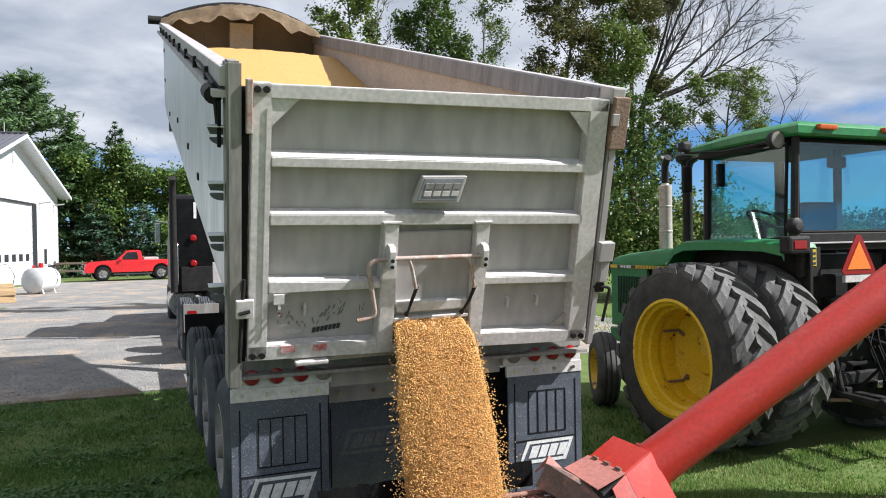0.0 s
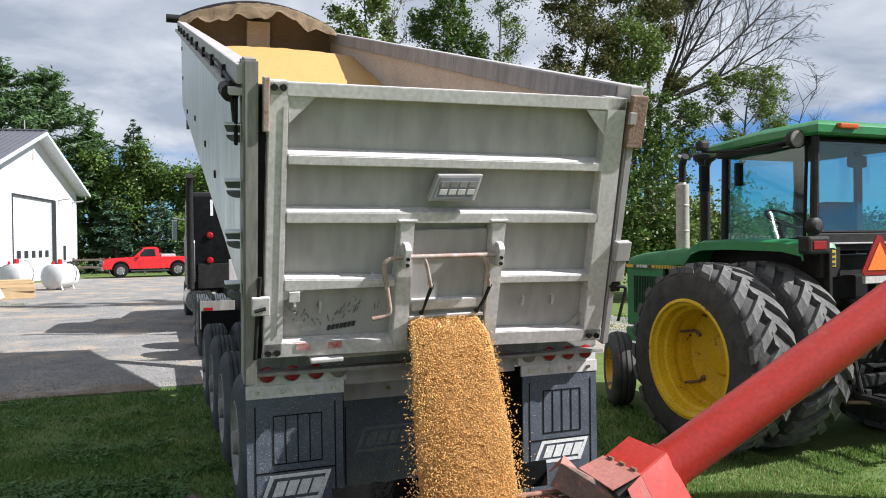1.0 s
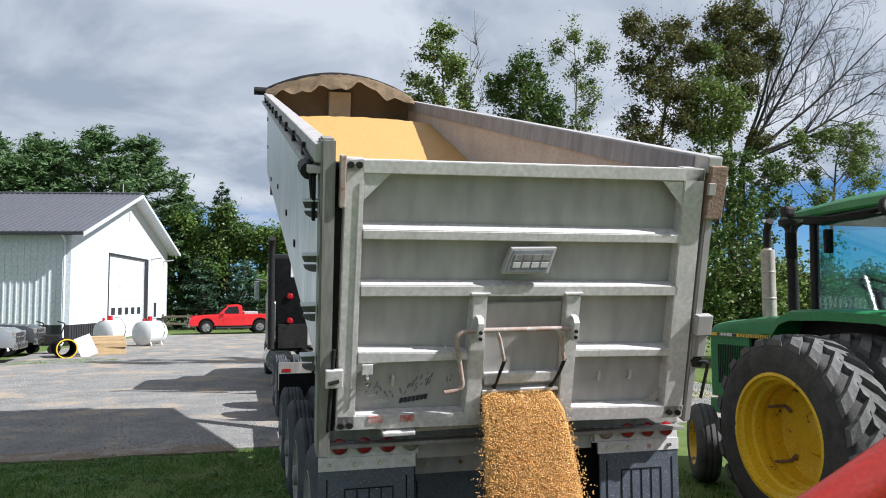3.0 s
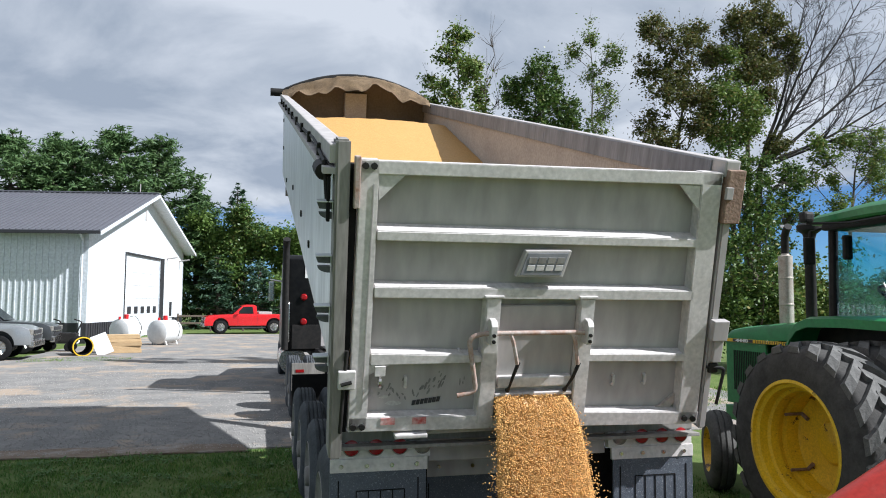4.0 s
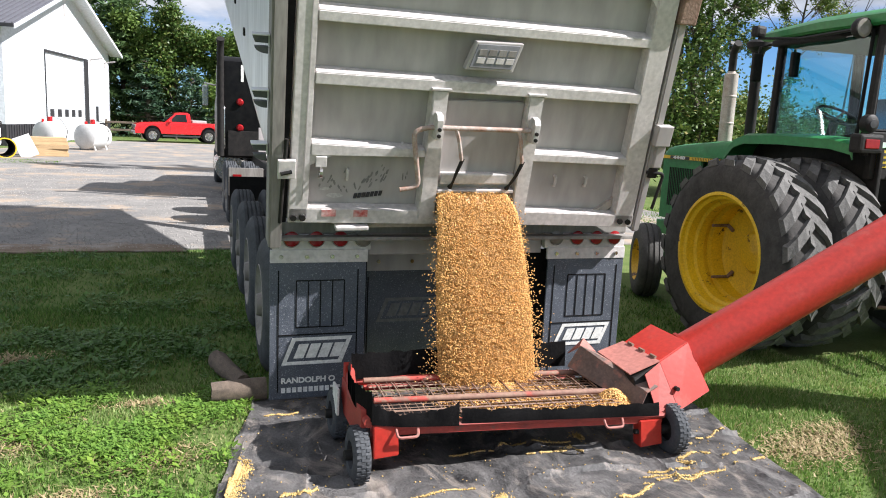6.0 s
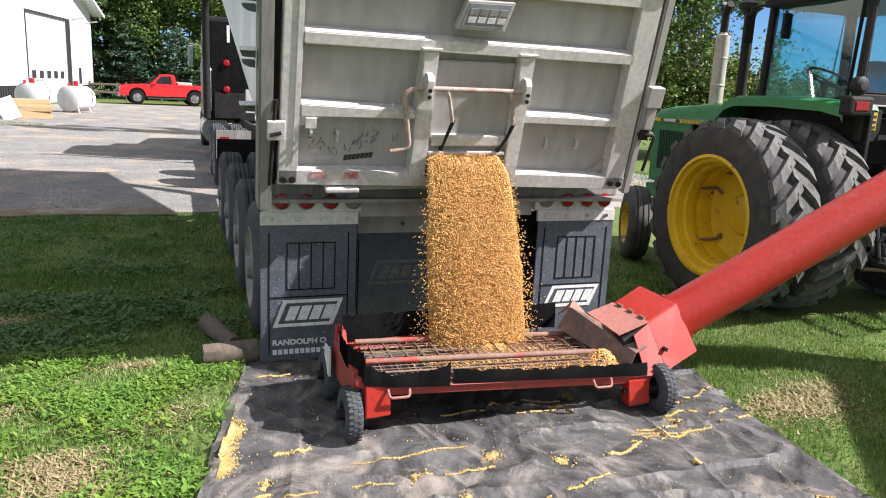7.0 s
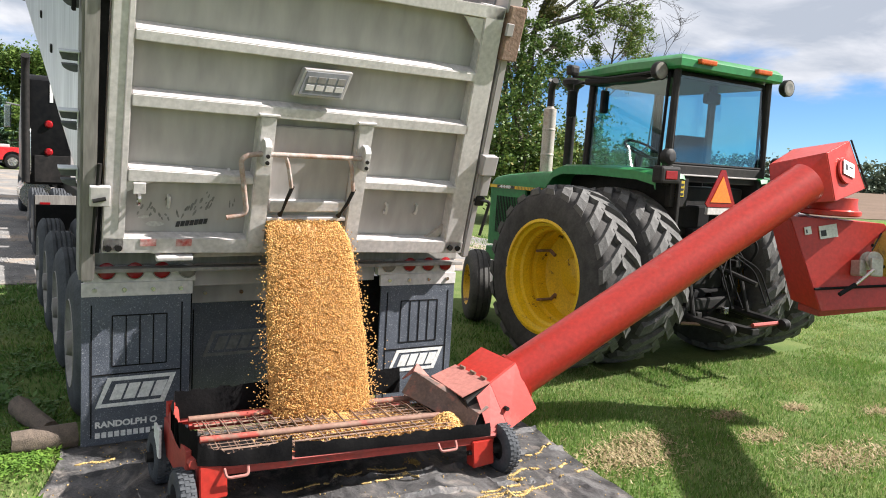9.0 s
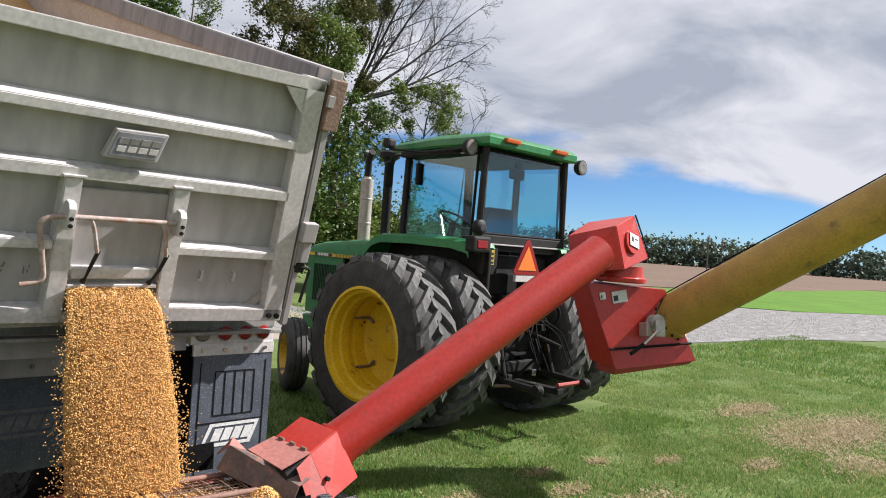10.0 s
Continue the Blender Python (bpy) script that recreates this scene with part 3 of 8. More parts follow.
for u, w, r in ((-0.93, 0.155, 0.05), (-0.99, 0.20, 0.03)):
    bm = bmesh.new()
    prism(bm, [(u + r * math.cos(a * 0.5236) * rng.uniform(0.8, 1.3), w + r * 0.35 * math.sin(a * 0.5236) * rng.uniform(0.7, 1.2)) for a in range(12)], 0.083, 0.0845, "Y")
    part("rubbed_patch", bm, WORN, gate, "pale rubbed patch")
for k in range(7):
    u = -0.812 + k * 0.0265
    bm = bmesh.new()
    prism(bm, [(u, 0.136 + k * 0.003), (u + 0.021, 0.1365 + k * 0.003), (u + 0.028, 0.170 + k * 0.003), (u + 0.007, 0.1695 + k * 0.003)], 0.0785, 0.0815, "Y")
    part("print_bar", bm, DARK_TRIM, gate, "black slanted printed bar")

# rear corner posts of the box, beside the gate
part("corner_post", slab((-1.335, -1.255), (-1.345, -1.262), -0.16, 1.80, -0.02, 0.16, 0.012), STAIN_AND_SHADE, trailer, "stained grey rear corner post", BODY)
part("corner_post", slab((1.225, 1.285), (1.165, 1.235), -0.10, 1.72, 0.0, 0.16, 0.012), ALU, trailer, "grey rear corner post", BODY)
part("seal_strip", slab((-1.255, -1.228), (-1.255, -1.21), 0.0, 1.66, 0.03, 0.10, 0), BLACK, trailer, "black rubber seal", BODY)
part("hinge_plate", bx((-1.238, -0.035, 1.41), (-1.203, 0.02, 1.71), 0.006), ROD, trailer, "rusty brown hinge plate", BODY)
part("hinge_plate", bx((1.16, -0.03, 1.36), (1.285, 0.05, 1.71), 0.008), RUST, trailer, "rusty brown hinge plate", BODY)
part("hinge_cap", bx((1.15, -0.045, 1.52), (1.20, -0.02, 1.60), 0.004), ALU, trailer, "", BODY)
part("latch_plate", bx((-1.295, -0.055, 0.315), (-1.19, -0.02, 0.43), 0.006), ALU_LIGHT, trailer, "bright latch plate", BODY)
part("latch_pin", pipe(bmesh.new(), [(-1.28, -0.062, 0.35), (-1.215, -0.062, 0.365)], 0.012, 8), DARK_STEEL, trailer, "", BODY)
part("latch_rod", pipe(bmesh.new(), [(-1.245, -0.02, 0.55), (-1.26, -0.03, 0.30), (-1.27, -0.02, 0.02)], 0.012, 8), DARK_STEEL, trailer, "", BODY)
part("side_flag", bx((1.20, -0.05, 0.56), (1.315, 0.015, 0.70), 0.006), ALU, trailer, "grey bracket plate", BODY)
part("side_flag", bx((1.24, -0.03, 0.40), (1.305, 0.02, 0.555), 0.006), ALU, trailer, "", BODY)
part("side_hook", pipe(bmesh.new(), bent([(1.22, 0.0, 0.36), (1.34, -0.03, 0.36), (1.31, -0.04, 0.10)], 0.03), 0.012, 8), DARK_STEEL, trailer, "", BODY)
part("side_latch", bx((1.23, -0.02, 0.32), (1.30, 0.06, 0.39), 0.01), DARK_STEEL, trailer, "", BODY)
# solid plates; the shade in the pockets is put into their dark grey
BRACKET_SHADE = material("grey_bracket_with_shade", (0.055, 0.060, 0.064), (0.10, 0.105, 0.11), rough=0.6, scale=14, bump=0.1)
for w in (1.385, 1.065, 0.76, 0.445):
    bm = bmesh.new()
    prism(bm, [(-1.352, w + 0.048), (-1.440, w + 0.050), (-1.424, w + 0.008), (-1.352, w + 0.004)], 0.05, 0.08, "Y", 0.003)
    sb = part("side_bracket", bm, BRACKET_SHADE, trailer, "grey side bracket, pocket shade drawn in dark colour", BODY)
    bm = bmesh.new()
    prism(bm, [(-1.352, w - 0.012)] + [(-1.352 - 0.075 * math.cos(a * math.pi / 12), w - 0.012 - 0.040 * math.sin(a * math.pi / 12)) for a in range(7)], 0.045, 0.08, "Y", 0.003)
    part("pocket", bm, BRACKET_SHADE, sb)
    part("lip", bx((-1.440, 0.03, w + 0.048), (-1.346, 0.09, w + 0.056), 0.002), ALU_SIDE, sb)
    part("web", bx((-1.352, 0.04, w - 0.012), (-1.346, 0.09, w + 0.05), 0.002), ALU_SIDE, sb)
for v, w in ((8.7, 0.9), (7.3, 0.55), (5.2, 0.75), (3.4, 0.75), (2.2, 0.7), (8.85, 1.35)):
    part("side_lamp", bx((-1.340, v - 0.03, w - 0.03), (-1.322, v + 0.03, w + 0.03), 0.006), DARK_STEEL, trailer, "small dark side marker", BODY)
# tarp mechanism on the left rail
part("tarp_motor", pipe(bmesh.new(), [(-1.40, 0.10, 1.60), (-1.40, 0.34, 1.60)], 0.05, 12), DARK_STEEL, trailer, "black tarp gear", BODY, True)
part("tarp_cable", pipe(bmesh.new(), [(-1.385, 0.05, 1.45), (-1.40, 0.10, 1.66), (-1.38, 1.2, 1.70), (-1.385, 3.2, 1.66), (-1.38, 8.9, 1.70)], 0.012, 6), DARK_STEEL, trailer, "", BODY)
part("tarp_strap", bx((-1.385, 0.03, 1.32), (-1.365, 0.08, 1.58), 0.006), BLACK, trailer, "", BODY)
for k in range(9):
    v = 0.6 + k * 0.95
    part("rail_hook", bx((-1.405, v, 1.63), (-1.375, v + 0.05, 1.72), 0.008), DARK_STEEL, trailer, "", BODY)


def tarp_arch(v0, v1, rise, drop, seed):
    """Bunched canvas bow across the front of the box."""
    bm, r = bmesh.new(), random.Random(seed)
    rows = []
    n, k = 40, 9
    for i in range(n + 1):
        f = i / n
        u = -1.36 + f * 2.58
        top = 1.78 + rise * math.sin(math.pi * f) ** 0.8
        row = []
        for j in range(k):
            a = j / (k - 1)
            sag = drop * (0.8 + 0.25 * math.sin(f * 23 + seed) + 0.15 * math.sin(f * 51))
            v = v0 + (v1 - v0) * a
            w = top - sag * max(0, 1 - a * 2.2) ** 1.2 + 0.035 * math.sin(a * 9 + f * 13) + r.uniform(-0.01, 0.01)
            row.append(bm.verts.new((u, v + 0.03 * math.sin(f * 37 + j), w)))
        rows.append(row)
    for a, b in zip(rows, rows[1:]):
        for j in range(k - 1):
            bm.faces.new((a[j], a[j + 1], b[j + 1], b[j]))
    bmesh.ops.solidify(bm, geom=list(bm.faces), thickness=0.02)
    return bm


part("tarp", tarp_arch(8.55, 9.35, 0.34, 0.20, 3), TARP, trailer, "rolled-back tan canvas tarp", BODY, True)
part("tarp_bow", pipe(bmesh.new(), [(-1.40 + 2.66 * i / 20, 9.40, 1.76 + 0.38 * math.sin(math.pi * i / 20) ** 0.8) for i in range(21)], 0.05, 8), DARK_STEEL, trailer, "", BODY, True)
part("tarp_roller", pipe(bmesh.new(), [(-1.55, 9.3, 1.80), (-1.34, 9.3, 1.80)], 0.07, 10), DARK_STEEL, trailer, "", BODY, True)

# grain left inside the box
def grain_pile():
    bm = bmesh.new()
    nu, nv = 24, 60
    r = random.Random(4)
    g = []
    for i in range(nu + 1):
        u = -1.27 + 2.43 * i / nu
        col = []
        for j in range(nv + 1):
            v = 0.12 + (LEN - 0.3) * j / nv
            w = 0.30 + 1.22 * min(1, (v / 7.6)) ** 0.92 - 0.05 * ((u + 0.05) / 1.2) ** 2
            if v > 7.6:
                w -= (v - 7.6) * 0.18
            col.append(bm.verts.new((u, v, w + r.uniform(-0.006, 0.006))))
        g.append(col)
    for a, b in zip(g, g[1:]):
        for j in range(nv):
            bm.faces.new((a[j], b[j], b[j + 1], a[j + 1]))
    return bm


tagged(part("grain_load", grain_pile(), GRAIN, None, "", BODY, True), "golden grain heap left in the trailer", "grain", kind="stuff")

# ---- trailer chassis ----
FRAME_Y = 0.247
# shadow band below the gate is put into the sill's darker grey
part("rear_sill", bx((-1.29, 0.23, 1.155), (1.31, 0.42, 1.235), 0.01), STAIN_AND_SHADE, trailer, "rear sill with the gate's shadow in its grey")
part("sill_lip", bx((-1.28, 0.12, 1.126), (1.30, 0.235, 1.150), 0.004), STAIN_AND_SHADE, trailer, "thin grey sill lip")
part("light_panel", bx((-1.285, FRAME_Y - 0.004, 1.045), (-0.64, 0.30, 1.152), 0.004), ALU_LIGHT, trailer)
part("light_panel", bx((0.65, FRAME_Y - 0.004, 1.045), (1.31, 0.30, 1.152), 0.004), ALU_LIGHT, trailer)
part("cross_member", bx((-0.64, 0.30, 1.00), (0.65, 0.42, 1.152), 0.006), ALU, trailer)
for x0, x1 in ((-1.30, -0.66), (0.67, 1.315)):
    part("flap_strip", bx((x0, FRAME_Y - 0.014, 0.965), (x1, FRAME_Y + 0.01, 1.05), 0.003), ALU_LIGHT, trailer)
    for k in range(4):
        x = x0 + 0.07 + k * 0.165
        part("strip_bolt", pipe(bmesh.new(), [(x, FRAME_Y - 0.03, 1.005), (x, FRAME_Y - 0.012, 1.005)], 0.014, 8), CHROME, trailer)
for x, mt, lab in ((-1.165, LENS_RED, "red tail light"), (-1.005, LENS_RED, "red tail light"), (-0.848, LENS_RED, "red tail light"), (-0.695, LENS_CLEAR, "clear reverse light"),
                   (0.735, LENS_CLEAR, "clear reverse light"), (0.905, LENS_RED, "red tail light"), (1.065, LENS_RED, "red tail light"), (1.215, LENS_RED, "red tail light")):
    lamp = part("tail_light", lathe(bmesh.new(), [(-0.016, 0.001), (-0.014, 0.03), (-0.006, 0.05), (0.02, 0.052)], 20, "Y"), mt, trailer, lab, pose(x, FRAME_Y - 0.012, 1.122), True)
    part("grommet", lathe(bmesh.new(), [(-0.004, 0.053), (-0.004, 0.057), (0.004, 0.057), (0.004, 0.053)], 20, "Y", close=True), STAIN_AND_SHADE, lamp)


def mud_flap(x0, x1, z0, z1, y, slats=True):
    flap = part("mud_flap", bx((x0, y - 0.008, z0), (x1, y + 0.008, z1), 0.003), FLAP, trailer, "black speckled rubber mud flap with white printed badge")
    w = x1 - x0
    if slats:
        for k in range(5):
            x = x0 + w * (0.27 + 0.125 * k)
            part("groove_rib", bx((x - 0.0035, y - 0.013, z1 - 0.445), (x + 0.0035, y - 0.007, z1 - 0.13)), BLACK, flap)
        for zz in (z1 - 0.13, z1 - 0.445):
            part("cross_rib", bx((x0 + w * 0.27, y - 0.0125, zz - 0.0035), (x0 + w * 0.77, y - 0.007, zz + 0.0035)), BLACK, flap)
        part("cross_rib", bx((x0 + 0.06, y - 0.013, z1 - 0.499), (x1 - 0.06, y - 0.007, z1 - 0.491)), BLACK, flap)
    for x in (x0 + 0.055, x1 - 0.055):
        part("edge_rib", bx((x - 0.004, y - 0.012, z0 + 0.05), (x + 0.004, y - 0.007, z1 - 0.06)), BLACK, flap)
    return flap


def maker_mark(flap, x, z, y, w, h, mt):
    """Slanted outlined badge with four heavy slanted blocks."""
    sl, t = 0.07, 0.022
    o = [(x, z), (x + w, z), (x + w + sl, z + h), (x + sl, z + h)]
    i = [(x + t * 1.5, z + t), (x + w - t * 1.1, z + t), (x + w + sl - t * 1.6, z + h - t), (x + sl + t, z + h - t)]
    bm = bmesh.new()
    for k in range(4):
        q = [o[k], o[(k + 1) % 4], i[(k + 1) % 4], i[k]]
        prism(bm, q, y - 0.0125, y - 0.0085, "Y")
    part("badge_border", bm, mt, flap)
    lo, hi, step = z + h * 0.24, z + h * 0.76, w * 0.80 / 4
    lean = sl / h
    for k in range(4):
        for q0, q1 in ((lo, hi),):
            u = x + 0.062 + k * step
            d0, d1 = (q0 - z) * lean, (q1 - z) * lean
            bm = bmesh.new()
            prism(bm, [(u + d0, q0), (u + d0 + step * 0.82, q0), (u + d1 + step * 0.82, q1), (u + d1, q1)], y - 0.0125, y - 0.0085, "Y")
            part("badge_block", bm, mt, flap)


fl = mud_flap(-1.30, -0.668, 0.04, 0.975, FRAME_Y)
maker_mark(fl, -1.222, 0.275, FRAME_Y, 0.40, 0.185, WHITE)
text("RANDOLPH O", 0.052, WHITE, "lettering", fl, pose(-1.222, FRAME_Y - 0.0105, 0.150), bold=0.002, width=0.36)
for k in range(11):
    part("print_bar", bx((-1.222 + k * 0.0365, FRAME_Y - 0.0125, 0.084), (-1.222 + k * 0.0365 + 0.027, FRAME_Y - 0.0085, 0.118)), WHITE, fl)
fr = mud_flap(0.682, 1.312, 0.04, 0.975, FRAME_Y)
maker_mark(fr, 0.765, 0.305, FRAME_Y, 0.40, 0.165, WHITE)
# strips added to stand for the dark shade between flaps and tyres
for x0, x1 in ((-0.80, -0.61), (0.50, 0.82)):
    part("inner_flap", bx((x0, 0.46, 0.12), (x1, 0.472, 1.0), 0.003), BLACK, trailer, "black strip added for the shade beside the wheels")
fm = mud_flap(-0.62, 0.52, 0.16, 0.84, 0.62, slats=False)
maker_mark(fm, -0.50, 0.44, 0.62, 0.42, 0.18, GREY_PRINT)
part("centre_panel", bx((-0.62, 0.58, 0.83), (0.64, 0.62, 1.02), 0.006), ALU, trailer)
for k in range(5):
    part("panel_bolt", pipe(bmesh.new(), [(-0.5 + k * 0.25, 0.565, 0.90), (-0.5 + k * 0.25, 0.585, 0.90)], 0.014, 8), CHROME, trailer)
part("frame_rail", bx((-0.56, 0.66, 0.78), (-0.46, 7.5, 1.06), 0.01), DARK_STEEL, trailer)
part("frame_rail", bx((0.46, 0.66, 0.78), (0.56, 7.5, 1.06), 0.01), DARK_STEEL, trailer)
part("hinge_tube", pipe(bmesh.new(), [(-1.05, 0.42, 1.14), (1.05, 0.42, 1.14)], 0.05, 12), DARK_STEEL, trailer, smooth=True)
part("hoist", pipe(bmesh.new(), [(0, 6.9, 0.9), (0, 8.55, 3.85)], [0.13, 0.10], 16), CHROME, trailer, "hydraulic hoist ram", smooth=True)


def road_wheel(name, parent, m, r=0.50, w=0.27, rim_mat=STAIN_AND_SHADE, s=-1):
    """Truck tyre with circumferential grooves, turned about x; the outer face lies at x = 0, the tyre reaches away from s."""
    prof = [(0.00, r * 0.62), (0.0, r * 0.80), (0.012, r * 0.90), (0.035, r * 0.97), (0.05, r)]
    for k in range(4):
        g = 0.05 + (w - 0.10) * (k + 0.6) / 4
        prof += [(g, r), (g + 0.002, r - 0.014), (g + 0.012, r - 0.014), (g + 0.014, r)]
    prof += [(w - 0.05, r), (w - 0.035, r * 0.97), (w - 0.012, r * 0.90), (w, r * 0.80), (w, r * 0.62), (w * 0.5, r * 0.56)]
    tyre = part(name, lathe(bmesh.new(), [(-s * a, b) for a, b in prof], 48, "X", close=True), TYRE_TRUCK, parent, "black road tyre", m, True)
    rim = [(0.012, r * 0.63), (-0.004, r * 0.60), (0.03, r * 0.55), (0.05, r * 0.45), (0.03, r * 0.30), (0.02, r * 0.18), (-0.02, r * 0.16), (-0.03, 0.001)]
    part("rim", lathe(bmesh.new(), [(-s * a, b) for a, b in rim], 32, "X", cap=False), rim_mat, tyre, "steel disc wheel", None, True)
    return tyre


for y in (1.02, 2.27, 3.55, 4.85):
    for x, s in ((-1.30, -1), (1.30, 1)):
        road_wheel("wheel", trailer, pose(x, y, 0.50), s=s)
        road_wheel("wheel", trailer, pose(x + 0.33 * -s, y, 0.50), s=s)
    part("axle", pipe(bmesh.new(), [(-1.0, y, 0.50), (1.0, y, 0.50)], 0.065, 12), DARK_STEEL, trailer, smooth=True)
part("wheel_fender", bx((-1.29, 5.55, 0.42), (-0.62, 5.58, 1.10), 0.006), BLACK, trailer)
# ---- tractor ----
tractor = thing("tractor", pose(4.33, 0.85, 0), "green farm tractor with cab and dual yellow rear wheels", "tractor")
TR, TW = 0.875, 0.46


def tyre_mesh(r, w, seg=56):
    prof = [(0.0, r * 0.60), (-0.012, r * 0.70), (-0.015, r * 0.80), (0.0, r * 0.88), (0.03, r * 0.925), (0.07, r * 0.945), (w * 0.5, r * 0.955),
            (w - 0.07, r * 0.945), (w - 0.03, r * 0.925), (w, r * 0.88), (w + 0.015, r * 0.80), (w + 0.012, r * 0.70), (w, r * 0.60), (w * 0.5, r * 0.575)]
    return lathe(bmesh.new(), prof, seg, "X", close=True)


def lug_mesh(r, w, side):
    """One slanting tread bar, from near the middle of the tread to the shoulder, at the top of the tyre."""
    bm = bmesh.new()
    rows = []
    for f in (0.0, 0.35, 0.7, 1.0):
        x = w * 0.5 + side * (-0.03 + f * (w * 0.5 + 0.030))
        a = 0.02 + f * 0.30
        half = (0.050 + 0.008 * f) / r
        base = r * (0.93 if f < 0.9 else 0.895)
        top = r * (1.0 - 0.018 * f * f)
        if f == 1.0:
            top = r * 0.955
        row = []
        for da, rr in ((-half * 1.35, base), (-half, top), (half, top), (half * 1.35, base)):
            row.append(bm.verts.new((x, -math.sin(a + da) * rr, math.cos(a + da) * rr)))
        rows.append(row)
    for a, b in zip(rows, rows[1:]):
        for k in range(3):
            bm.faces.new((a[k], a[k + 1], b[k + 1], b[k]))
    bm.faces.new(rows[0][::-1]); bm.faces.new(rows[-1])
    bmesh.ops.recalc_face_normals(bm, faces=bm.faces)
    return bm


def mesh_of(name, bm, mat):
    me = bpy.data.meshes.new(name)
    bm.to_mesh(me); bm.free()
    me.materials.append(mat)
    return me


TYRE_DUSTY = material("field_dusted_rubber", (0.030, 0.028, 0.027), (0.068, 0.064, 0.060), rough=0.9, scale=7, bump=0.35, grain=40)
LUG_TOP = material("scuffed_lug_rubber", (0.135, 0.131, 0.125), (0.075, 0.073, 0.070), rough=0.85, scale=9, bump=0.3, grain=60)
LUGS = [mesh_of("lug", lug_mesh(TR, TW, s), LUG_TOP) for s in (-1, 1)]
YELLOW_RIM = material("chipped_rim_paint", (0.78, 0.50, 0.010), (0.66, 0.41, 0.010), rough=0.38, scale=4, bump=0.06, spots=(0.07, 0.035, 0.02), spot_scale=9, spot_at=(0.62, 0.655))
RIM_PROF = [(0.035, 0.535), (-0.006, 0.548), (-0.008, 0.520), (0.025, 0.512), (0.04, 0.482), (0.115, 0.474), (0.13, 0.446), (0.205, 0.440), (0.225, 0.470), (0.265, 0.470),
            (0.28, 0.430), (0.40, 0.420), (0.42, 0.385), (0.435, 0.20), (0.40, 0.17), (0.38, 0.0005)]


def rear_wheel(x, s, turn, deep=True):
    """Tractor tyre with bar lugs; outer face at x, s points outward."""
    m = pose(x, 0, TR) if s < 0 else pose(x, 0, TR) @ Matrix.Diagonal((-1, 1, 1, 1))
    tyre = part("rear_tyre", tyre_mesh(TR, TW), TYRE_DUSTY, tractor, "dusty black bar-lug tyre", pose(x if s < 0 else x - TW, 0, TR, turn, 0, 0), True)
    for k in range(23):
        for me, off in ((LUGS[0], 0.0), (LUGS[1], 0.5)):
            lug = new("lug", me)
            lug.parent, lug.matrix_basis = tyre, pose(0, 0, 0, (k + off) * 360 / 23, 0, 0)
    prof = RIM_PROF if s < 0 else [(TW - a, r) for a, r in RIM_PROF]
    part("rim", lathe(bmesh.new(), prof, 72, "X", cap=False), YELLOW_RIM, tyre, "yellow dished rim with chipped paint", None, True)
    if s < 0:
        for k in range(5):
            a = 2 * math.pi * k / 5 + 0.5
            c, q = math.cos(a), math.sin(a)
            clamp = bmesh.new()
            pipe(clamp, [(0.40, c * 0.33, q * 0.33), (0.40, c * 0.425, q * 0.425)], 0.018, 8)
            pipe(clamp, [(0.22, c * 0.412, q * 0.412), (0.43, c * 0.412, q * 0.412)], 0.014, 8)
            part("rim_clamp", clamp, RUST, tyre, "rusty rim clamp bolt")
    return tyre


rear_wheel(-1.67, -1, 0)
rear_wheel(-1.05, -1, 7)
rear_wheel(1.05, 1, 4)
rear_wheel(1.67, 1, 11)
part("rear_axle", pipe(bmesh.new(), [(-1.22, 0, TR), (1.22, 0, TR)], 0.075, 14), DARK_STEEL, tractor, smooth=True)
part("axle_housing", pipe(bmesh.new(), [(-0.62, 0, TR), (-0.3, 0, TR), (0.3, 0, TR), (0.62, 0, TR)], [0.13, 0.20, 0.20, 0.13], 16), GREEN, tractor, smooth=True)
part("gear_case", bx((-0.30, -0.42, 0.50), (0.30, 1.4, 1.32), 0.05), GREEN, tractor)
part("engine", bx((-0.24, 1.2, 0.62), (0.24, 2.55, 1.36), 0.03), DARK_STEEL, tractor)
part("frame_beam", bx((-0.27, 1.3, 0.62), (0.27, 2.95, 0.80), 0.02), GREEN, tractor)
# front wheels
for x, s in ((-1.12, -1), (1.12, 1)):
    prof = [(0.0, 0.25), (-0.01, 0.33), (0.01, 0.40), (0.04, 0.425), (0.065, 0.43), (0.068, 0.415), (0.082, 0.415), (0.085, 0.437), (0.125, 0.44), (0.128, 0.42), (0.142, 0.42), (0.145, 0.437),
            (0.185, 0.43), (0.19, 0.415), (0.20, 0.415), (0.205, 0.425), (0.24, 0.40), (0.26, 0.33), (0.25, 0.25), (0.12, 0.24)]
    fw = part("front_tyre", lathe(bmesh.new(), [(a * -s, b) for a, b in prof], 40, "X", close=True), TYRE, tractor, "ribbed black front tyre", pose(x, 2.08, 0.43, 0, 0, -24), True)
    part("rim", lathe(bmesh.new(), [(a * -s, b) for a, b in ((0.02, 0.26), (0.0, 0.245), (0.05, 0.225), (0.10, 0.21), (0.12, 0.10), (0.06, 0.08), (0.05, 0.0005))], 28, "X", cap=False), YELLOW, fw, "yellow front rim", None, True)
part("front_axle", bx((-0.95, 2.0, 0.40), (0.95, 2.14, 0.52), 0.02), GREEN, tractor)


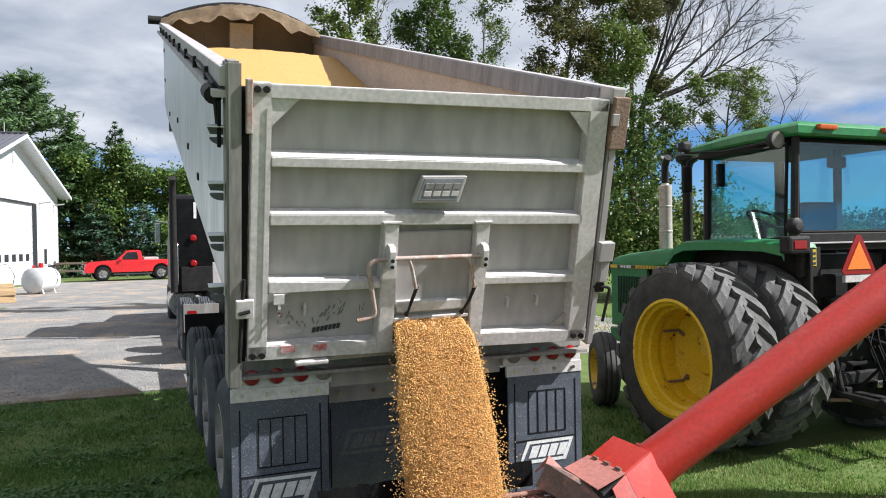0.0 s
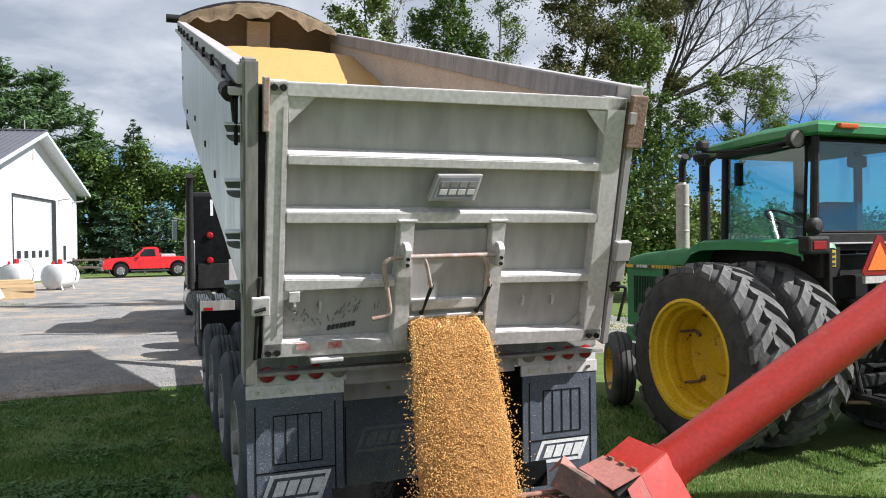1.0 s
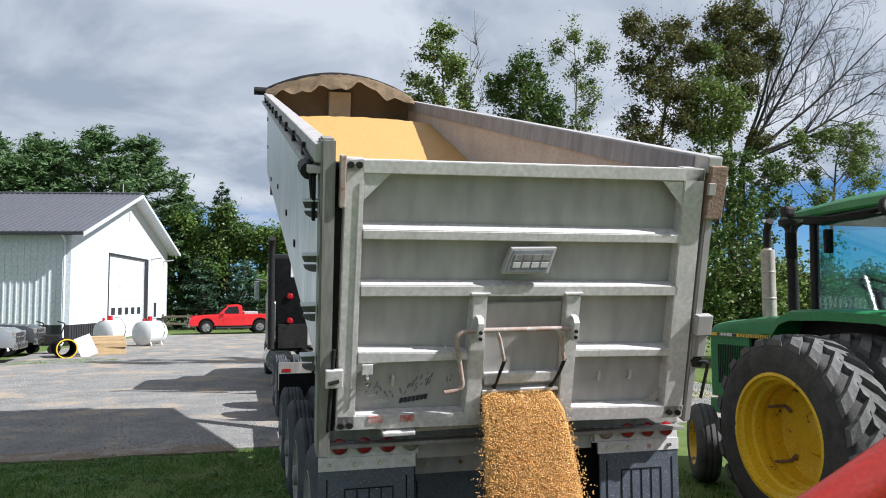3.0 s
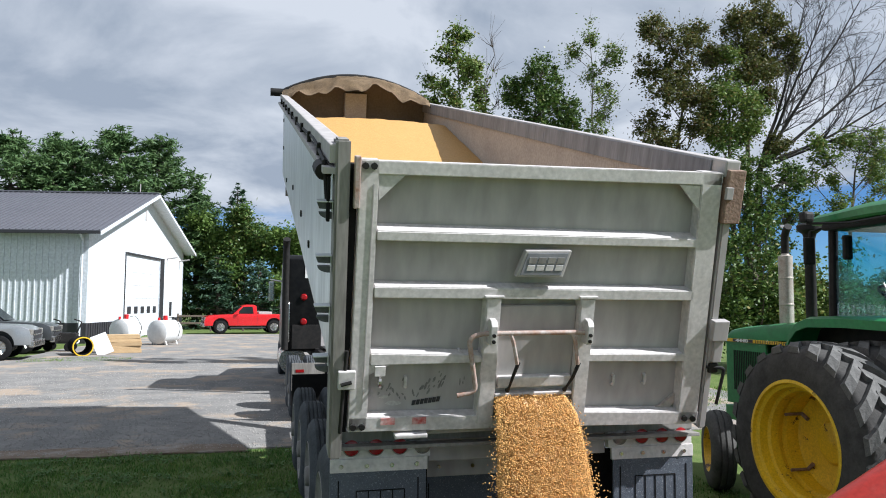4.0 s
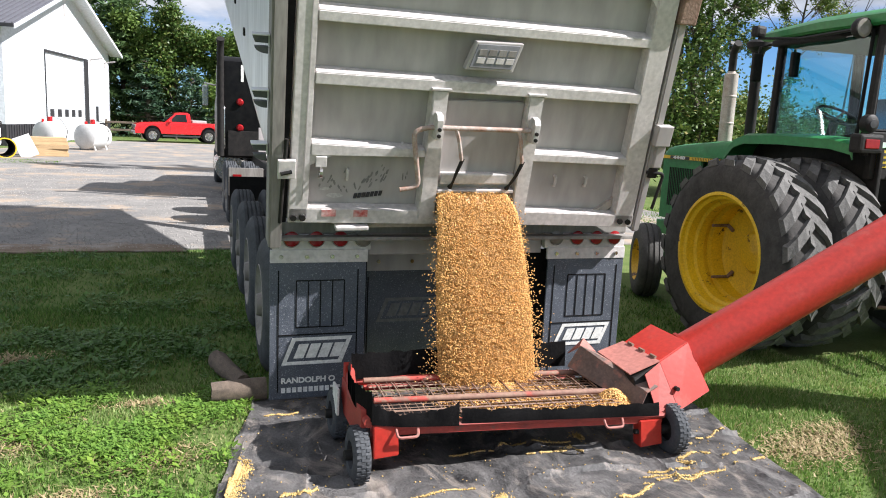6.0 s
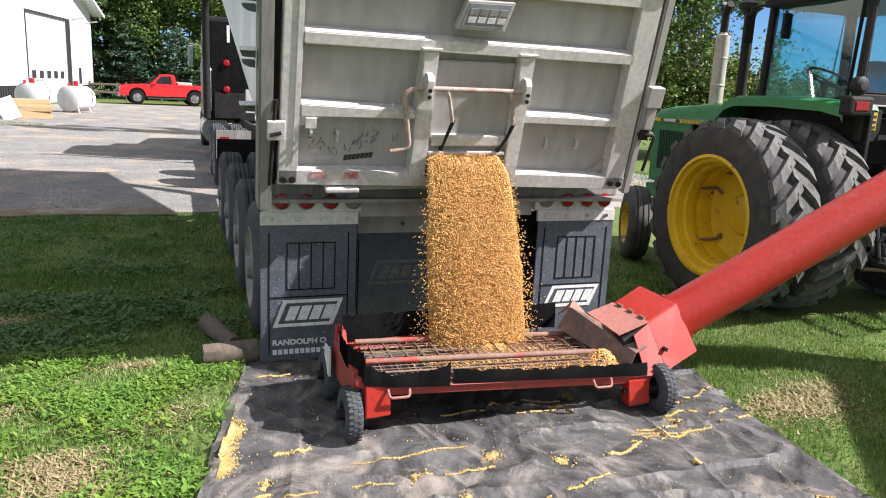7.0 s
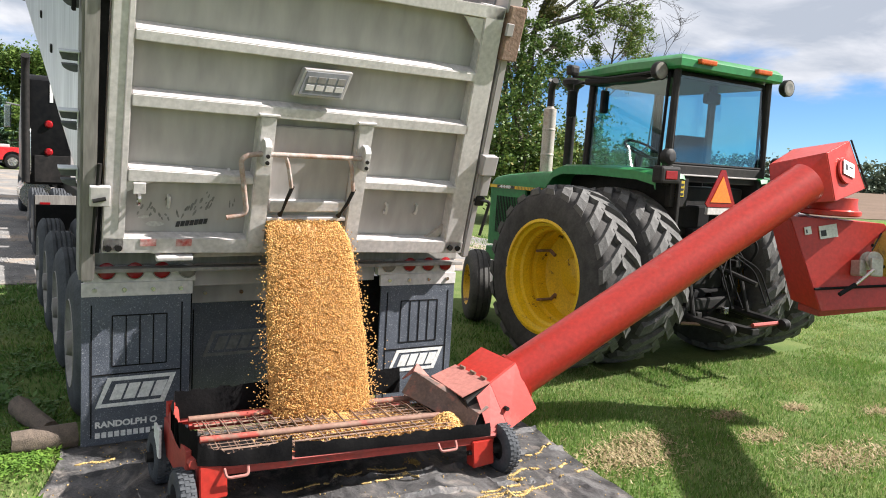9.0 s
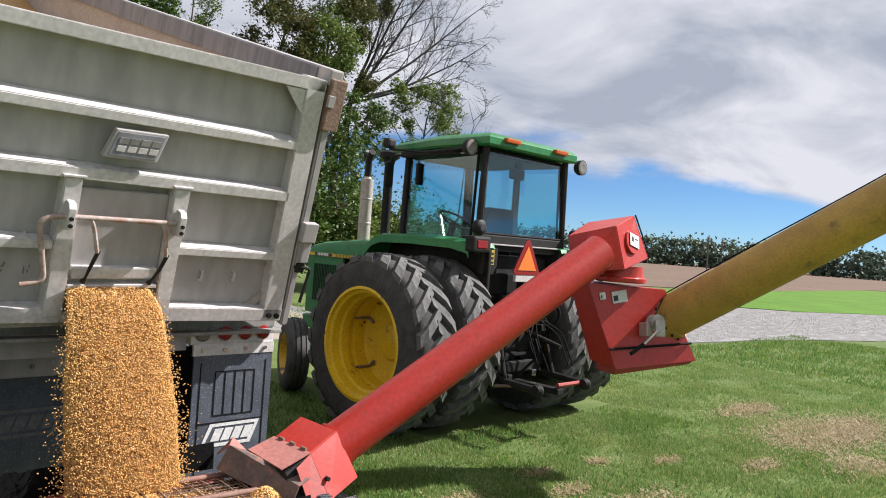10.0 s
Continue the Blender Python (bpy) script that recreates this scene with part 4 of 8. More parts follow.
def hood():
    bm = bmesh.new()
    rows = []
    for y, zt, hw in ((1.22, 1.13, 0.37), (1.9, 1.085, 0.36), (2.5, 1.03, 0.35), (2.72, 0.995, 0.345), (2.80, 0.94, 0.335), (2.83, 0.86, 0.32)):
        row = []
        for f, dz in ((-1.0, -0.20), (-1.0, -0.06), (-0.94, -0.02), (-0.75, 0.0), (0, 0.015), (0.75, 0.0), (0.94, -0.02), (1.0, -0.06), (1.0, -0.20)):
            row.append(bm.verts.new((f * hw, y, zt + dz + 0.76)))
        rows.append(row)
    for a, b in zip(rows, rows[1:]):
        for k in range(8):
            bm.faces.new((a[k], b[k], b[k + 1], a[k + 1]))
    bm.faces.new(rows[0]); bm.faces.new(rows[-1][::-1])
    bmesh.ops.recalc_face_normals(bm, faces=bm.faces)
    return bm


hd = part("hood", hood(), GREEN, tractor, "green engine hood with yellow side stripe", None, True)
for s in (-1, 1):
    side = part("side_panel", bx((min(s * 0.345, s * 0.315), 2.05, 0.85), (max(s * 0.345, s * 0.315), 2.80, 1.62), 0.01), GREEN, tractor)
    for k in range(16):
        part("grille_slat", bx((min(s * 0.352, s * 0.342), 2.12 + k * 0.034, 1.02), (max(s * 0.352, s * 0.342), 2.135 + k * 0.034, 1.50)), DARK_STEEL, side)
    part("stripe", bx((min(s * 0.374, s * 0.36), 1.45, 1.605), (max(s * 0.374, s * 0.36), 2.78, 1.645)), YELLOW, hd, "yellow stripe")
    part("stripe_lines", bx((min(s * 0.3755, s * 0.372), 1.55, 1.607), (max(s * 0.3755, s * 0.372), 2.20, 1.643)), DARK_TRIM, hd)
    for k in range(22):
        part("stripe_bar", bx((min(s * 0.377, s * 0.374), 1.56 + k * 0.03, 1.607), (max(s * 0.377, s * 0.374), 1.577 + k * 0.03, 1.643)), YELLOW, hd)
part("number_plate_patch", bx((-0.3755, 2.24, 1.607), (-0.372, 2.62, 1.643)), DARK_TRIM, hd)
text("4440", 0.05, WHITE, "lettering", hd, pose(-0.378, 2.56, 1.609, 0, 0, -90), bold=0.003, width=0.24, label="white model number")
# stacks
part("muffler", lathe(bmesh.new(), [(1.82, 0.085), (1.83, 0.085), (1.835, 0.079), (2.05, 0.079), (2.055, 0.083), (2.07, 0.083), (2.075, 0.079), (2.36, 0.079), (2.365, 0.083), (2.38, 0.083), (2.385, 0.079), (2.63, 0.079), (2.64, 0.05), (2.66, 0.042), (2.90, 0.040), (2.90, 0.03)], 20, "Z"), MUFFLER, tractor, "silver heat-stained muffler", pose(-0.10, 1.98, 0), True)
part("stack_tip", pipe(bmesh.new(), [(-0.10, 1.98, 2.66), (-0.10, 1.98, 2.86), (-0.11, 1.94, 2.93), (-0.13, 1.88, 2.97)], 0.044, 14), DARK_STEEL, tractor, "black exhaust tip", smooth=True)
part("rain_cap", lathe(bmesh.new(), [(0.0, 0.001), (0.0, 0.05), (0.01, 0.048), (0.015, 0.001)], 14, "Z"), CHROME, tractor, "bright rain cap", pose(-0.12, 1.96, 2.97, 30, 0, 0))
part("air_intake", lathe(bmesh.new(), [(1.82, 0.058), (2.80, 0.058), (2.86, 0.075), (2.90, 0.13), (2.95, 0.135), (2.975, 0.11), (2.99, 0.05), (2.995, 0.001)], 22, "Z"), DARK_STEEL, tractor,
     "dark air intake with round cap", pose(-0.08, 1.60, 0), True)

# cab: narrower at the windscreen than at the rear window
CZ0, CZ1 = 1.98, 2.86
C = {"rl": (-0.70, -0.52), "rr": (0.70, -0.52), "ml": (-0.74, -0.40), "mr": (0.74, -0.40), "fl": (-0.52, 0.78), "fr": (0.52, 0.78)}


def cab_post(p, q, r=0.04, lean=(0, 0)):
    a, b = Vector((p[0], p[1], CZ0 - 0.18)), Vector((p[0] * 0.95 + lean[0], p[1] + lean[1], CZ1 + 0.02))
    return pipe(bmesh.new(), [a, b], r, 8)


for key, r in (("rl", 0.035), ("rr", 0.035), ("fl", 0.045), ("fr", 0.045)):
    part("cab_post", cab_post(C[key], None, r), DARK_STEEL, tractor)


def pane(pts, t=0.006):
    bm = bmesh.new()
    v = [Vector(p) for p in pts]
    n = (v[1] - v[0]).cross(v[2] - v[0]).normalized() * t
    hull8(bm, [*v, *(p + n for p in v)])
    return bm


def window(pts, name="cab_window"):
    ob = part(name, pane(pts), CAB_GLASS, tractor, "blue-tinted cab glass")
    ob.visible_shadow = False
    v = [Vector(p) for p in pts]
    for a, b in zip(v, v[1:] + v[:1]):
        part("window_seal", pipe(bmesh.new(), [a, b], 0.016, 6), BLACK, ob)
    return ob


window([(-0.66, -0.53, CZ0 + 0.03), (0.66, -0.53, CZ0 + 0.03), (0.62, -0.50, CZ1 - 0.02), (-0.62, -0.50, CZ1 - 0.02)], "rear_window")
window([(-0.715, -0.44, CZ0 - 0.02), (-0.54, 0.74, CZ0 - 0.12), (-0.52, 0.74, CZ1 - 0.03), (-0.68, -0.44, CZ1 - 0.02)], "side_window")
window([(0.715, -0.44, CZ0 - 0.02), (0.54, 0.74, CZ0 - 0.12), (0.52, 0.74, CZ1 - 0.03), (0.68, -0.44, CZ1 - 0.02)], "side_window")
window([(-0.50, 0.80, CZ0 - 0.15), (0.50, 0.80, CZ0 - 0.15), (0.48, 0.78, CZ1 - 0.03), (-0.48, 0.78, CZ1 - 0.03)], "windscreen")


def roof():
    bm = bmesh.new()
    def ring(z, g, f=0.0):
        return [bm.verts.new(p) for p in ((-0.74 * g, -0.62 * g, z), (0.74 * g, -0.62 * g, z), (0.74 * g, 0.1, z), (0.60 * g, 0.98 * g, z + f), (-0.60 * g, 0.98 * g, z + f), (-0.74 * g, 0.1, z))]
    rings = [ring(2.87, 0.97), ring(2.89, 1.0), ring(2.955, 1.0, -0.02), ring(3.0, 0.93, -0.03), ring(3.02, 0.75, -0.03)]
    for a, b in zip(rings, rings[1:]):
        for k in range(6):
            bm.faces.new((a[k], a[(k + 1) % 6], b[(k + 1) % 6], b[k]))
    bm.faces.new(rings[0][::-1]); bm.faces.new(rings[-1])
    return bm


part("cab_roof", roof(), GREEN, tractor, "sun-faded green cab roof", None, True)
part("roof_liner", bx((-0.64, -0.50, 2.80), (0.64, 0.78, 2.865), 0.02), DARK_STEEL, tractor)
part("rear_panel", bx((-0.70, -0.55, 1.84), (0.70, -0.46, CZ0 + 0.02), 0.01), DARK_STEEL, tractor, "black rear cab panel")
part("rear_rail", bx((-0.66, -0.575, 1.90), (0.66, -0.55, 1.915), 0.004), ALU, tractor)
part("cab_floor", bx((-0.60, -0.50, 1.30), (0.60, 0.80, 1.42), 0.02), DARK_STEEL, tractor)
part("cab_base", bx((-0.52, -0.46, 1.42), (0.52, 0.78, 1.80), 0.03), DARK_STEEL, tractor)
for x in (-0.52, 0.30):
    part("roof_marker", bx((x, -0.66, 2.925), (x + 0.22, -0.60, 2.972), 0.012), LENS_AMBER, tractor, "amber roof marker")
for x, y in ((-0.80, -0.40), (0.88, -0.56)):
    lamp = part("work_lamp", lathe(bmesh.new(), [(-0.05, 0.03), (-0.03, 0.065), (0.0, 0.085), (0.05, 0.085), (0.05, 0.0005)], 20, "Y"), DARK_STEEL, tractor, "black round work lamp",
                pose(x, y, 2.845 if y < 0 else 2.93, 0, 0, 180), True)
    part("lens", lathe(bmesh.new(), [(0.052, 0.0005), (0.056, 0.05), (0.052, 0.075), (0.045, 0.076)], 20, "Y"), LENS_CLEAR, lamp)
part("front_lamp", bx((-0.86, 0.74, 2.88), (-0.74, 0.84, 2.99), 0.03), DARK_STEEL, tractor, "small black cab lamp")
part("lamp_arm", pipe(bmesh.new(), [(-0.80, -0.34, 2.84), (-0.74, 0.3, 2.83), (-0.80, 0.78, 2.87)], 0.014, 6), DARK_STEEL, tractor)
part("mirror_arm", pipe(bmesh.new(), [(-0.56, 0.80, 2.84), (-0.70, 0.86, 2.80), (-0.72, 0.86, 2.45)], 0.014, 6), DARK_STEEL, tractor)
part("mirror", bx((-0.78, 0.84, 2.46), (-0.66, 0.88, 2.74), 0.02), DARK_STEEL, tractor, "black side mirror")
part("mirror", bx((-0.60, 0.52, 2.50), (-0.50, 0.56, 2.74), 0.02), DARK_STEEL, tractor, "black inner mirror")
part("seat", bx((-0.24, -0.20, 1.78), (0.24, 0.20, 1.92), 0.05), BLACK, tractor, "black operator seat")
sb = bmesh.new()
prism(sb, [(-0.25, 1.86), (0.25, 1.86), (0.27, 2.16), (0.21, 2.30), (-0.21, 2.30), (-0.27, 2.16)], -0.24, -0.12, "Y", 0.03)
part("seat_back", sb, BLACK, tractor, "", None, True)
part("steering_column", pipe(bmesh.new(), [(0, 0.62, 1.55), (0, 0.50, 2.13)], 0.045, 10), DARK_STEEL, tractor)
sw = bmesh.new()
ring = [(0.20 * math.cos(a * math.pi / 12), 0.20 * math.sin(a * math.pi / 12), 0) for a in range(25)]
pipe(sw, ring, 0.014, 8)
for a in (0.5, 2.6, 4.7):
    pipe(sw, [(0, 0, -0.03), (0.2 * math.cos(a), 0.2 * math.sin(a), 0)], 0.01, 6)
part("steering_wheel", sw, BLACK, tractor, "black steering wheel", pose(0, 0.48, 2.16, 28, 0, 0), True)
part("visor_box", bx((-0.02, -0.34, 2.62), (0.20, -0.28, 2.74), 0.03), DARK_STEEL, tractor)
part("visor_stem", bx((0.06, -0.33, 2.0), (0.14, -0.29, 2.86), 0.01), DARK_STEEL, tractor)


def fender(s):
    bm = bmesh.new()
    rows = []
    for y, z in ((0.98, 1.62), (0.90, 1.80), (0.80, 1.90), (0.66, 1.945), (0.2, 1.955), (-0.4, 1.94), (-0.62, 1.90), (-0.64, 1.86)):
        rows.append([bm.verts.new((s * x, y, z + dz)) for x, dz in ((0.56, 0.0), (0.60, 0.01), (0.90, 0.0), (0.95, -0.02), (0.955, -0.10))])
    for a, b in zip(rows, rows[1:]):
        for k in range(4):
            bm.faces.new((a[k], a[k + 1], b[k + 1], b[k]))
    bmesh.ops.recalc_face_normals(bm, faces=bm.faces)
    bmesh.ops.solidify(bm, geom=list(bm.faces), thickness=0.018)
    return bm


for s in (-1, 1):
    part("fender", fender(s), GREEN, tractor, "green rear fender", None, True)
    part("fender_liner", bx((min(s * 0.56, s * 0.60), -0.60, 1.32), (max(s * 0.56, s * 0.60), 0.95, 1.90), 0.01), DARK_STEEL, tractor)
    lamp = part("fender_lamp", bx((min(s * 0.74, s * 0.99), -0.74, 1.82), (max(s * 0.74, s * 0.99), -0.62, 1.975), 0.025), DARK_STEEL, tractor, "black lamp housing")
    part("red_lens", bx((min(s * 0.79, s * 0.94), -0.745, 1.858), (max(s * 0.79, s * 0.94), -0.735, 1.935), 0.008), LENS_RED, lamp, "red tail lens")
    rl = part("flasher", lathe(bmesh.new(), [(-0.05, 0.02), (-0.04, 0.06), (-0.03, 0.075), (0.03, 0.075), (0.04, 0.06), (0.05, 0.02)], 20, "Y"), DARK_STEEL, tractor, "round black flasher", pose(s * 0.80, -0.62, 2.06), True)
    part("lens", lathe(bmesh.new(), [(-0.052, 0.0005), (-0.050, 0.035), (-0.042, 0.04)], 20, "Y"), DARK_TRIM, rl)
bm = bmesh.new()
prism(bm, [(-0.295, 1.62), (0.065, 1.62), (0.098, 1.65), (-0.082, 1.975), (-0.142, 1.975), (-0.328, 1.65)], -0.70, -0.69, "Y")
smv = part("warning_triangle", bm, LENS_RED, tractor, "orange slow-vehicle triangle with red border")
bm = bmesh.new()
prism(bm, [(-0.262, 1.665), (0.035, 1.665), (-0.113, 1.915)], -0.706, -0.699, "Y")
part("triangle_face", bm, ORANGE, smv, "fluorescent orange centre")
part("sign_bracket", bx((-0.28, -0.695, 1.545), (0.05, -0.66, 1.615), 0.006), ALU_LIGHT, tractor)
part("sign_post", bx((-0.143, -0.69, 1.3), (-0.083, -0.60, 1.85), 0.006), DARK_STEEL, tractor)
DECAL = material("yellow_decal", (0.55, 0.40, 0.03), rough=0.5, scale=10, bump=0.0)
part("decal", bx((-0.60, -0.565, 1.70), (-0.48, -0.555, 1.85)), DECAL, tractor, "yellow warning decal")
for k in range(3):
    part("decal_bar", bx((-0.59, -0.569, 1.715 + k * 0.045), (-0.49, -0.564, 1.735 + k * 0.045)), DARK_TRIM, tractor)
part("decal_panel", bx((-0.66, -0.56, 1.60), (-0.42, -0.50, 1.88), 0.01), DARK_STEEL, tractor)

# hitch, hoses and levers behind the axle
part("hitch_frame", bx((-0.36, -0.62, 0.60), (0.36, -0.40, 0.72), 0.02), DARK_STEEL, tractor)
part("rear_cover", bx((-0.26, -0.52, 0.78), (0.26, -0.40, 1.30), 0.03), DARK_STEEL, tractor)
part("pto_shield", lathe(bmesh.new(), [(-0.06, 0.06), (0.0, 0.085), (0.05, 0.085)], 18, "Y"), YELLOW, tractor, "yellow shaft shield", pose(0.02, -0.50, 0.70), True)
part("drawbar", bx((-0.05, -1.15, 0.46), (0.05, 0.2, 0.52), 0.008), DARK_STEEL, tractor)
for s in (-1, 1):
    part("lift_arm", pipe(bmesh.new(), [(s * 0.36, -0.30, 0.62), (s * 0.42, -0.75, 0.56), (s * 0.40, -1.15, 0.54)], 0.04, 8), DARK_STEEL, tractor, smooth=True)
    part("lift_link", pipe(bmesh.new(), [(s * 0.40, -0.75, 0.58), (s * 0.36, -0.55, 1.22)], 0.022, 8), DARK_STEEL, tractor)
    part("rocker_arm", pipe(bmesh.new(), [(s * 0.22, -0.35, 1.25), (s * 0.36, -0.58, 1.24)], 0.035, 8), GREEN, tractor)
part("top_link", pipe(bmesh.new(), [(0.0, -0.45, 1.08), (0.08, -1.05, 0.92)], 0.025, 8), DARK_STEEL, tractor)
rng = random.Random(21)
for k in range(5):
    x0, x1 = rng.uniform(-0.35, 0.35), rng.uniform(-0.25, 0.55)
    part("hydraulic_hose", pipe(bmesh.new(), bent([(x0, -0.52, 1.25 + rng.uniform(-0.1, 0.1)), (x0 + 0.05, -0.72, 1.30), (x1, -0.85, 1.0 + rng.uniform(-0.1, 0.15)), (x1 + 0.1, -0.95, 0.68)], 0.09), 0.0085, 6),
         BLACK, tractor, "black hydraulic hose", smooth=True)
for k in range(5):
    part("coupler", pipe(bmesh.new(), [(-0.22 + k * 0.11, -0.60, 1.24), (-0.22 + k * 0.11, -0.52, 1.24)], 0.024, 10), CHROME, tractor, "steel hose coupler")
for k, (x, z) in enumerate(((-0.42, 1.12), (-0.40, 0.95), (0.30, 1.05), (0.42, 1.35), (-0.2, 0.55), (0.2, 0.58))):
    part("fitting", bx((x - 0.035, -0.66, z - 0.03), (x + 0.035, -0.56, z + 0.04), 0.01), CHROME if k % 2 else DARK_STEEL, tractor)

# crowded black gear between the wheels: remotes, brackets, hose bundle, side plates
part("remote_block", bx((-0.34, -0.60, 1.14), (0.36, -0.44, 1.40), 0.02), DARK_STEEL, tractor, "greasy black hydraulic remote block")
part("cab_underside", bx((-0.56, -0.54, 1.40), (0.56, -0.36, 1.62), 0.02), BLACK, tractor)
part("lower_cover", bx((-0.34, -0.56, 0.46), (0.34, -0.36, 0.80), 0.03), BLACK, tractor)
for s in (-1, 1):
    part("drop_bracket", bx((min(s * 0.30, s * 0.56), -0.50, 0.62), (max(s * 0.30, s * 0.56), -0.30, 1.36), 0.03), DARK_STEEL, tractor)
    part("sway_block", bx((min(s * 0.42, s * 0.54), -0.70, 0.48), (max(s * 0.42, s * 0.54), -0.42, 0.66), 0.02), DARK_STEEL, tractor)
    part("hitch_ball_end", lathe(bmesh.new(), [(-0.05, 0.02), (-0.04, 0.05), (0.0, 0.065), (0.04, 0.05), (0.05, 0.02)], 14, "X"), DARK_STEEL, tractor, "greasy hitch end", pose(s * 0.40, -1.16, 0.54), True)
rng = random.Random(33)
for k in range(6):
    x0 = rng.uniform(-0.5, 0.5)
    z0 = rng.uniform(0.8, 1.5)
    part("hydraulic_hose", pipe(bmesh.new(), bent([(x0, -0.50, z0), (x0 + rng.uniform(-0.05, 0.05), -0.66, z0 + 0.02), (x0 + rng.uniform(-0.2, 0.25), -0.74, z0 - 0.22), (x0 + rng.uniform(-0.2, 0.25), -0.62, z0 - 0.45)], 0.07), 0.014, 6),
         BLACK, tractor, "black hydraulic hose", smooth=True)
for s in (-1, 1):
    # dark blocks added in place of the tyres' shadow around the axle
    part("brake_housing", bx((min(s * 0.28, s * 0.80), -0.34, 0.60), (max(s * 0.28, s * 0.80), 0.30, 1.16), 0.06), DARK_STEEL, tractor, "dark block added for the shade beside the axle")
    part("check_chain", pipe(bmesh.new(), bent([(s * 0.50, -0.40, 0.60), (s * 0.52, -0.62, 0.50), (s * 0.42, -0.90, 0.54)], 0.06), 0.016, 6), RUST, tractor, "rusty check chain", smooth=True)
part("cross_bar", pipe(bmesh.new(), [(-0.02, -1.12, 0.55), (0.44, -1.12, 0.55)], 0.022, 8), RED_HOPPER, tractor, "red cross bar")
# ---- auger: intake hopper, red tube, head, lower box, yellow tube ----
auger = thing("grain_auger", pose(0, 0, 0), "red swing-away grain auger with low intake hopper", "auger")


def block(name, front, back, mat, parent, label="", bevel=0.006):
    """A six-sided box between two four-cornered faces, wound alike."""
    bm = bmesh.new()
    hull8(bm, [Vector(p) for p in front] + [Vector(p) for p in back])
    bmesh.ops.recalc_face_normals(bm, faces=bm.faces)
    if bevel:
        bmesh.ops.bevel(bm, geom=list(bm.edges), offset=bevel, segments=2, affect="EDGES")
    return part(name, bm, mat, parent, label)


TUBE_A, TUBE_B = Vector((1.16, -0.675, 0.435)), Vector((3.42, -1.22, 1.905))
part("auger_tube", pipe(bmesh.new(), [TUBE_A.lerp(TUBE_B, f / 12) for f in range(13)], 0.150, 40), RED_AUGER, auger, "faded red auger tube", None, True)
AX = (TUBE_B - TUBE_A).normalized()
part("tube_flange", pipe(bmesh.new(), [TUBE_A + AX * 0.10, TUBE_A + AX * 0.118], 0.168, 40), RED_AUGER, auger, "", None, True)

# boot at the foot of the tube
A, Bq, Cq, D = Vector((0.93, -0.84, 0.52)), Vector((1.16, -0.80, 0.625)), Vector((1.26, -0.93, 0.34)), Vector((0.99, -1.0, 0.255))
back = Vector((-0.03, 0.36, 0.02))
boot = block("boot", [D, Cq, Bq, A], [p + back for p in (D, Cq, Bq, A)], RED_AUGER, auger, "bright red boot box")
part("boot_bolt", pipe(bmesh.new(), [(1.0, -0.96, 0.38), (1.0, -0.93, 0.38)], 0.014, 8), DARK_STEEL, boot)

# intake tray leading into the boot
DUSTY_BROWN = material("dusty_brown_steel", (0.17, 0.115, 0.095), (0.10, 0.075, 0.065), rough=0.8, scale=14, bump=0.15, spots=(0.30, 0.13, 0.10), spot_scale=9, spot_at=(0.52, 0.64))


def plate4(name, corners, mat, label, thick=0.008):
    """A sheet of steel between four corners."""
    c = [Vector(q) for q in corners]
    nrm = (c[1] - c[0]).cross(c[3] - c[0]).normalized() * thick
    return block(name, [q - nrm for q in c], c, mat, auger, label, 0.0015)


tray = plate4("intake_tray", [(0.90, -0.48, 0.55), (0.70, -0.50, 0.495), (0.71, -0.87, 0.465), (0.93, -0.85, 0.53)], RED_DUST, "dusty pink sloping cover")
for f in (0.15, 0.45, 0.75):
    h0 = Vector((0.90, -0.48, 0.557)).lerp(Vector((0.93, -0.85, 0.537)), f)
    part("cover_hinge", pipe(bmesh.new(), [h0, h0 + Vector((0.004, -0.05, -0.003))], 0.009, 8), RUST, tray)
plate4("inlet_wall", [(0.58, -0.48, 0.53), (0.50, -0.48, 0.40), (0.735, -0.965, 0.27), (0.78, -0.96, 0.372)], DUSTY_BROWN, "dusty brown inlet wall", 0.01)
plate4("inlet_lip", [(0.582, -0.478, 0.536), (0.782, -0.962, 0.378), (0.87, -0.94, 0.405), (0.69, -0.50, 0.49)], DUSTY_BROWN, "dull brown folded lip", 0.01)
plate4("corner_fold", [(0.53, -0.42, 0.47), (0.578, -0.485, 0.535), (0.69, -0.50, 0.495), (0.65, -0.40, 0.56)], RED_DUST, "bent dusty corner fold", 0.008)
plate4("side_panel", [(0.84, -1.0, 0.25), (1.0, -1.004, 0.24), (0.93, -0.85, 0.52), (0.79, -0.91, 0.47)], RED_HOPPER, "scratched red side panel", 0.008)
block("tray_body", [(0.77, -0.955, 0.25), (0.97, -0.975, 0.25), (0.915, -0.85, 0.505), (0.74, -0.87, 0.435)],
      [(0.60, -0.46, 0.27), (0.95, -0.44, 0.27), (0.89, -0.47, 0.53), (0.69, -0.49, 0.47)], DARK_STEEL, auger, "dark inlet mouth", 0.004)

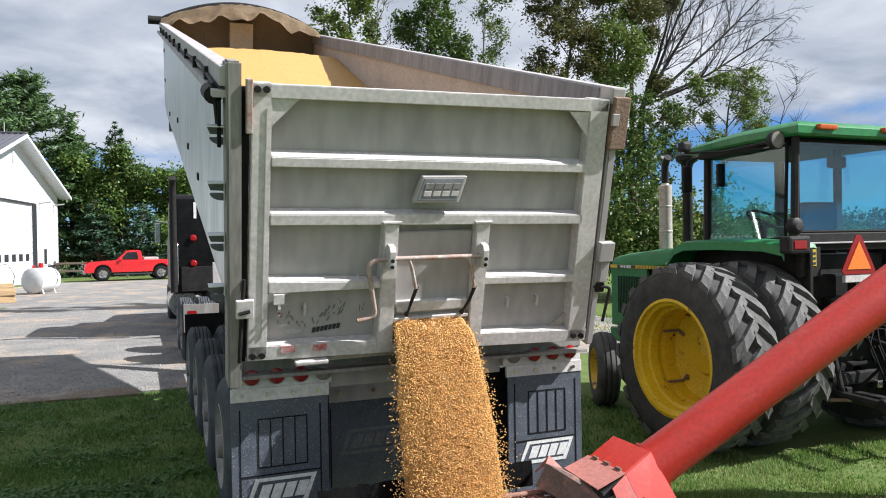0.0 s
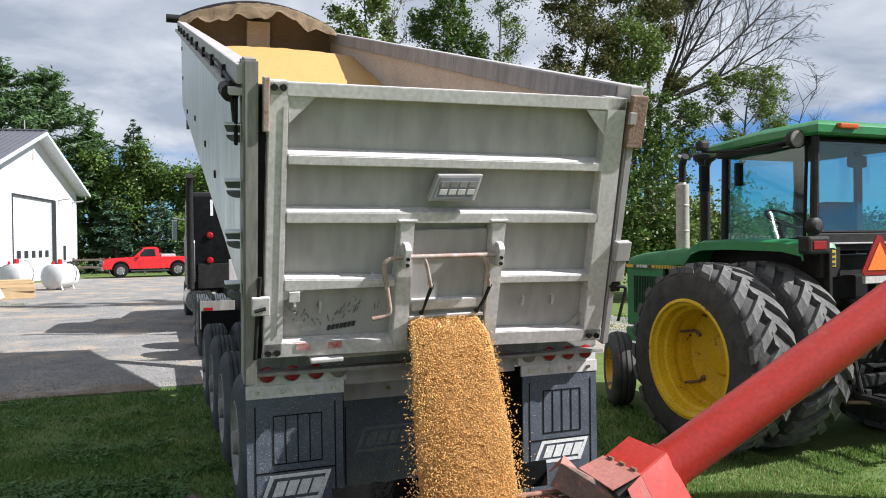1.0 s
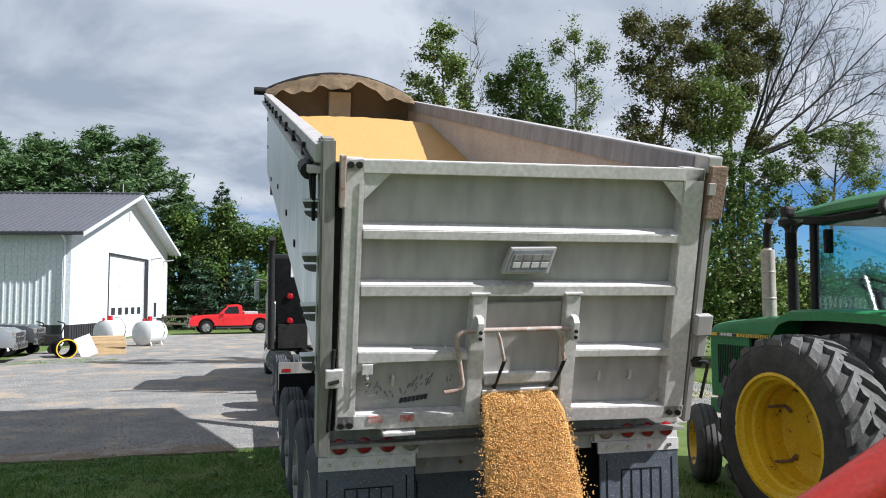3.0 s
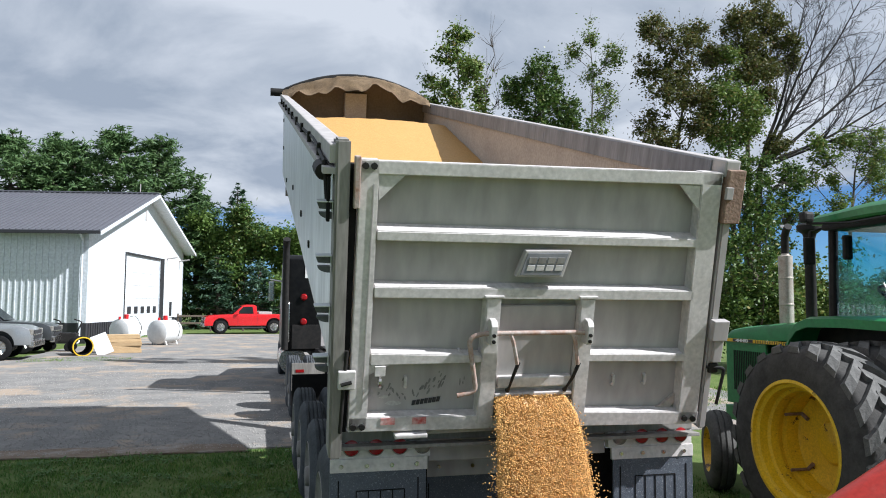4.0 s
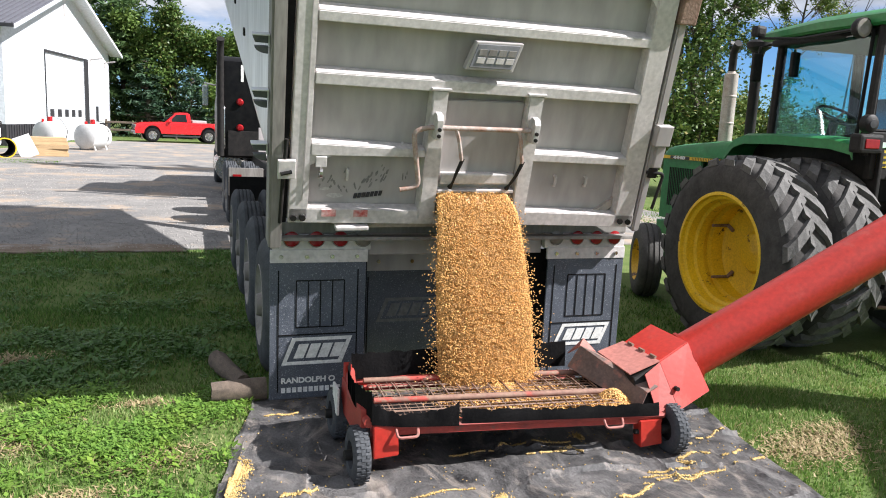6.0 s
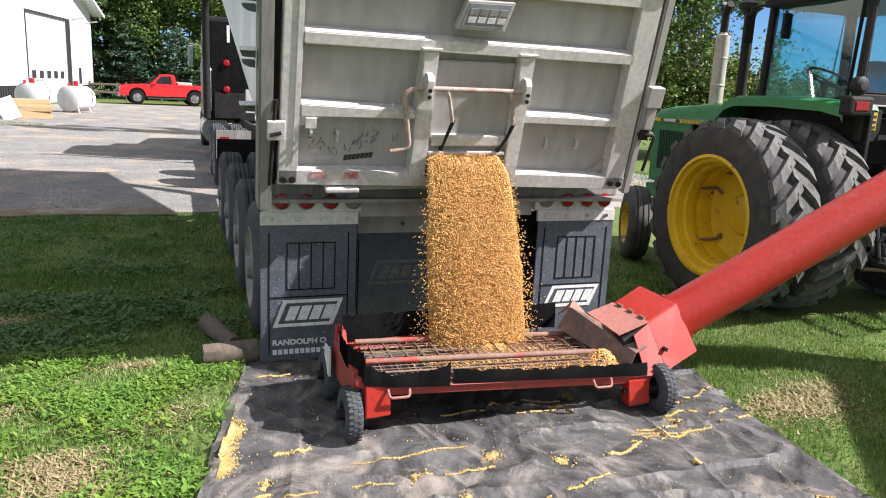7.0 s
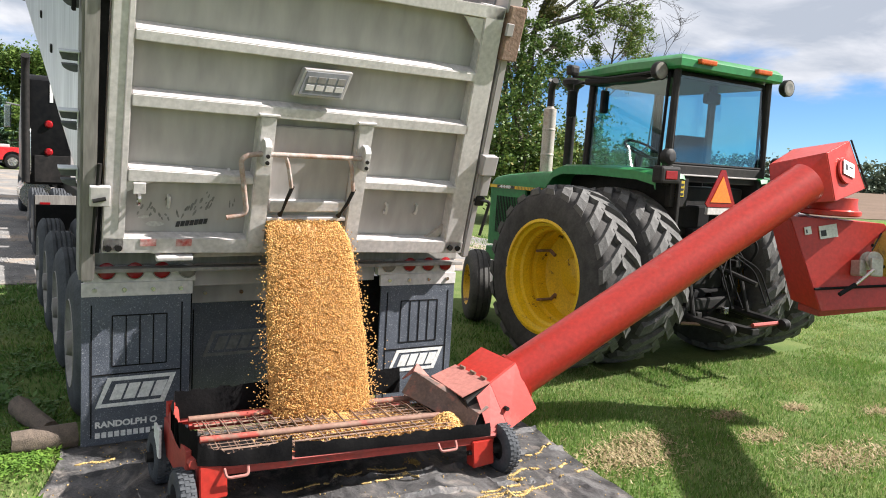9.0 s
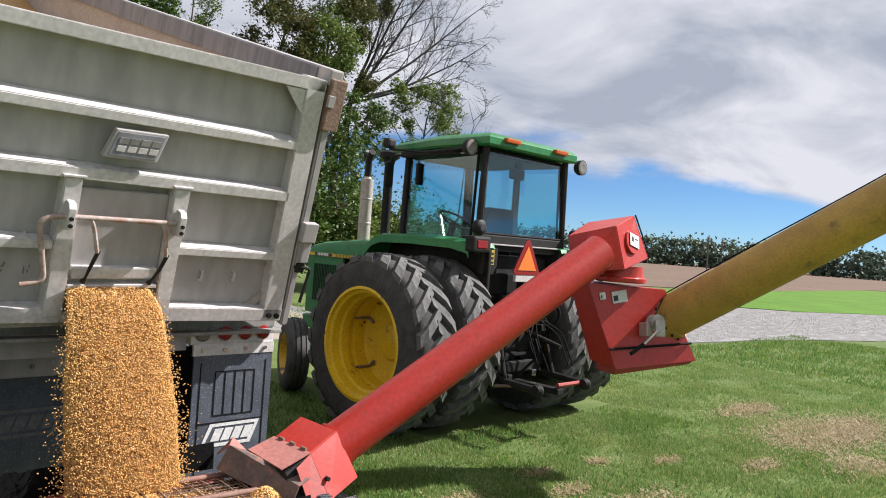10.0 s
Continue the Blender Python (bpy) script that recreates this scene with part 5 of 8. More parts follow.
# hopper frame on little wheels
FL, FR = Vector((-0.885, -0.965, 0)), Vector((0.885, -0.995, 0))
def along(f, z, dy=0.0):
    p = FL.lerp(FR, f)
    return Vector((p.x, p.y + dy, z))
hop = part("hopper_frame", pipe(bmesh.new(), [along(0, 0.315), along(1, 0.245)], 0.02, 6), RED_HOPPER, auger, "worn red hopper frame")
block("front_rail", [along(0, 0.262), along(1, 0.19), along(1, 0.225, 0.03), along(0, 0.262, 0.03)],
      [along(0, 0.345), along(1, 0.255), along(1, 0.255, 0.03), along(0, 0.345, 0.03)], RED_HOPPER, auger, "worn red front rail")
block("front_leg", [(-0.885, -0.985, 0.14), (-0.745, -0.985, 0.15), (-0.745, -0.90, 0.15), (-0.885, -0.90, 0.14)],
      [(-0.89, -0.985, 0.33), (-0.755, -0.985, 0.32), (-0.755, -0.90, 0.32), (-0.89, -0.90, 0.33)], RED_AUGER, auger, "red leg bracket")
block("front_leg", [(0.735, -1.01, 0.055), (0.885, -1.01, 0.065), (0.885, -0.93, 0.065), (0.735, -0.93, 0.055)],
      [(0.715, -1.01, 0.225), (0.865, -1.01, 0.225), (0.865, -0.93, 0.225), (0.715, -0.93, 0.225)], RED_AUGER, auger, "red leg bracket")
part("back_rail", pipe(bmesh.new(), [(-0.86, -0.32, 0.34), (0.60, -0.36, 0.30)], 0.03, 8), RED_HOPPER, auger)
part("side_rail", pipe(bmesh.new(), [(-0.91, -0.97, 0.34), (-0.93, -0.62, 0.38), (-0.88, -0.32, 0.42)], 0.028, 8), RED_HOPPER, auger)
part("side_plate", bx((-0.945, -0.93, 0.20), (-0.915, -0.40, 0.40), 0.006), RED_HOPPER, auger)
part("corner_post", bx((-0.925, -0.40, 0.20), (-0.885, -0.34, 0.47), 0.006), RED_AUGER, auger)
part("hopper_pan", bx((-0.86, -0.93, 0.225), (0.70, -0.36, 0.245), 0.0), BLACK, auger, "dark hopper pan")
for f in (0.10, 0.80):
    p = along(f, 0.30 - 0.07 * f)
    part("grab_handle", pipe(bmesh.new(), bent([p + Vector((-0.06, -0.02, 0.01)), p + Vector((-0.055, -0.05, -0.03)), p + Vector((0.055, -0.05, -0.03)), p + Vector((0.06, -0.02, 0.01))], 0.02), 0.008, 6), RED_DUST, auger, smooth=True)
part("white_tag", bx((-0.99, -0.50, 0.20), (-0.975, -0.36, 0.36), 0.004, None), WHITE, auger, "white painted tab")


def rubber_skirt(pts, droop, h, seed, name="rubber_skirt"):
    """A strip of old belt rubber standing along the hopper's edge, sagging and torn."""
    bm, r = bmesh.new(), random.Random(seed)
    rows = []
    n = 44
    for i in range(n + 1):
        f = i / n * (len(pts) - 1)
        k = min(int(f), len(pts) - 2)
        p = Vector(pts[k]).lerp(Vector(pts[k + 1]), f - k)
        hh = h * (1 - droop * math.sin(math.pi * i / n) ** 0.6) + r.uniform(-0.008, 0.008)
        off = Vector((0, -0.008 * math.sin(i * 0.37), 0))
        rows.append([bm.verts.new(p), bm.verts.new(p + Vector((0, 0, hh * 0.5)) + off * 0.5), bm.verts.new(p + Vector((0, 0.01, hh)) + off)])
    for a, b in zip(rows, rows[1:]):
        for k in range(2):
            bm.faces.new((a[k], b[k], b[k + 1], a[k + 1]))
    bmesh.ops.solidify(bm, geom=list(bm.faces), thickness=0.008)
    return part(name, bm, BLACK, auger, "black rubber hopper skirt", None, True)


rubber_skirt([(-0.90, -0.985, 0.335), (-0.74, -1.0, 0.315), (-0.42, -1.005, 0.295)], 0.45, 0.13, 2)
rubber_skirt([(-0.40, -0.99, 0.30), (0.0, -1.005, 0.29), (0.3, -1.01, 0.275), (0.84, -1.015, 0.25)], 0.25, 0.085, 5)
rubber_skirt([(-0.90, -0.985, 0.35), (-0.95, -0.80, 0.37), (-0.95, -0.60, 0.38), (-0.88, -0.36, 0.36)], 0.25, 0.17, 3)
rubber_skirt([(-0.88, -0.36, 0.36), (-0.5, -0.33, 0.36), (0.55, -0.36, 0.36)], 0.1, 0.17, 4)
# grate over the hopper
TUBE_DUST = material("dusty_brown_tube", (0.20, 0.095, 0.070), (0.26, 0.165, 0.115), rough=0.75, scale=11, bump=0.2, grain=50, spots=(0.34, 0.05, 0.035), spot_scale=4, spot_at=(0.54, 0.60))
for a, b, mt in (((-0.814, -0.40, 0.366), (0.64, -0.46, 0.345), TUBE_DUST), ((-0.83, -0.735, 0.368), (0.73, -0.80, 0.338), TUBE_DUST), ((-0.80, -0.345, 0.30), (0.62, -0.37, 0.28), RED_HOPPER)):
    part("grate_tube", pipe(bmesh.new(), [a, b], 0.0175, 10), mt, auger, "dusty red-brown grate tube", smooth=True)
for k in range(15):
    x = -0.76 + k * 0.096
    part("grate_rod", pipe(bmesh.new(), [(x, -0.92, 0.34 - 0.02 * k / 15), (x + 0.01, -0.56, 0.362 - 0.02 * k / 15), (x + 0.02, -0.33, 0.345 - 0.02 * k / 15)], 0.0042, 6), RUST, auger)
for y in (-0.86, -0.66, -0.56, -0.48):
    part("grate_rod", pipe(bmesh.new(), [(-0.80, y, 0.352), (0.62, y - 0.01, 0.315)], 0.0042, 6), RUST, auger)


mesh_bm = bmesh.new()
for k in range(30):
    x = -0.79 + k * 0.047
    pipe(mesh_bm, [(x, -0.90, 0.347 - 0.0007 * k), (x + 0.02, -0.36, 0.356 - 0.0009 * k)], 0.0026, 4)
for k in range(12):
    y = -0.92 + k * 0.048
    pipe(mesh_bm, [(-0.80, y, 0.352), (0.62, y - 0.03, 0.327)], 0.0022, 4)
part("wire_mesh", mesh_bm, RUST, auger, "rusty brown wire mesh")


def cart_wheel(x, y, r, w, parent):
    prof = [(0, r * 0.5), (-0.006, r * 0.75), (0.004, r * 0.92), (0.02, r), (w - 0.02, r), (w - 0.004, r * 0.92), (w + 0.006, r * 0.75), (w, r * 0.5), (w / 2, r * 0.45)]
    ty = part("cart_tyre", lathe(bmesh.new(), prof, 36, "X", close=True), TYRE_TRUCK, parent, "small black tread tyre", pose(x, y, r), True)
    part("hub", lathe(bmesh.new(), [(0.01, r * 0.52), (0.03, r * 0.45), (0.02, 0.03), (-0.03, 0.028), (-0.03, 0.0005)], 20, "X", cap=False), DARK_STEEL, ty)
    knob = bmesh.new()
    box(knob, (0, -0.008, r - 0.002), (w * 0.27, 0.008, r + 0.003))
    me = mesh_of("tread_block", knob, TYRE_TRUCK)
    for k in range(30):
        for xo, o in ((0.006, 0), (w * 0.36, 0.5), (w * 0.68, 0)):
            b = new("tread_block", me)
            b.parent, b.matrix_basis = ty, pose(xo, 0, 0, (k + o) * 12, 0, 0)
    return ty


cart_wheel(-0.995, -0.915, 0.15, 0.085, auger)
cart_wheel(0.905, -0.985, 0.15, 0.085, auger)
cart_wheel(-0.995, -0.33, 0.15, 0.075, auger)
part("wheel_axle", pipe(bmesh.new(), [(-1.02, -0.915, 0.15), (-0.80, -0.915, 0.17)], 0.016, 8), DARK_STEEL, auger)
part("wheel_axle", pipe(bmesh.new(), [(0.70, -0.985, 0.15), (1.0, -0.985, 0.15)], 0.016, 8), DARK_STEEL, auger)

# head box at the top of the red tube
head = block("head_box", [(3.30, -1.03, 1.72), (3.63, -1.33, 1.77), (3.55, -1.27, 2.13), (3.29, -0.98, 2.02)],
             [(3.85, -0.95, 1.80), (4.05, -1.31, 1.88), (3.94, -1.20, 2.245), (3.74, -0.86, 2.16)], RED_AUGER, auger, "red steel head box with warning sticker")
fm = (Vector((3.63, -1.33, 1.77)) + Vector((4.05, -1.31, 1.88)) + Vector((3.94, -1.20, 2.245)) + Vector((3.55, -1.27, 2.13))) / 4
ux, uz = (Vector((4.0, -1.255, 2.06)) - Vector((3.59, -1.30, 1.95))).normalized(), (Vector((3.745, -1.235, 2.19)) - Vector((3.84, -1.32, 1.825))).normalized()
un = uz.cross(ux).normalized()
plane = Matrix((ux, un, uz)).transposed().to_4x4()
plane.translation = fm
HEAD_M = plane
part("inspection_cover", lathe(bmesh.new(), [(-0.012, 0.0005), (-0.012, 0.10), (0.0, 0.103), (0.01, 0.10)], 24, "Y"), RED_AUGER, auger, "round red cover", HEAD_M @ pose(0, -0.004, 0))
st = part("warning_sticker", bx((-0.075, -0.022, -0.055), (0.075, -0.018, 0.055)), WHITE, auger, "white warning sticker", HEAD_M @ pose(0.02, -0.004, 0.005, 0, 28, 0))
part("sticker_mark", bx((-0.05, -0.0245, -0.015), (-0.02, -0.0215, 0.025)), DARK_TRIM, st)
part("sticker_mark", bx((0.005, -0.0245, 0.012), (0.055, -0.0215, 0.020)), DARK_TRIM, st)
part("box_seam", pipe(bmesh.new(), [(4.06, -1.315, 1.885), (3.95, -1.205, 2.25)], 0.008, 6), DARK_STEEL, auger)
part("neck_ring", lathe(bmesh.new(), [(1.66, 0.20), (1.67, 0.225), (1.70, 0.225), (1.71, 0.20), (1.76, 0.19), (1.80, 0.19)], 32, "Z"), RED_AUGER, auger, "red swivel ring", pose(3.83, -1.17, 0), True)

# lower transfer box
low = block("transfer_box", [(3.66, -1.30, 0.93), (4.38, -1.66, 1.02), (4.18, -1.42, 1.62), (3.44, -1.10, 1.64)],
            [(3.80, -0.95, 0.95), (4.50, -1.28, 1.04), (4.36, -1.10, 1.60), (3.62, -0.78, 1.66)], RED_AUGER, auger, "red transfer box with hand winch")
block("box_foot", [(3.69, -1.27, 0.88), (4.35, -1.61, 0.985), (4.385, -1.635, 1.03), (3.665, -1.29, 0.94)],
      [(3.80, -1.02, 0.88), (4.46, -1.36, 0.99), (4.48, -1.36, 1.03), (3.80, -1.02, 0.94)], RED_HOPPER, auger, "")
fx = (Vector((4.18, -1.42, 1.62)) - Vector((3.44, -1.10, 1.64))).normalized()
fz = (Vector((3.44, -1.10, 1.64)) - Vector((3.66, -1.30, 0.93))).normalized()
fn = fx.cross(fz).normalized()
fz = fn.cross(fx) * -1 if (fn.cross(fx)).z < 0 else fn.cross(fx)
LOW_M = Matrix((fx, fn if fn.y > 0 else -fn, fz)).transposed().to_4x4()
LOW_M.translation = Vector((3.44, -1.10, 1.64))
for x, z, w, h in ((0.10, -0.13, 0.055, 0.06), (0.22, -0.16, 0.15, 0.10)):
    s2 = part("warning_sticker", bx((x, -0.012, z - h / 2), (x + w, -0.004, z + h / 2)), WHITE, auger, "white warning sticker", LOW_M @ pose(0, 0, 0, 0, -12, 0))
    part("sticker_mark", bx((x + 0.01, -0.015, z - h * 0.3), (x + w * 0.36, -0.0115, z + h * 0.15)), DARK_TRIM, s2)
winch = part("winch_drum", lathe(bmesh.new(), [(-0.15, 0.025), (-0.15, 0.066), (-0.14, 0.070), (-0.135, 0.04), (-0.08, 0.04), (-0.075, 0.070), (-0.062, 0.066), (-0.06, 0.025), (0.0, 0.025)], 24, "Y"), MUFFLER, auger,
             "galvanised hand winch", LOW_M @ pose(0.62, 0, -0.30), True)
part("fold_seam", pipe(bmesh.new(), [(3.60, -1.268, 1.10), (3.95, -1.44, 1.135), (4.335, -1.618, 1.17)], 0.011, 6), BLACK, low, "dark folded seam")
part("winch_frame", bx((0.52, -0.12, -0.42), (0.58, -0.01, -0.30), 0.012), MUFFLER, auger, "", LOW_M)
part("winch_frame", bx((0.56, -0.19, -0.42), (0.66, -0.17, -0.28), 0.012), MUFFLER, auger, "", LOW_M)
part("winch_handle", pipe(bmesh.new(), [(0.57, -0.20, -0.37), (0.40, -0.22, -0.50)], 0.012, 8), CHROME, auger, "", LOW_M, True)
part("handle_grip", pipe(bmesh.new(), [(0.41, -0.22, -0.49), (0.28, -0.23, -0.57)], 0.017, 8), BLACK, auger, "", LOW_M, True)

YA, YB = Vector((4.26, -1.38, 1.34)), Vector((4.56, -4.10, 3.13))
ytube = part("discharge_tube", pipe(bmesh.new(), [YA.lerp(YB, f / 3) for f in range(4)] + [YB + (YB - YA) * 1.6], 0.190, 40), YELLOW_TUBE, auger, "stained yellow auger tube", None, True)
ya = (YB - YA).normalized()
part("tube_collar", pipe(bmesh.new(), [YA + ya * 0.0, YA + ya * 0.10], 0.205, 40), YELLOW_TUBE, auger, "bolted yellow collar", None, True)
r1, r2 = frame_of(ya)
for k in range(14):
    a = 2 * math.pi * k / 14
    q = YA + ya * 0.06 + (r1 * math.cos(a) + r2 * math.sin(a)) * 0.205
    part("collar_bolt", pipe(bmesh.new(), [q, q + (r1 * math.cos(a) + r2 * math.sin(a)) * 0.014], 0.012, 6), DARK_STEEL, auger)
rng = random.Random(9)
for k in range(7):
    f0 = 0.5 + k * 0.38 + rng.uniform(-0.1, 0.1)
    a = rng.uniform(0.55, 0.75) * math.pi
    rim_dir = (Vector((-1, 0, 0)) * math.sin(a) + Vector((0, 0.53, 0.85)) * -math.cos(a)).normalized()
    rim_dir = (rim_dir - ya * rim_dir.dot(ya)).normalized()
    q0 = YA + ya * f0 + rim_dir * 0.1845
    part("scrape", pipe(bmesh.new(), [q0, q0 + ya * 0.1, q0 + ya * rng.uniform(0.2, 0.34)], [0.002, 0.006, 0.002], 5), RUST, ytube, "dark scraped mark")
up = Vector((0, 0, 1))
tp = (up - ya * up.dot(ya)).normalized()
cable = [LOW_M @ Vector((0.62, -0.11, -0.22))] + [YA + ya * (0.15 + 0.35 * k) + tp * (0.19 + 0.004 * math.sin(k)) + Vector((-0.055, 0, 0)) for k in range(14)]
part("winch_cable", pipe(bmesh.new(), cable, 0.006, 6), BLACK, auger, "thin dark winch cable", smooth=True)
# ---- pouring grain, mat, spilled kernels ----
KERNEL = material("grain_kernels", (0.84, 0.49, 0.165), (0.66, 0.355, 0.105), rough=0.55, scale=45, bump=0.0, grain=160)


def island_tint(m, lo, hi):
    """Lets each loose piece of a joined mesh differ in tone."""
    nt = m.node_tree
    b = nt.nodes["Principled BSDF"]
    src = b.inputs["Base Color"].links[0].from_socket
    g, r, v = nt.nodes.new("ShaderNodeNewGeometry"), nt.nodes.new("ShaderNodeMapRange"), nt.nodes.new("ShaderNodeVectorMath")
    v.operation = "SCALE"
    r.inputs["To Min"].default_value, r.inputs["To Max"].default_value = lo, hi
    nt.links.new(g.outputs["Random Per Island"], r.inputs["Value"])
    nt.links.new(src, v.inputs[0]); nt.links.new(r.outputs[0], v.inputs["Scale"])
    nt.links.new(v.outputs[0], b.inputs["Base Color"])


island_tint(KERNEL, 0.50, 1.22)
OCT_V = np.array([(1, 0, 0), (-1, 0, 0), (0, 1, 0), (0, -1, 0), (0, 0, 1), (0, 0, -1)], float)
OCT_F = np.array([(0, 2, 4), (2, 1, 4), (1, 3, 4), (3, 0, 4), (2, 0, 5), (1, 2, 5), (3, 1, 5), (0, 3, 5)])


TET_V = np.array([(1, 1, 1), (1, -1, -1), (-1, 1, -1), (-1, -1, 1)], float) * 0.72
TET_F = np.array([(0, 1, 2), (0, 3, 1), (0, 2, 3), (1, 3, 2)])


def kernels(name, pts, size, seed, label, parent=None, shape=(OCT_V, OCT_F), mat=KERNEL):
    """Loose grains or stones, each a small faceted body turned at random."""
    r = np.random.default_rng(seed)
    n, (bv, bf) = len(pts), shape
    q = r.normal(size=(n, 4)); q /= np.linalg.norm(q, axis=1)[:, None]
    w, x, y, z = q.T
    R = np.stack([1 - 2 * (y * y + z * z), 2 * (x * y - z * w), 2 * (x * z + y * w), 2 * (x * y + z * w), 1 - 2 * (x * x + z * z), 2 * (y * z - x * w),
                  2 * (x * z - y * w), 2 * (y * z + x * w), 1 - 2 * (x * x + y * y)], 1).reshape(n, 3, 3)
    s = size * r.uniform(0.75, 1.2, (n, 1, 1)) * np.array([1.15, 0.95, 0.75])
    V = np.einsum("nij,nkj->nki", R, bv[None] * s) + np.asarray(pts)[:, None]
    F = bf[None] + np.arange(n)[:, None, None] * len(bv)
    return soup(name, V.reshape(-1, 3), F.reshape(-1, 3), mat, parent, label, smooth=True)


def stream_at(f, a):
    """A point of the falling grain: f runs down from the chute, a across; gives centre line and half width."""
    z = 1.475 - 1.16 * f
    y = -0.035 - 0.40 * f ** 0.62
    left = -0.300 - 0.050 * min(1, f * 2.2)
    right = 0.235 + 0.055 * min(1, f * 1.6) ** 0.8
    if f < 0.1:
        right -= 0.05 * (1 - f / 0.1)
    return left + (right - left) * a, y, z


def grain_stream():
    bm, r = bmesh.new(), random.Random(8)
    rows = []
    for i in range(50):
        f = i / 49
        ring = []
        for k in range(36):
            t = 2 * math.pi * k / 36
            x, y, z = stream_at(f, 0.5 + 0.40 * math.cos(t))
            th = (0.026 + 0.048 * f) * (1 if math.sin(t) < 0 else 0.7)
            ring.append(bm.verts.new((x + r.uniform(-0.008, 0.008), y + th * math.sin(t) + r.uniform(-0.012, 0.012), z)))
        rows.append(ring)
    for a, b in zip(rows, rows[1:]):
        for k in range(36):
            bm.faces.new((a[k], b[k], b[(k + 1) % 36], a[(k + 1) % 36]))
    bm.faces.new(rows[0]); bm.faces.new(rows[-1][::-1])
    bmesh.ops.recalc_face_normals(bm, faces=bm.faces)
    return bm


core = tagged(part("grain_stream", grain_stream(), KERNEL), "golden grain pouring from the chute into the hopper", "grain", kind="stuff")
gr = np.random.default_rng(3)
pts = []
N_STREAM = 54000
f, t = gr.uniform(0, 1, N_STREAM) ** 0.9, gr.uniform(0, 2 * math.pi, N_STREAM)
for fi, ti, e, s, s2 in zip(f, t, gr.normal(0, 1, N_STREAM), gr.uniform(0, 1, N_STREAM), gr.uniform(0.55, 1, N_STREAM)):
    x, y, z = stream_at(fi, 0.5 + (0.475 + 0.012 * abs(e) * (0.3 + fi)) * math.cos(ti))
    th = (0.010 + 0.037 * s2 + (0.03 + 0.048 * s2) * fi) * (1 if math.sin(ti) < 0 else 0.7) + 0.012 * abs(e) * fi
    if s < 0.17:
        x += e * 0.045 * (0.25 + fi)
        th += abs(e) * 0.035
    pts.append((x, y + th * math.sin(ti), z))
kernels("falling_kernels", pts, 0.0053, 4, "")["label"] = "loose golden grain kernels in the falling stream"
bpy.data.objects["falling_kernels"].parent = core
# heaps in the hopper
heap = []
for cx, cy, sx, sy, h, n in ((0.02, -0.56, 0.30, 0.20, 0.06, 13000), (0.62, -0.84, 0.17, 0.12, 0.085, 7000), (0.38, -0.66, 0.30, 0.22, 0.015, 3000)):
    g = gr.normal(size=(n, 2))
    d2 = (g ** 2).sum(1)
    z = 0.285 + h * np.exp(-d2 / 1.2) - gr.uniform(0, 0.03, n)
    heap += list(np.c_[cx + g[:, 0] * sx * 0.55, np.clip(cy + g[:, 1] * sy * 0.55, -0.93, -0.38), z])
tagged(kernels("grain_heap", heap, 0.0066, 6, "", shape=(TET_V, TET_F)), "heap of golden grain on the hopper grate", "grain", kind="stuff")

# sheet of black plastic under the hopper
MAT = material("weathered_black_sheet", (0.040, 0.040, 0.043), (0.25, 0.24, 0.235), rough=0.36, scale=3.2, bump=0.55, grain=60,
               spots=(0.44, 0.385, 0.34), spot_scale=2.6, spot_at=(0.52, 0.66), rough2=0.75, stretch=(1, 0.75, 1), smear=1.6)
FARL, FARR, NEARL, NEARR = Vector((-1.40, 0.34)), Vector((1.66, 0.10)), Vector((-2.25, -3.7)), Vector((1.15, -3.75))


def mat_z(u, v):
    p = Vector((u * 3.2, v * 3.6, 0.3))
    z = 0.014 + 0.022 * abs(noise.noise(p * 1.1)) + 0.008 * noise.noise(p * 4.5) + 0.004 * noise.noise(p * 13)
    # long folds running across and along the sheet
    q = Vector((p.x * 0.55 + p.y * 0.9, p.y * 2.1 - p.x * 0.5, 2.0))
    ridge = abs(noise.noise(q * 1.3 + Vector((5, 2, 1))))
    z += 0.030 * max(0, 1 - ridge * 14)
    ridge = abs(noise.noise(Vector((p.x * 2.4, p.y * 0.7, 7.0))))
    z += 0.016 * max(0, 1 - ridge * 12)
    return max(z, 0.006)


def mat_point(u, v):
    a, b = FARL.lerp(NEARL, v), FARR.lerp(NEARR, v)
    e = 0.035 * noise.noise(Vector((v * 9, 0 if u < 0.5 else 7, 0)))
    p = a.lerp(b, u)
    return p.x + e * (1 if u in (0, 1) else 0.2), p.y


bm = bmesh.new()
NU, NV = 130, 150
grid = []
for j in range(NV + 1):
    grid.append([])
    for i in range(NU + 1):
        x, y = mat_point(i / NU, j / NV)
        grid[-1].append(bm.verts.new((x, y, mat_z(i / NU, j / NV))))
for a, b in zip(grid, grid[1:]):
    for i in range(NU):
        bm.faces.new((a[i], b[i], b[i + 1], a[i + 1]))
ext = bmesh.ops.solidify(bm, geom=list(bm.faces), thickness=0.004)
tagged(part("ground_sheet", bm, MAT, None, "", None, True), "wrinkled dusty black plastic sheet spread on the lawn", "tarp")

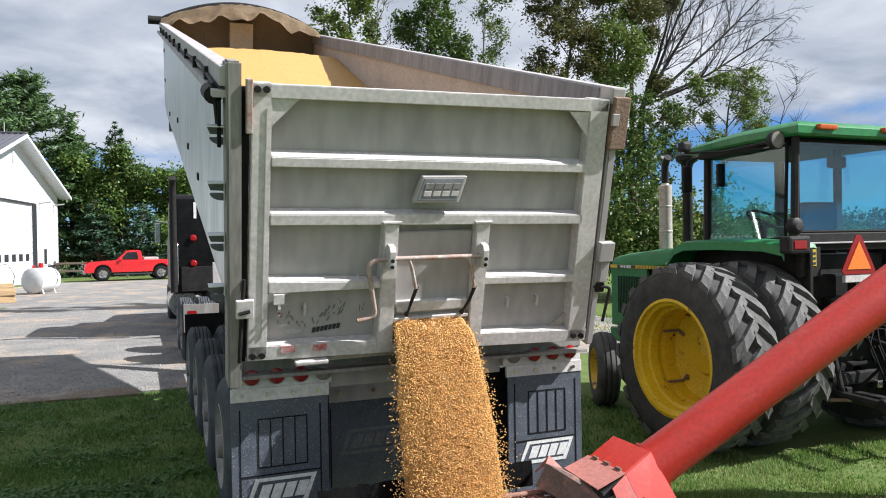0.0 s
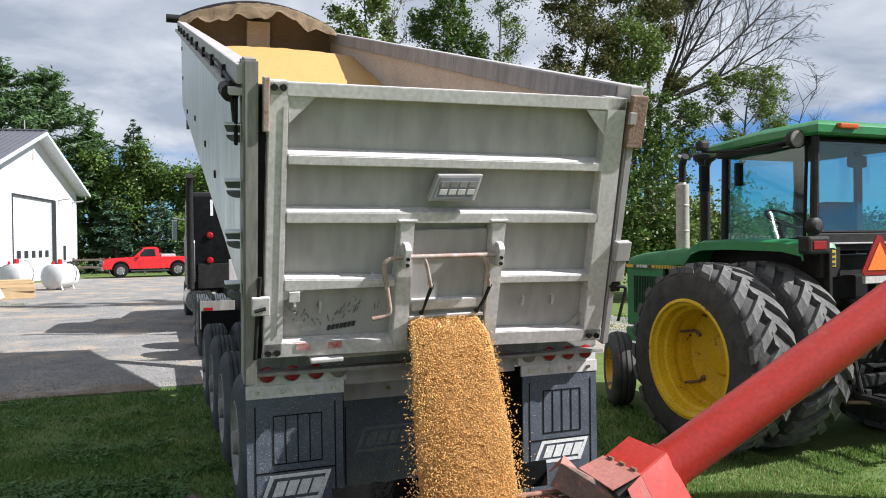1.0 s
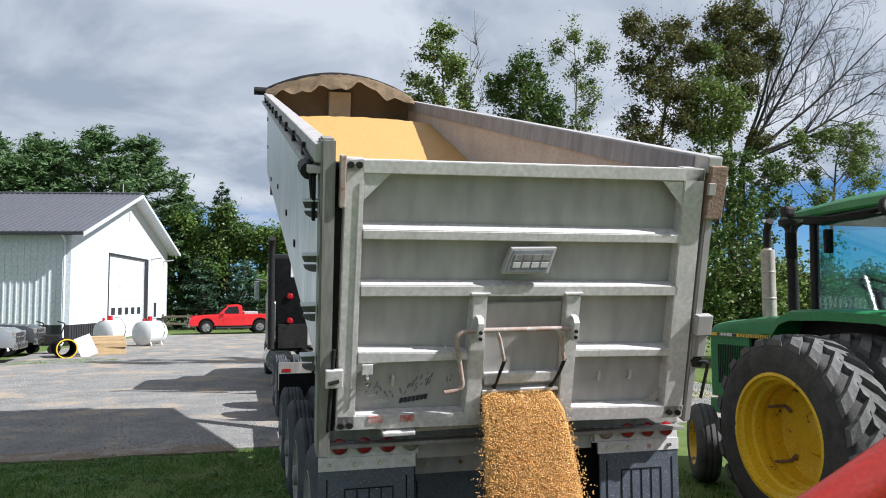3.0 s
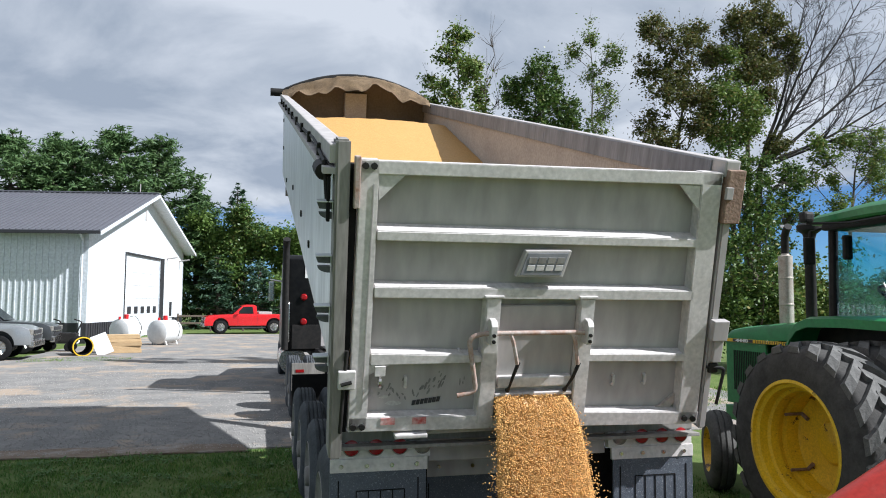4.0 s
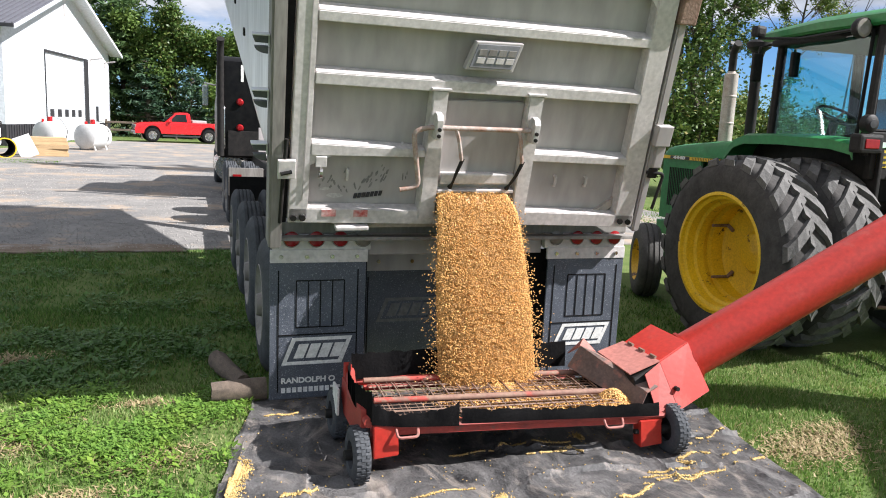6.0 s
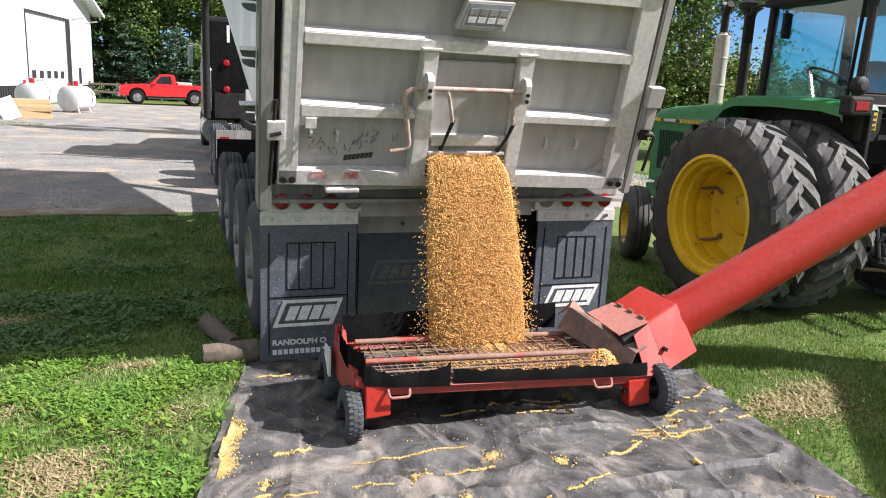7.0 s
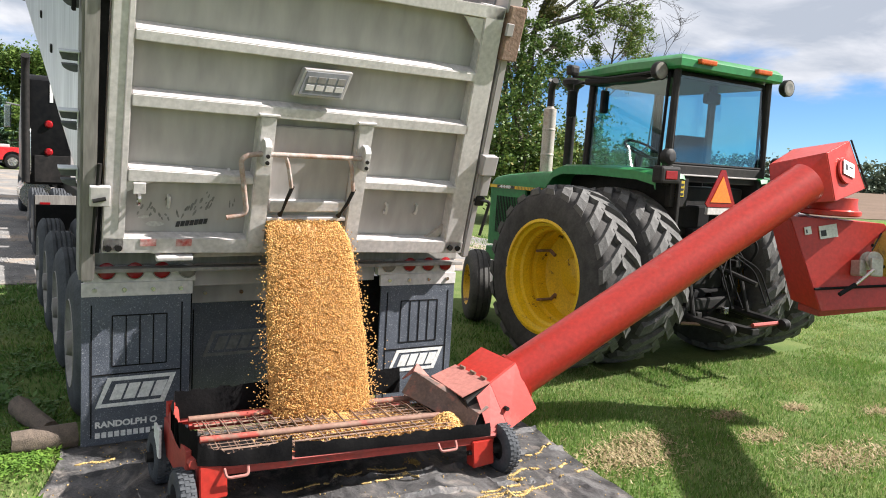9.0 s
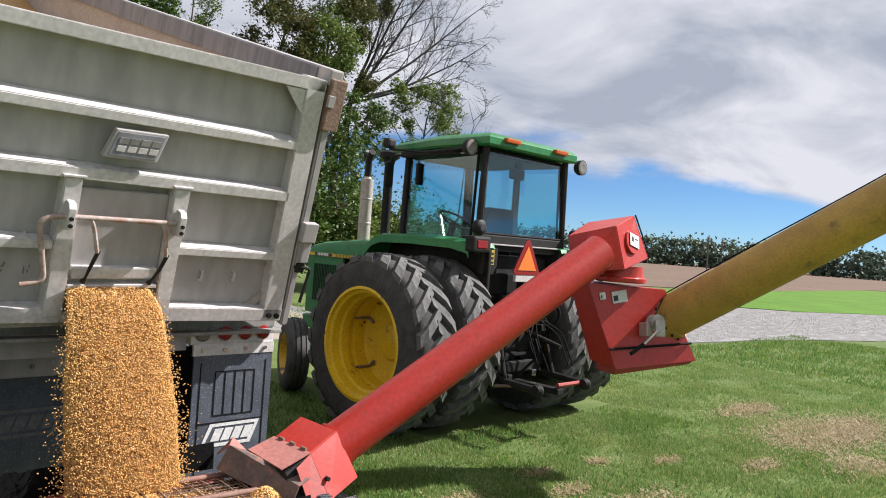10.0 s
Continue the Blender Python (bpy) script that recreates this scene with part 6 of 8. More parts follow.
SPILL = material("dusty_spilled_grain", (0.60, 0.43, 0.17), (0.50, 0.34, 0.12), rough=0.7, scale=12, bump=0.0, grain=90)
island_tint(SPILL, 0.75, 1.15)
spill, sr = [], random.Random(15)
for k in range(58):
    u, v = sr.uniform(0.03, 0.97), sr.choice((0.07, 0.26, 0.33, 0.36, 0.39, 0.42, 0.45, 0.5, 0.56, 0.62, 0.72, 0.84)) + sr.uniform(-0.03, 0.03)
    if sr.random() < 0.62:
        du, dv, n, wd = sr.choice((0.06, 0.10, 0.16)) * sr.uniform(0.7, 1.3), sr.uniform(-0.030, 0.004), sr.randint(260, 640), sr.uniform(0.0012, 0.0026)
    else:
        du, dv, n, wd = sr.uniform(-0.02, 0.03), sr.uniform(-0.012, 0.012), sr.randint(180, 420), sr.uniform(0.004, 0.0075)
    ph = sr.uniform(0, 6)
    for i in range(n):
        q = sr.random()
        taper = (0.35 + 0.9 * abs(noise.noise(Vector((q * 5 + ph, k, 0))))) * sr.choice((0.5, 1.0, 1.0, 2.4))
        if noise.noise(Vector((q * 7, k * 3.1, ph))) < -0.25:
            continue
        uu = u + du * q + sr.gauss(0, wd * taper)
        vv = v + dv * q + 0.004 * math.sin(q * 6 + ph) + sr.gauss(0, wd * 0.8 * taper)
        if 0.005 < uu < 0.995 and 0 < vv < 1:
            x, y = mat_point(uu, vv)
            spill.append((x, y, mat_z(uu, vv) + 0.003))
for k in range(3):
    u, v = sr.uniform(-0.002, 0.02), 0.26 + k * 0.045
    for i in range(900):
        uu, vv = u + abs(sr.gauss(0, 0.010)), v + sr.gauss(0, 0.012)
        if uu > 0.003:
            x, y = mat_point(uu, vv)
            spill.append((x, y, mat_z(uu, vv) + 0.003))
for i in range(1100):
    uu, vv = sr.random(), sr.random() ** 1.3
    x, y = mat_point(uu, vv)
    spill.append((x, y, mat_z(uu, vv) + 0.003))
tagged(kernels("spilled_grain", spill, 0.0056, 7, "", shape=(TET_V, TET_F), mat=SPILL), "streaks of golden grain spilled on the black sheet", "grain", kind="stuff")

# short logs chocking the wheels
def log_piece(pts, r, seed):
    bm = bmesh.new()
    rr = random.Random(seed)
    pipe(bm, pts, [r * rr.uniform(0.9, 1.1) for _ in pts], 12)
    for v in bm.verts:
        v.co += Vector((rr.uniform(-1, 1), rr.uniform(-1, 1), rr.uniform(-1, 1))) * 0.006
    return bm


tagged(part("log", log_piece([(-1.66, 0.36, 0.075), (-1.5, 0.36, 0.075), (-1.31, 0.37, 0.075)], 0.075, 1), LOG, None, "", None, True), "weathered grey log block on the grass by the wheel", "log", "wheel chocks")
tagged(part("log", log_piece([(-1.60, 1.06, 0.075), (-1.56, 0.86, 0.08), (-1.47, 0.62, 0.065), (-1.44, 0.55, 0.06)], 0.065, 2), LOG, None, "", None, True), "crooked brown log on the grass by the wheel", "log", "wheel chocks")
# ---- grass ----
def leaf_material(name, a, b, c=None, translucent=0.35, rough=0.55, patch=0.0, worn=(1.25, 1.0, 0.75)):
    """Leaves and blades: tone by loose piece, some light passing through."""
    m = bpy.data.materials.new(name)
    m.use_nodes = True
    nt = m.node_tree
    N, L = nt.nodes.new, nt.links.new
    p, out = nt.nodes["Principled BSDF"], nt.nodes["Material Output"]
    g, ramp = N("ShaderNodeNewGeometry"), N("ShaderNodeValToRGB")
    e = ramp.color_ramp.elements
    e[0].color, e[1].color = (*a, 1), (*b, 1)
    e[1].position = 0.85 if c else 1.0
    if c:
        x = ramp.color_ramp.elements.new(0.95)
        x.color = (*c, 1)
    L(g.outputs["Random Per Island"], ramp.inputs[0])
    tone = ramp.outputs[0]
    if patch:
        # broad patches of duller, browner growth
        tc, n, mr, mx2 = N("ShaderNodeTexCoord"), N("ShaderNodeTexNoise"), N("ShaderNodeMapRange"), N("ShaderNodeMix")
        n.inputs["Scale"].default_value, n.inputs["Detail"].default_value, n.inputs["Roughness"].default_value = patch, 7, 0.65
        L(tc.outputs["Object"], n.inputs["Vector"])
        mr.inputs["From Min"].default_value, mr.inputs["From Max"].default_value = 0.40, 0.64
        L(n.outputs["Fac"], mr.inputs["Value"])
        mx2.data_type, mx2.blend_type = "RGBA", "MULTIPLY"
        mx2.inputs["B"].default_value = (*worn, 1)
        L(mr.outputs[0], mx2.inputs["Factor"]); L(tone, mx2.inputs["A"])
        tone = mx2.outputs["Result"]
    L(tone, p.inputs["Base Color"])
    p.inputs["Roughness"].default_value = rough
    p.inputs["Specular IOR Level"].default_value = 0.25
    tr, mx = N("ShaderNodeBsdfTranslucent"), N("ShaderNodeMixShader")
    L(tone, tr.inputs[0])
    mx.inputs[0].default_value = translucent
    L(p.outputs[0], mx.inputs[1]); L(tr.outputs[0], mx.inputs[2])
    L(mx.outputs[0], out.inputs[0])
    return m


BLADE = leaf_material("grass_blades", (0.070, 0.150, 0.028), (0.160, 0.275, 0.062), (0.32, 0.30, 0.15), 0.35, patch=0.9, worn=(1.20, 1.10, 1.0))
CLOVER = leaf_material("clover_leaves", (0.095, 0.205, 0.030), (0.185, 0.320, 0.060), None, 0.35, patch=2.5, worn=(1.15, 1.0, 0.8))
PALE = leaf_material("pale_grass_blades", (0.165, 0.255, 0.080), (0.30, 0.40, 0.155), (0.44, 0.41, 0.23), 0.35, patch=1.4, worn=(1.2, 1.06, 0.95))
# darker copies of blades and clover: the trailer's shade is in their colour
BLADE_SHADED = leaf_material("blades_darkened_for_shade", (0.045, 0.122, 0.026), (0.118, 0.235, 0.055), (0.20, 0.24, 0.10), 0.3, patch=0.8, worn=(1.45, 1.15, 1.05))
WEED_SHADED = leaf_material("weed_leaves_darkened_for_shade", (0.065, 0.145, 0.034), (0.135, 0.235, 0.065), None, 0.3, patch=1.2, worn=(0.7, 0.75, 0.7))
DRY = [(-2.0, -0.43, 0.26, 0.18), (-2.72, -0.05, 0.22, 0.2), (-2.3, -1.13, 0.3, 0.2), (1.84, -1.16, 0.38, 0.22), (2.2, -1.0, 0.25, 0.18), (3.32, -1.80, 0.5, 0.2), (3.15, -1.28, 0.25, 0.12), (7.4, -1.75, 1.1, 0.6), (8.0, -0.7, 0.7, 0.25), (3.3, -0.85, 0.2, 0.1), (8.3, -1.9, 1.0, 0.35), (4.05, -0.95, 0.14, 0.10), (4.7, -1.3, 0.22, 0.10), (5.4, -1.9, 0.35, 0.14), (6.3, -2.5, 0.5, 0.3), (-2.4, -0.86, 0.25, 0.15), (-2.08, 0.42, 0.2, 0.07), (-3.05, 1.55, 0.25, 0.12)]


def on_sheet(x, y):
    v = (0.22 - y) / 3.95
    if v < -0.03 or v > 1:
        return False
    a, b = FARL.lerp(NEARL, max(v, 0)), FARR.lerp(NEARR, max(v, 0))
    return a.x - 0.02 < x < b.x + 0.02


def blades(name, boxes, height, width, seed, mat, label, pale=0):
    r = np.random.default_rng(seed)
    P = []
    for x0, x1, y0, y1, dens in boxes:
        n = int((x1 - x0) * (y1 - y0) * dens)
        P.append(np.c_[r.uniform(x0, x1, n), r.uniform(y0, y1, n)])
    P = np.concatenate(P)
    keep = np.array([not on_sheet(x, y) for x, y in P])
    for cx, cy, rx, ry in DRY:
        d = ((P[:, 0] - cx) / rx) ** 2 + ((P[:, 1] - cy) / ry) ** 2
        keep &= ~((d < 1) & (r.random(len(P)) < 0.55))
    # uneven growth
    tuft = np.array([noise.noise(Vector((x * 1.6, y * 1.6, 0))) + 0.5 * noise.noise(Vector((x * 5, y * 5, 3))) for x, y in P])
    keep &= r.random(len(P)) < np.clip(0.62 + tuft * 0.7, 0.2, 1)
    if pale:
        spot = np.array([noise.noise(Vector((x * 0.9, y * 0.9, 6))) + 0.6 * noise.noise(Vector((x * 3.1, y * 3.1, 2))) for x, y in P])
        keep &= (spot * pale > r.normal(0.08, 0.2, len(P)))
    P, tuft = P[keep], tuft[keep]
    n = len(P)
    a = r.uniform(0, 2 * math.pi, n)
    h = height * r.uniform(0.45, 1.15, n) * (1 + 0.4 * tuft)
    lean = r.uniform(0.1, 0.75, n) * h
    la = r.uniform(0, 2 * math.pi, n)
    w = width * r.uniform(0.7, 1.3, n)
    dx, dy = np.cos(a) * w / 2, np.sin(a) * w / 2
    z0 = np.zeros(n)
    V = np.stack([np.c_[P[:, 0] - dx, P[:, 1] - dy, z0], np.c_[P[:, 0] + dx, P[:, 1] + dy, z0],
                  np.c_[P[:, 0] + np.cos(la) * lean, P[:, 1] + np.sin(la) * lean, h]], 1)
    F = np.arange(3 * n).reshape(n, 3)
    return tagged(soup(name, V.reshape(-1, 3), F, mat), label, "grass", kind="stuff")


blades("grass", [(-5.0, -1.3, -1.9, 0.8, 7000), (1.1, 3.2, -3.0, 1.2, 7500), (3.2, 6.5, -3.2, 0.4, 5200), (6.5, 12, -4.5, 3.2, 2300)],
       0.038, 0.0090, 31, BLADE, "short green lawn grass with pale blades")
blades("pale_grass", [(-5.0, -1.3, -1.9, 0.8, 9500), (1.1, 3.2, -3.0, 1.2, 11000), (3.2, 6.5, -3.2, 0.4, 9000), (6.5, 12, -4.5, 3.2, 4600)], 0.036, 0.0100, 37, PALE, "paler dry-tipped lawn grass", 1)
blades("shaded_grass", [(-6.8, -1.2, 0.8, 3.2, 3600), (-6.8, -1.2, 3.2, 6.25, 2200), (1.4, 3.4, 1.2, 6.2, 1600)], 0.042, 0.012, 33, BLADE_SHADED, "lawn grass beside the trailer, shade in its deep green")
blades("far_grass", [(-7.5, 1.1, -7.5, -1.9, 420), (1.1, 12, -8, -3.1, 260), (12, 20, -8, 3, 700), (6.5, 13.5, 3.2, 12, 300), (-9.5, -6, 23, 25, 300)], 0.07, 0.02, 32, BLADE, "lawn grass farther off")


def clover(name, seed, n, boxes, mat, label, size=1.0):
    r = random.Random(seed)
    V, F = [], []
    while len(V) < n * 4:
        x0, x1, y0, y1 = boxes[r.randrange(len(boxes))]
        cx, cy = r.uniform(x0, x1), r.uniform(y0, y1)
        if on_sheet(cx, cy) or noise.noise(Vector((cx * 1.8, cy * 1.8, 9))) < r.uniform(-0.2, 0.25):
            continue
        big = r.choice((0.6, 0.8, 1.0, 1.5)) * size
        for k in range(r.randint(5, 14)):
            a, d = r.uniform(0, 6.28), abs(r.gauss(0, 0.045)) * big
            x, y, z, sx = cx + math.cos(a) * d, cy + math.sin(a) * d, r.uniform(0.015, 0.05), r.uniform(0.007, 0.018) * big
            tilt, wide = r.uniform(-0.2, 0.9), r.uniform(0.3, 0.7)
            a += r.gauss(0, 0.5)
            ca, sa = math.cos(a), math.sin(a)
            i = len(V)
            for p, q in ((-1, 0), (0.1, -wide), (1, 0), (0.1, wide)):
                V.append((x + (p * ca - q * sa) * sx, y + (p * sa + q * ca) * sx, z + p * tilt * sx))
            F.append((i, i + 1, i + 2, i + 3))
    return tagged(soup(name, V, F, mat), label, "grass", kind="stuff")


clover("clover", 3, 26000, [(-3.8, -1.4, -1.6, 0.75), (-3.8, -1.4, -1.6, 0.5), (-3.8, -1.4, -0.6, 0.75)], CLOVER, "bright broad-leaved clover in the lawn")
clover("lawn_weeds", 4, 15000, [(-5.2, -1.3, 0.7, 3.2), (-4.5, -1.3, 0.7, 2.2), (-6.5, -1.3, 3.0, 6.0)], WEED_SHADED, "broad-leaved weeds darkened for the shade by the trailer", size=1.5)
STRAWS = leaf_material("dry_straw_blades", (0.27, 0.21, 0.11), (0.44, 0.355, 0.20), (0.20, 0.14, 0.075), 0.25)


def straw(seed):
    """Flattened dry blades lying in the bare patches."""
    r = np.random.default_rng(seed)
    P = []
    for cx, cy, rx, ry in DRY:
        n = int(rx * ry * 15000)
        P.append(np.c_[cx + r.normal(0, rx * 0.55, n), cy + r.normal(0, ry * 0.55, n)])
    P = np.concatenate(P)
    P = P[[not on_sheet(x, y) for x, y in P]]
    n = len(P)
    a, ln, w = r.uniform(0, 6.283, n), r.uniform(0.02, 0.06, n), r.uniform(0.004, 0.009, n)
    z = r.uniform(0.008, 0.035, n)
    c, q = np.cos(a), np.sin(a)
    V = np.stack([np.c_[P[:, 0] - q * w, P[:, 1] + c * w, z * 0.4], np.c_[P[:, 0] + q * w, P[:, 1] - c * w, z * 0.4], np.c_[P[:, 0] + c * ln, P[:, 1] + q * ln, z]], 1)
    return tagged(soup("dry_grass", V.reshape(-1, 3), np.arange(3 * n).reshape(n, 3), STRAWS), "dry tan thatch in bare patches of lawn", "grass", kind="stuff")


straw(5)
# ---- loose stones on the gravel ----
STONE = material("loose_gravel_stones", (0.40, 0.38, 0.355), (0.32, 0.305, 0.285), rough=0.95, scale=3, bump=0.2)
island_tint(STONE, 0.85, 1.12)
gr = np.random.default_rng(12)
P = np.c_[gr.uniform(-8, 3, 11000), 6.35 + 16 * gr.uniform(0, 1, 11000) ** 1.5, np.full(11000, 0.026)]
LP = []
while len(LP) < 6000:
    x, y = gr.uniform(13.8, 40), gr.uniform(-6, 11)
    f = (x - 13.8) / 26
    if 3.4 - 9 * f * f < y < 12.6 - 7.5 * f:
        LP.append((x, y, 0.026))
tagged(kernels("lane_stones", LP, 0.014, 10, "", shape=(TET_V, TET_F), mat=STONE), "loose grey stones on the gravel lane", "gravel", kind="stuff")
tagged(kernels("gravel_stones", P, 0.012, 9, "", shape=(TET_V, TET_F), mat=STONE), "loose grey stones on the gravel yard", "gravel", kind="stuff")
# ---- trees ----
BARK_DEAD = material("dead_dark_bark", (0.042, 0.036, 0.033), (0.024, 0.021, 0.020), rough=0.95, scale=4, bump=0.4)
LEAF_DARK = leaf_material("dark_tree_leaves", (0.035, 0.075, 0.016), (0.105, 0.165, 0.036), (0.15, 0.155, 0.045), 0.25, 0.42)
LEAF_LIGHT = leaf_material("light_tree_leaves", (0.065, 0.115, 0.024), (0.165, 0.225, 0.050), (0.23, 0.20, 0.06), 0.3)
LEAF_BROWN = leaf_material("browning_leaves", (0.055, 0.072, 0.019), (0.135, 0.135, 0.040), (0.18, 0.115, 0.045), 0.25)
NEEDLES = leaf_material("pine_needles", (0.048, 0.098, 0.034), (0.108, 0.172, 0.058), None, 0.2)
# distance haze is put into these paler, greyer leaves
LEAF_HAZED = leaf_material("leaves_paled_for_haze", (0.095, 0.130, 0.085), (0.135, 0.170, 0.110), None, 0.1)
LEAF_GREEN = leaf_material("summer_green_leaves", (0.072, 0.135, 0.026), (0.175, 0.250, 0.058), None, 0.3)
NEEDLES_DARK = leaf_material("spruce_needles", (0.025, 0.060, 0.035), (0.065, 0.115, 0.060), None, 0.1)


def limbs(base, height, r0, seed, levels=3, spread=0.55, forks=4, lean=(0, 0), start=0.3, droop=0.0, wobble=0.12, reach=0.34):
    """Segments of trunk and limbs, and the tips at which leaves grow."""
    r = random.Random(seed)
    segs, tips = [], []

    def grow(p, d, length, rad, level):
        n = 5 if level == 0 else 4
        pts, rads = [p.copy()], [rad]
        for i in range(n):
            w = wobble * (0.3 if level == 0 else 1.0)
            d = (d + Vector((r.gauss(0, w), r.gauss(0, w), r.gauss(0, w * 0.6) - droop * (level > 0)))).normalized()
            p = p + d * length / n
            pts.append(p.copy())
            rads.append(rad * (1 - 0.82 * (i + 1) / n))
        segs.append((pts, rads, level))
        if level >= levels:
            tips.append((pts[-1], d)); tips.append((pts[2], d))
            return
        for k in range(forks + (2 if level == 0 else 0)):
            f = start + (1 - start) * (k + r.random()) / (forks + (2 if level == 0 else 0)) if level == 0 else r.uniform(0.3, 1.0)
            i = min(int(f * n), n - 1)
            q = pts[i].lerp(pts[i + 1], f * n - i)
            a = r.uniform(0, 2 * math.pi)
            side = Vector((math.cos(a), math.sin(a), 0))
            nd = (d * (1 - spread) + side * spread + Vector((0, 0, 0.25))).normalized()
            grow(q, nd, length * (r.uniform(0.75, 1.2) * reach * (1.25 - 0.6 * f) if level == 0 else r.uniform(0.42, 0.68)), rads[i] * 0.55, level + 1)
        tips.append((pts[-1], d))

    grow(Vector(base), Vector((lean[0], lean[1], 1)).normalized(), height, r0, 0)
    return segs, tips


def wood(segs, name, mat, parent, least=0.0):
    bm = bmesh.new()
    for pts, rads, level in segs:
        pipe(bm, pts, [max(x, 0.008) for x in rads], 8 if level == 0 else 5 if level == 1 else 3, caps=False)
    return part(name, bm, mat, parent, smooth=True)


def foliage(centres, radius, count, size, seed, mat, parent, flat=1.0, long=1.0, name="crown", wide=0.28):
    """Many small leaves in uneven clumps round the given centres."""
    r = np.random.default_rng(seed)
    C = np.asarray(centres, float)
    weight = r.uniform(0.15, 1.0, len(C))
    idx = r.choice(len(C), count, p=weight / weight.sum())
    g = r.normal(size=(count, 3)); g /= np.linalg.norm(g, axis=1)[:, None]
    rad = radius * r.uniform(0.5, 1.25, len(C))[idx] * np.clip(np.abs(r.normal(0, 0.62, count)), 0.03, 1.6)
    P = C[idx] + g * rad[:, None] * np.array([1, 1, flat])
    u = r.normal(size=(count, 3)); u[:, 2] *= 0.6; u /= np.linalg.norm(u, axis=1)[:, None]
    v = r.normal(size=(count, 3)); v -= (v * u).sum(1)[:, None] * u; v /= np.linalg.norm(v, axis=1)[:, None]
    s = size * r.uniform(0.6, 1.35, count)[:, None]
    V = np.stack([P - u * s * long * 0.5, P + v * s * wide, P + u * s * long * 0.5, P - v * s * wide], 1)
    F = np.arange(4 * count).reshape(count, 4)
    return soup(name, V.reshape(-1, 3), F, mat, parent)


def tree(x, y, height, seed, leaf_mat, leaves, label, r0=0.14, radius=0.8, size=0.11, forks=4, spread=0.55, lean=(0, 0), start=0.3, levels=3, bark=BARK, low=0.0, keep=1.0, group="yard trees", reach=0.34):
    t = thing("tree", pose(x, y, 0), label, "tree", group)
    segs, tips = limbs((0, 0, -0.1), height, r0, seed, levels, spread, forks, lean, start, 0.0, 0.12, reach)
    wood(segs, "trunk", bark, t)
    pts = [p for p, d in tips if p.z > low]
    random.Random(seed).shuffle(pts)
    pts = pts[: max(4, int(len(pts) * keep))]
    if leaves:
        foliage(pts, radius, leaves, size, seed, leaf_mat, t)
    return t


def clump_tree(x, y, clumps, seed, mat, label, r0, size=0.12, dens=1.0, bark=BARK, twigs=0.5, depth=1.0):
    """A tree whose limbs reach out to loose clumps of leaves; clumps are (x, z, half width, half height)."""
    t = thing("tree", pose(x, y, 0), label, "tree", "yard trees")
    r = random.Random(seed)
    bm, boughs = bmesh.new(), bmesh.new()
    top = max(c[1] for c in clumps)
    lead = max(clumps, key=lambda c: c[1])
    trunk = []
    for k in range(9):
        f = k / 8
        trunk.append(Vector(((lead[0] - x) * f ** 2 + r.gauss(0, 0.07) * f, r.gauss(0, 0.08) * f, top * f - 0.1)))
    pipe(bm, trunk, [r0 * (1 - 0.88 * k / 8) for k in range(9)], 8, caps=False)
    tips = []
    for cx, cz, rx, rz in clumps:
        c = Vector((cx - x, r.uniform(-0.8, 0.8) * depth, cz))
        zf = max(0.22 * top, min(cz - 0.6 * abs(c.x) - rz, top * 0.93))
        k = min(int(zf / top * 8), 7)
        a = trunk[k].lerp(trunk[k + 1], zf / top * 8 - k)
        mid = a.lerp(c, 0.55) + Vector((r.gauss(0, 0.12), r.gauss(0, 0.12), -0.10))
        lr = max(0.016, r0 * 0.33 * (1 - 0.6 * cz / top))
        pipe(boughs, [a, mid, c], [lr, lr * 0.7, 0.010], 5, caps=False)
        for q in range(max(6, int((14 + 34 * rx * rz) * dens))):
            d = Vector((r.gauss(0, 1), r.gauss(0, 1), r.gauss(0, 1))).normalized() * r.random() ** 0.4
            p = c + Vector((d.x * rx, d.y * rx, d.z * rz))
            tips.append(p)
            pipe(boughs, [mid.lerp(c, r.uniform(0.3, 1.0)), p], [0.010, 0.004], 3, caps=False)
            if r.random() < twigs:
                e = p + Vector((d.x, d.y, abs(d.z) + 0.3)) * r.uniform(0.25, 0.6)
                pipe(boughs, [p, e], [0.006, 0.003], 3, caps=False)
    part("trunk", bm, bark, t, smooth=True)
    part("branches", boughs, bark, t, smooth=True)
    if mat:
        foliage(tips, 0.34, int(len(tips) * 62), size * 0.86, seed, mat, t)
    return t


clump_tree(4.6, 18.2, [(4.4, 10.8, 0.40, 0.45), (4.0, 10.1, 0.45, 0.35), (5.0, 10.0, 0.40, 0.40), (3.7, 9.2, 0.45, 0.30), (4.7, 9.4, 0.55, 0.40), (5.4, 9.0, 0.30, 0.35), (4.3, 8.6, 0.6, 0.35), (3.4, 8.5, 0.4, 0.3), (5.1, 8.2, 0.4, 0.3)],
           3, LEAF_LIGHT, "slender tree with thin light green crown", 0.09, 0.13, 0.8, twigs=0.25)
clump_tree(5.4, 18.4, [(5.4, 10.6, 0.25, 0.4), (5.6, 9.8, 0.35, 0.4), (5.2, 9.1, 0.3, 0.4), (5.8, 8.7, 0.3, 0.4)], 13, None, "thin bare sapling with fine twigs", 0.045, dens=0.8, twigs=1.0)
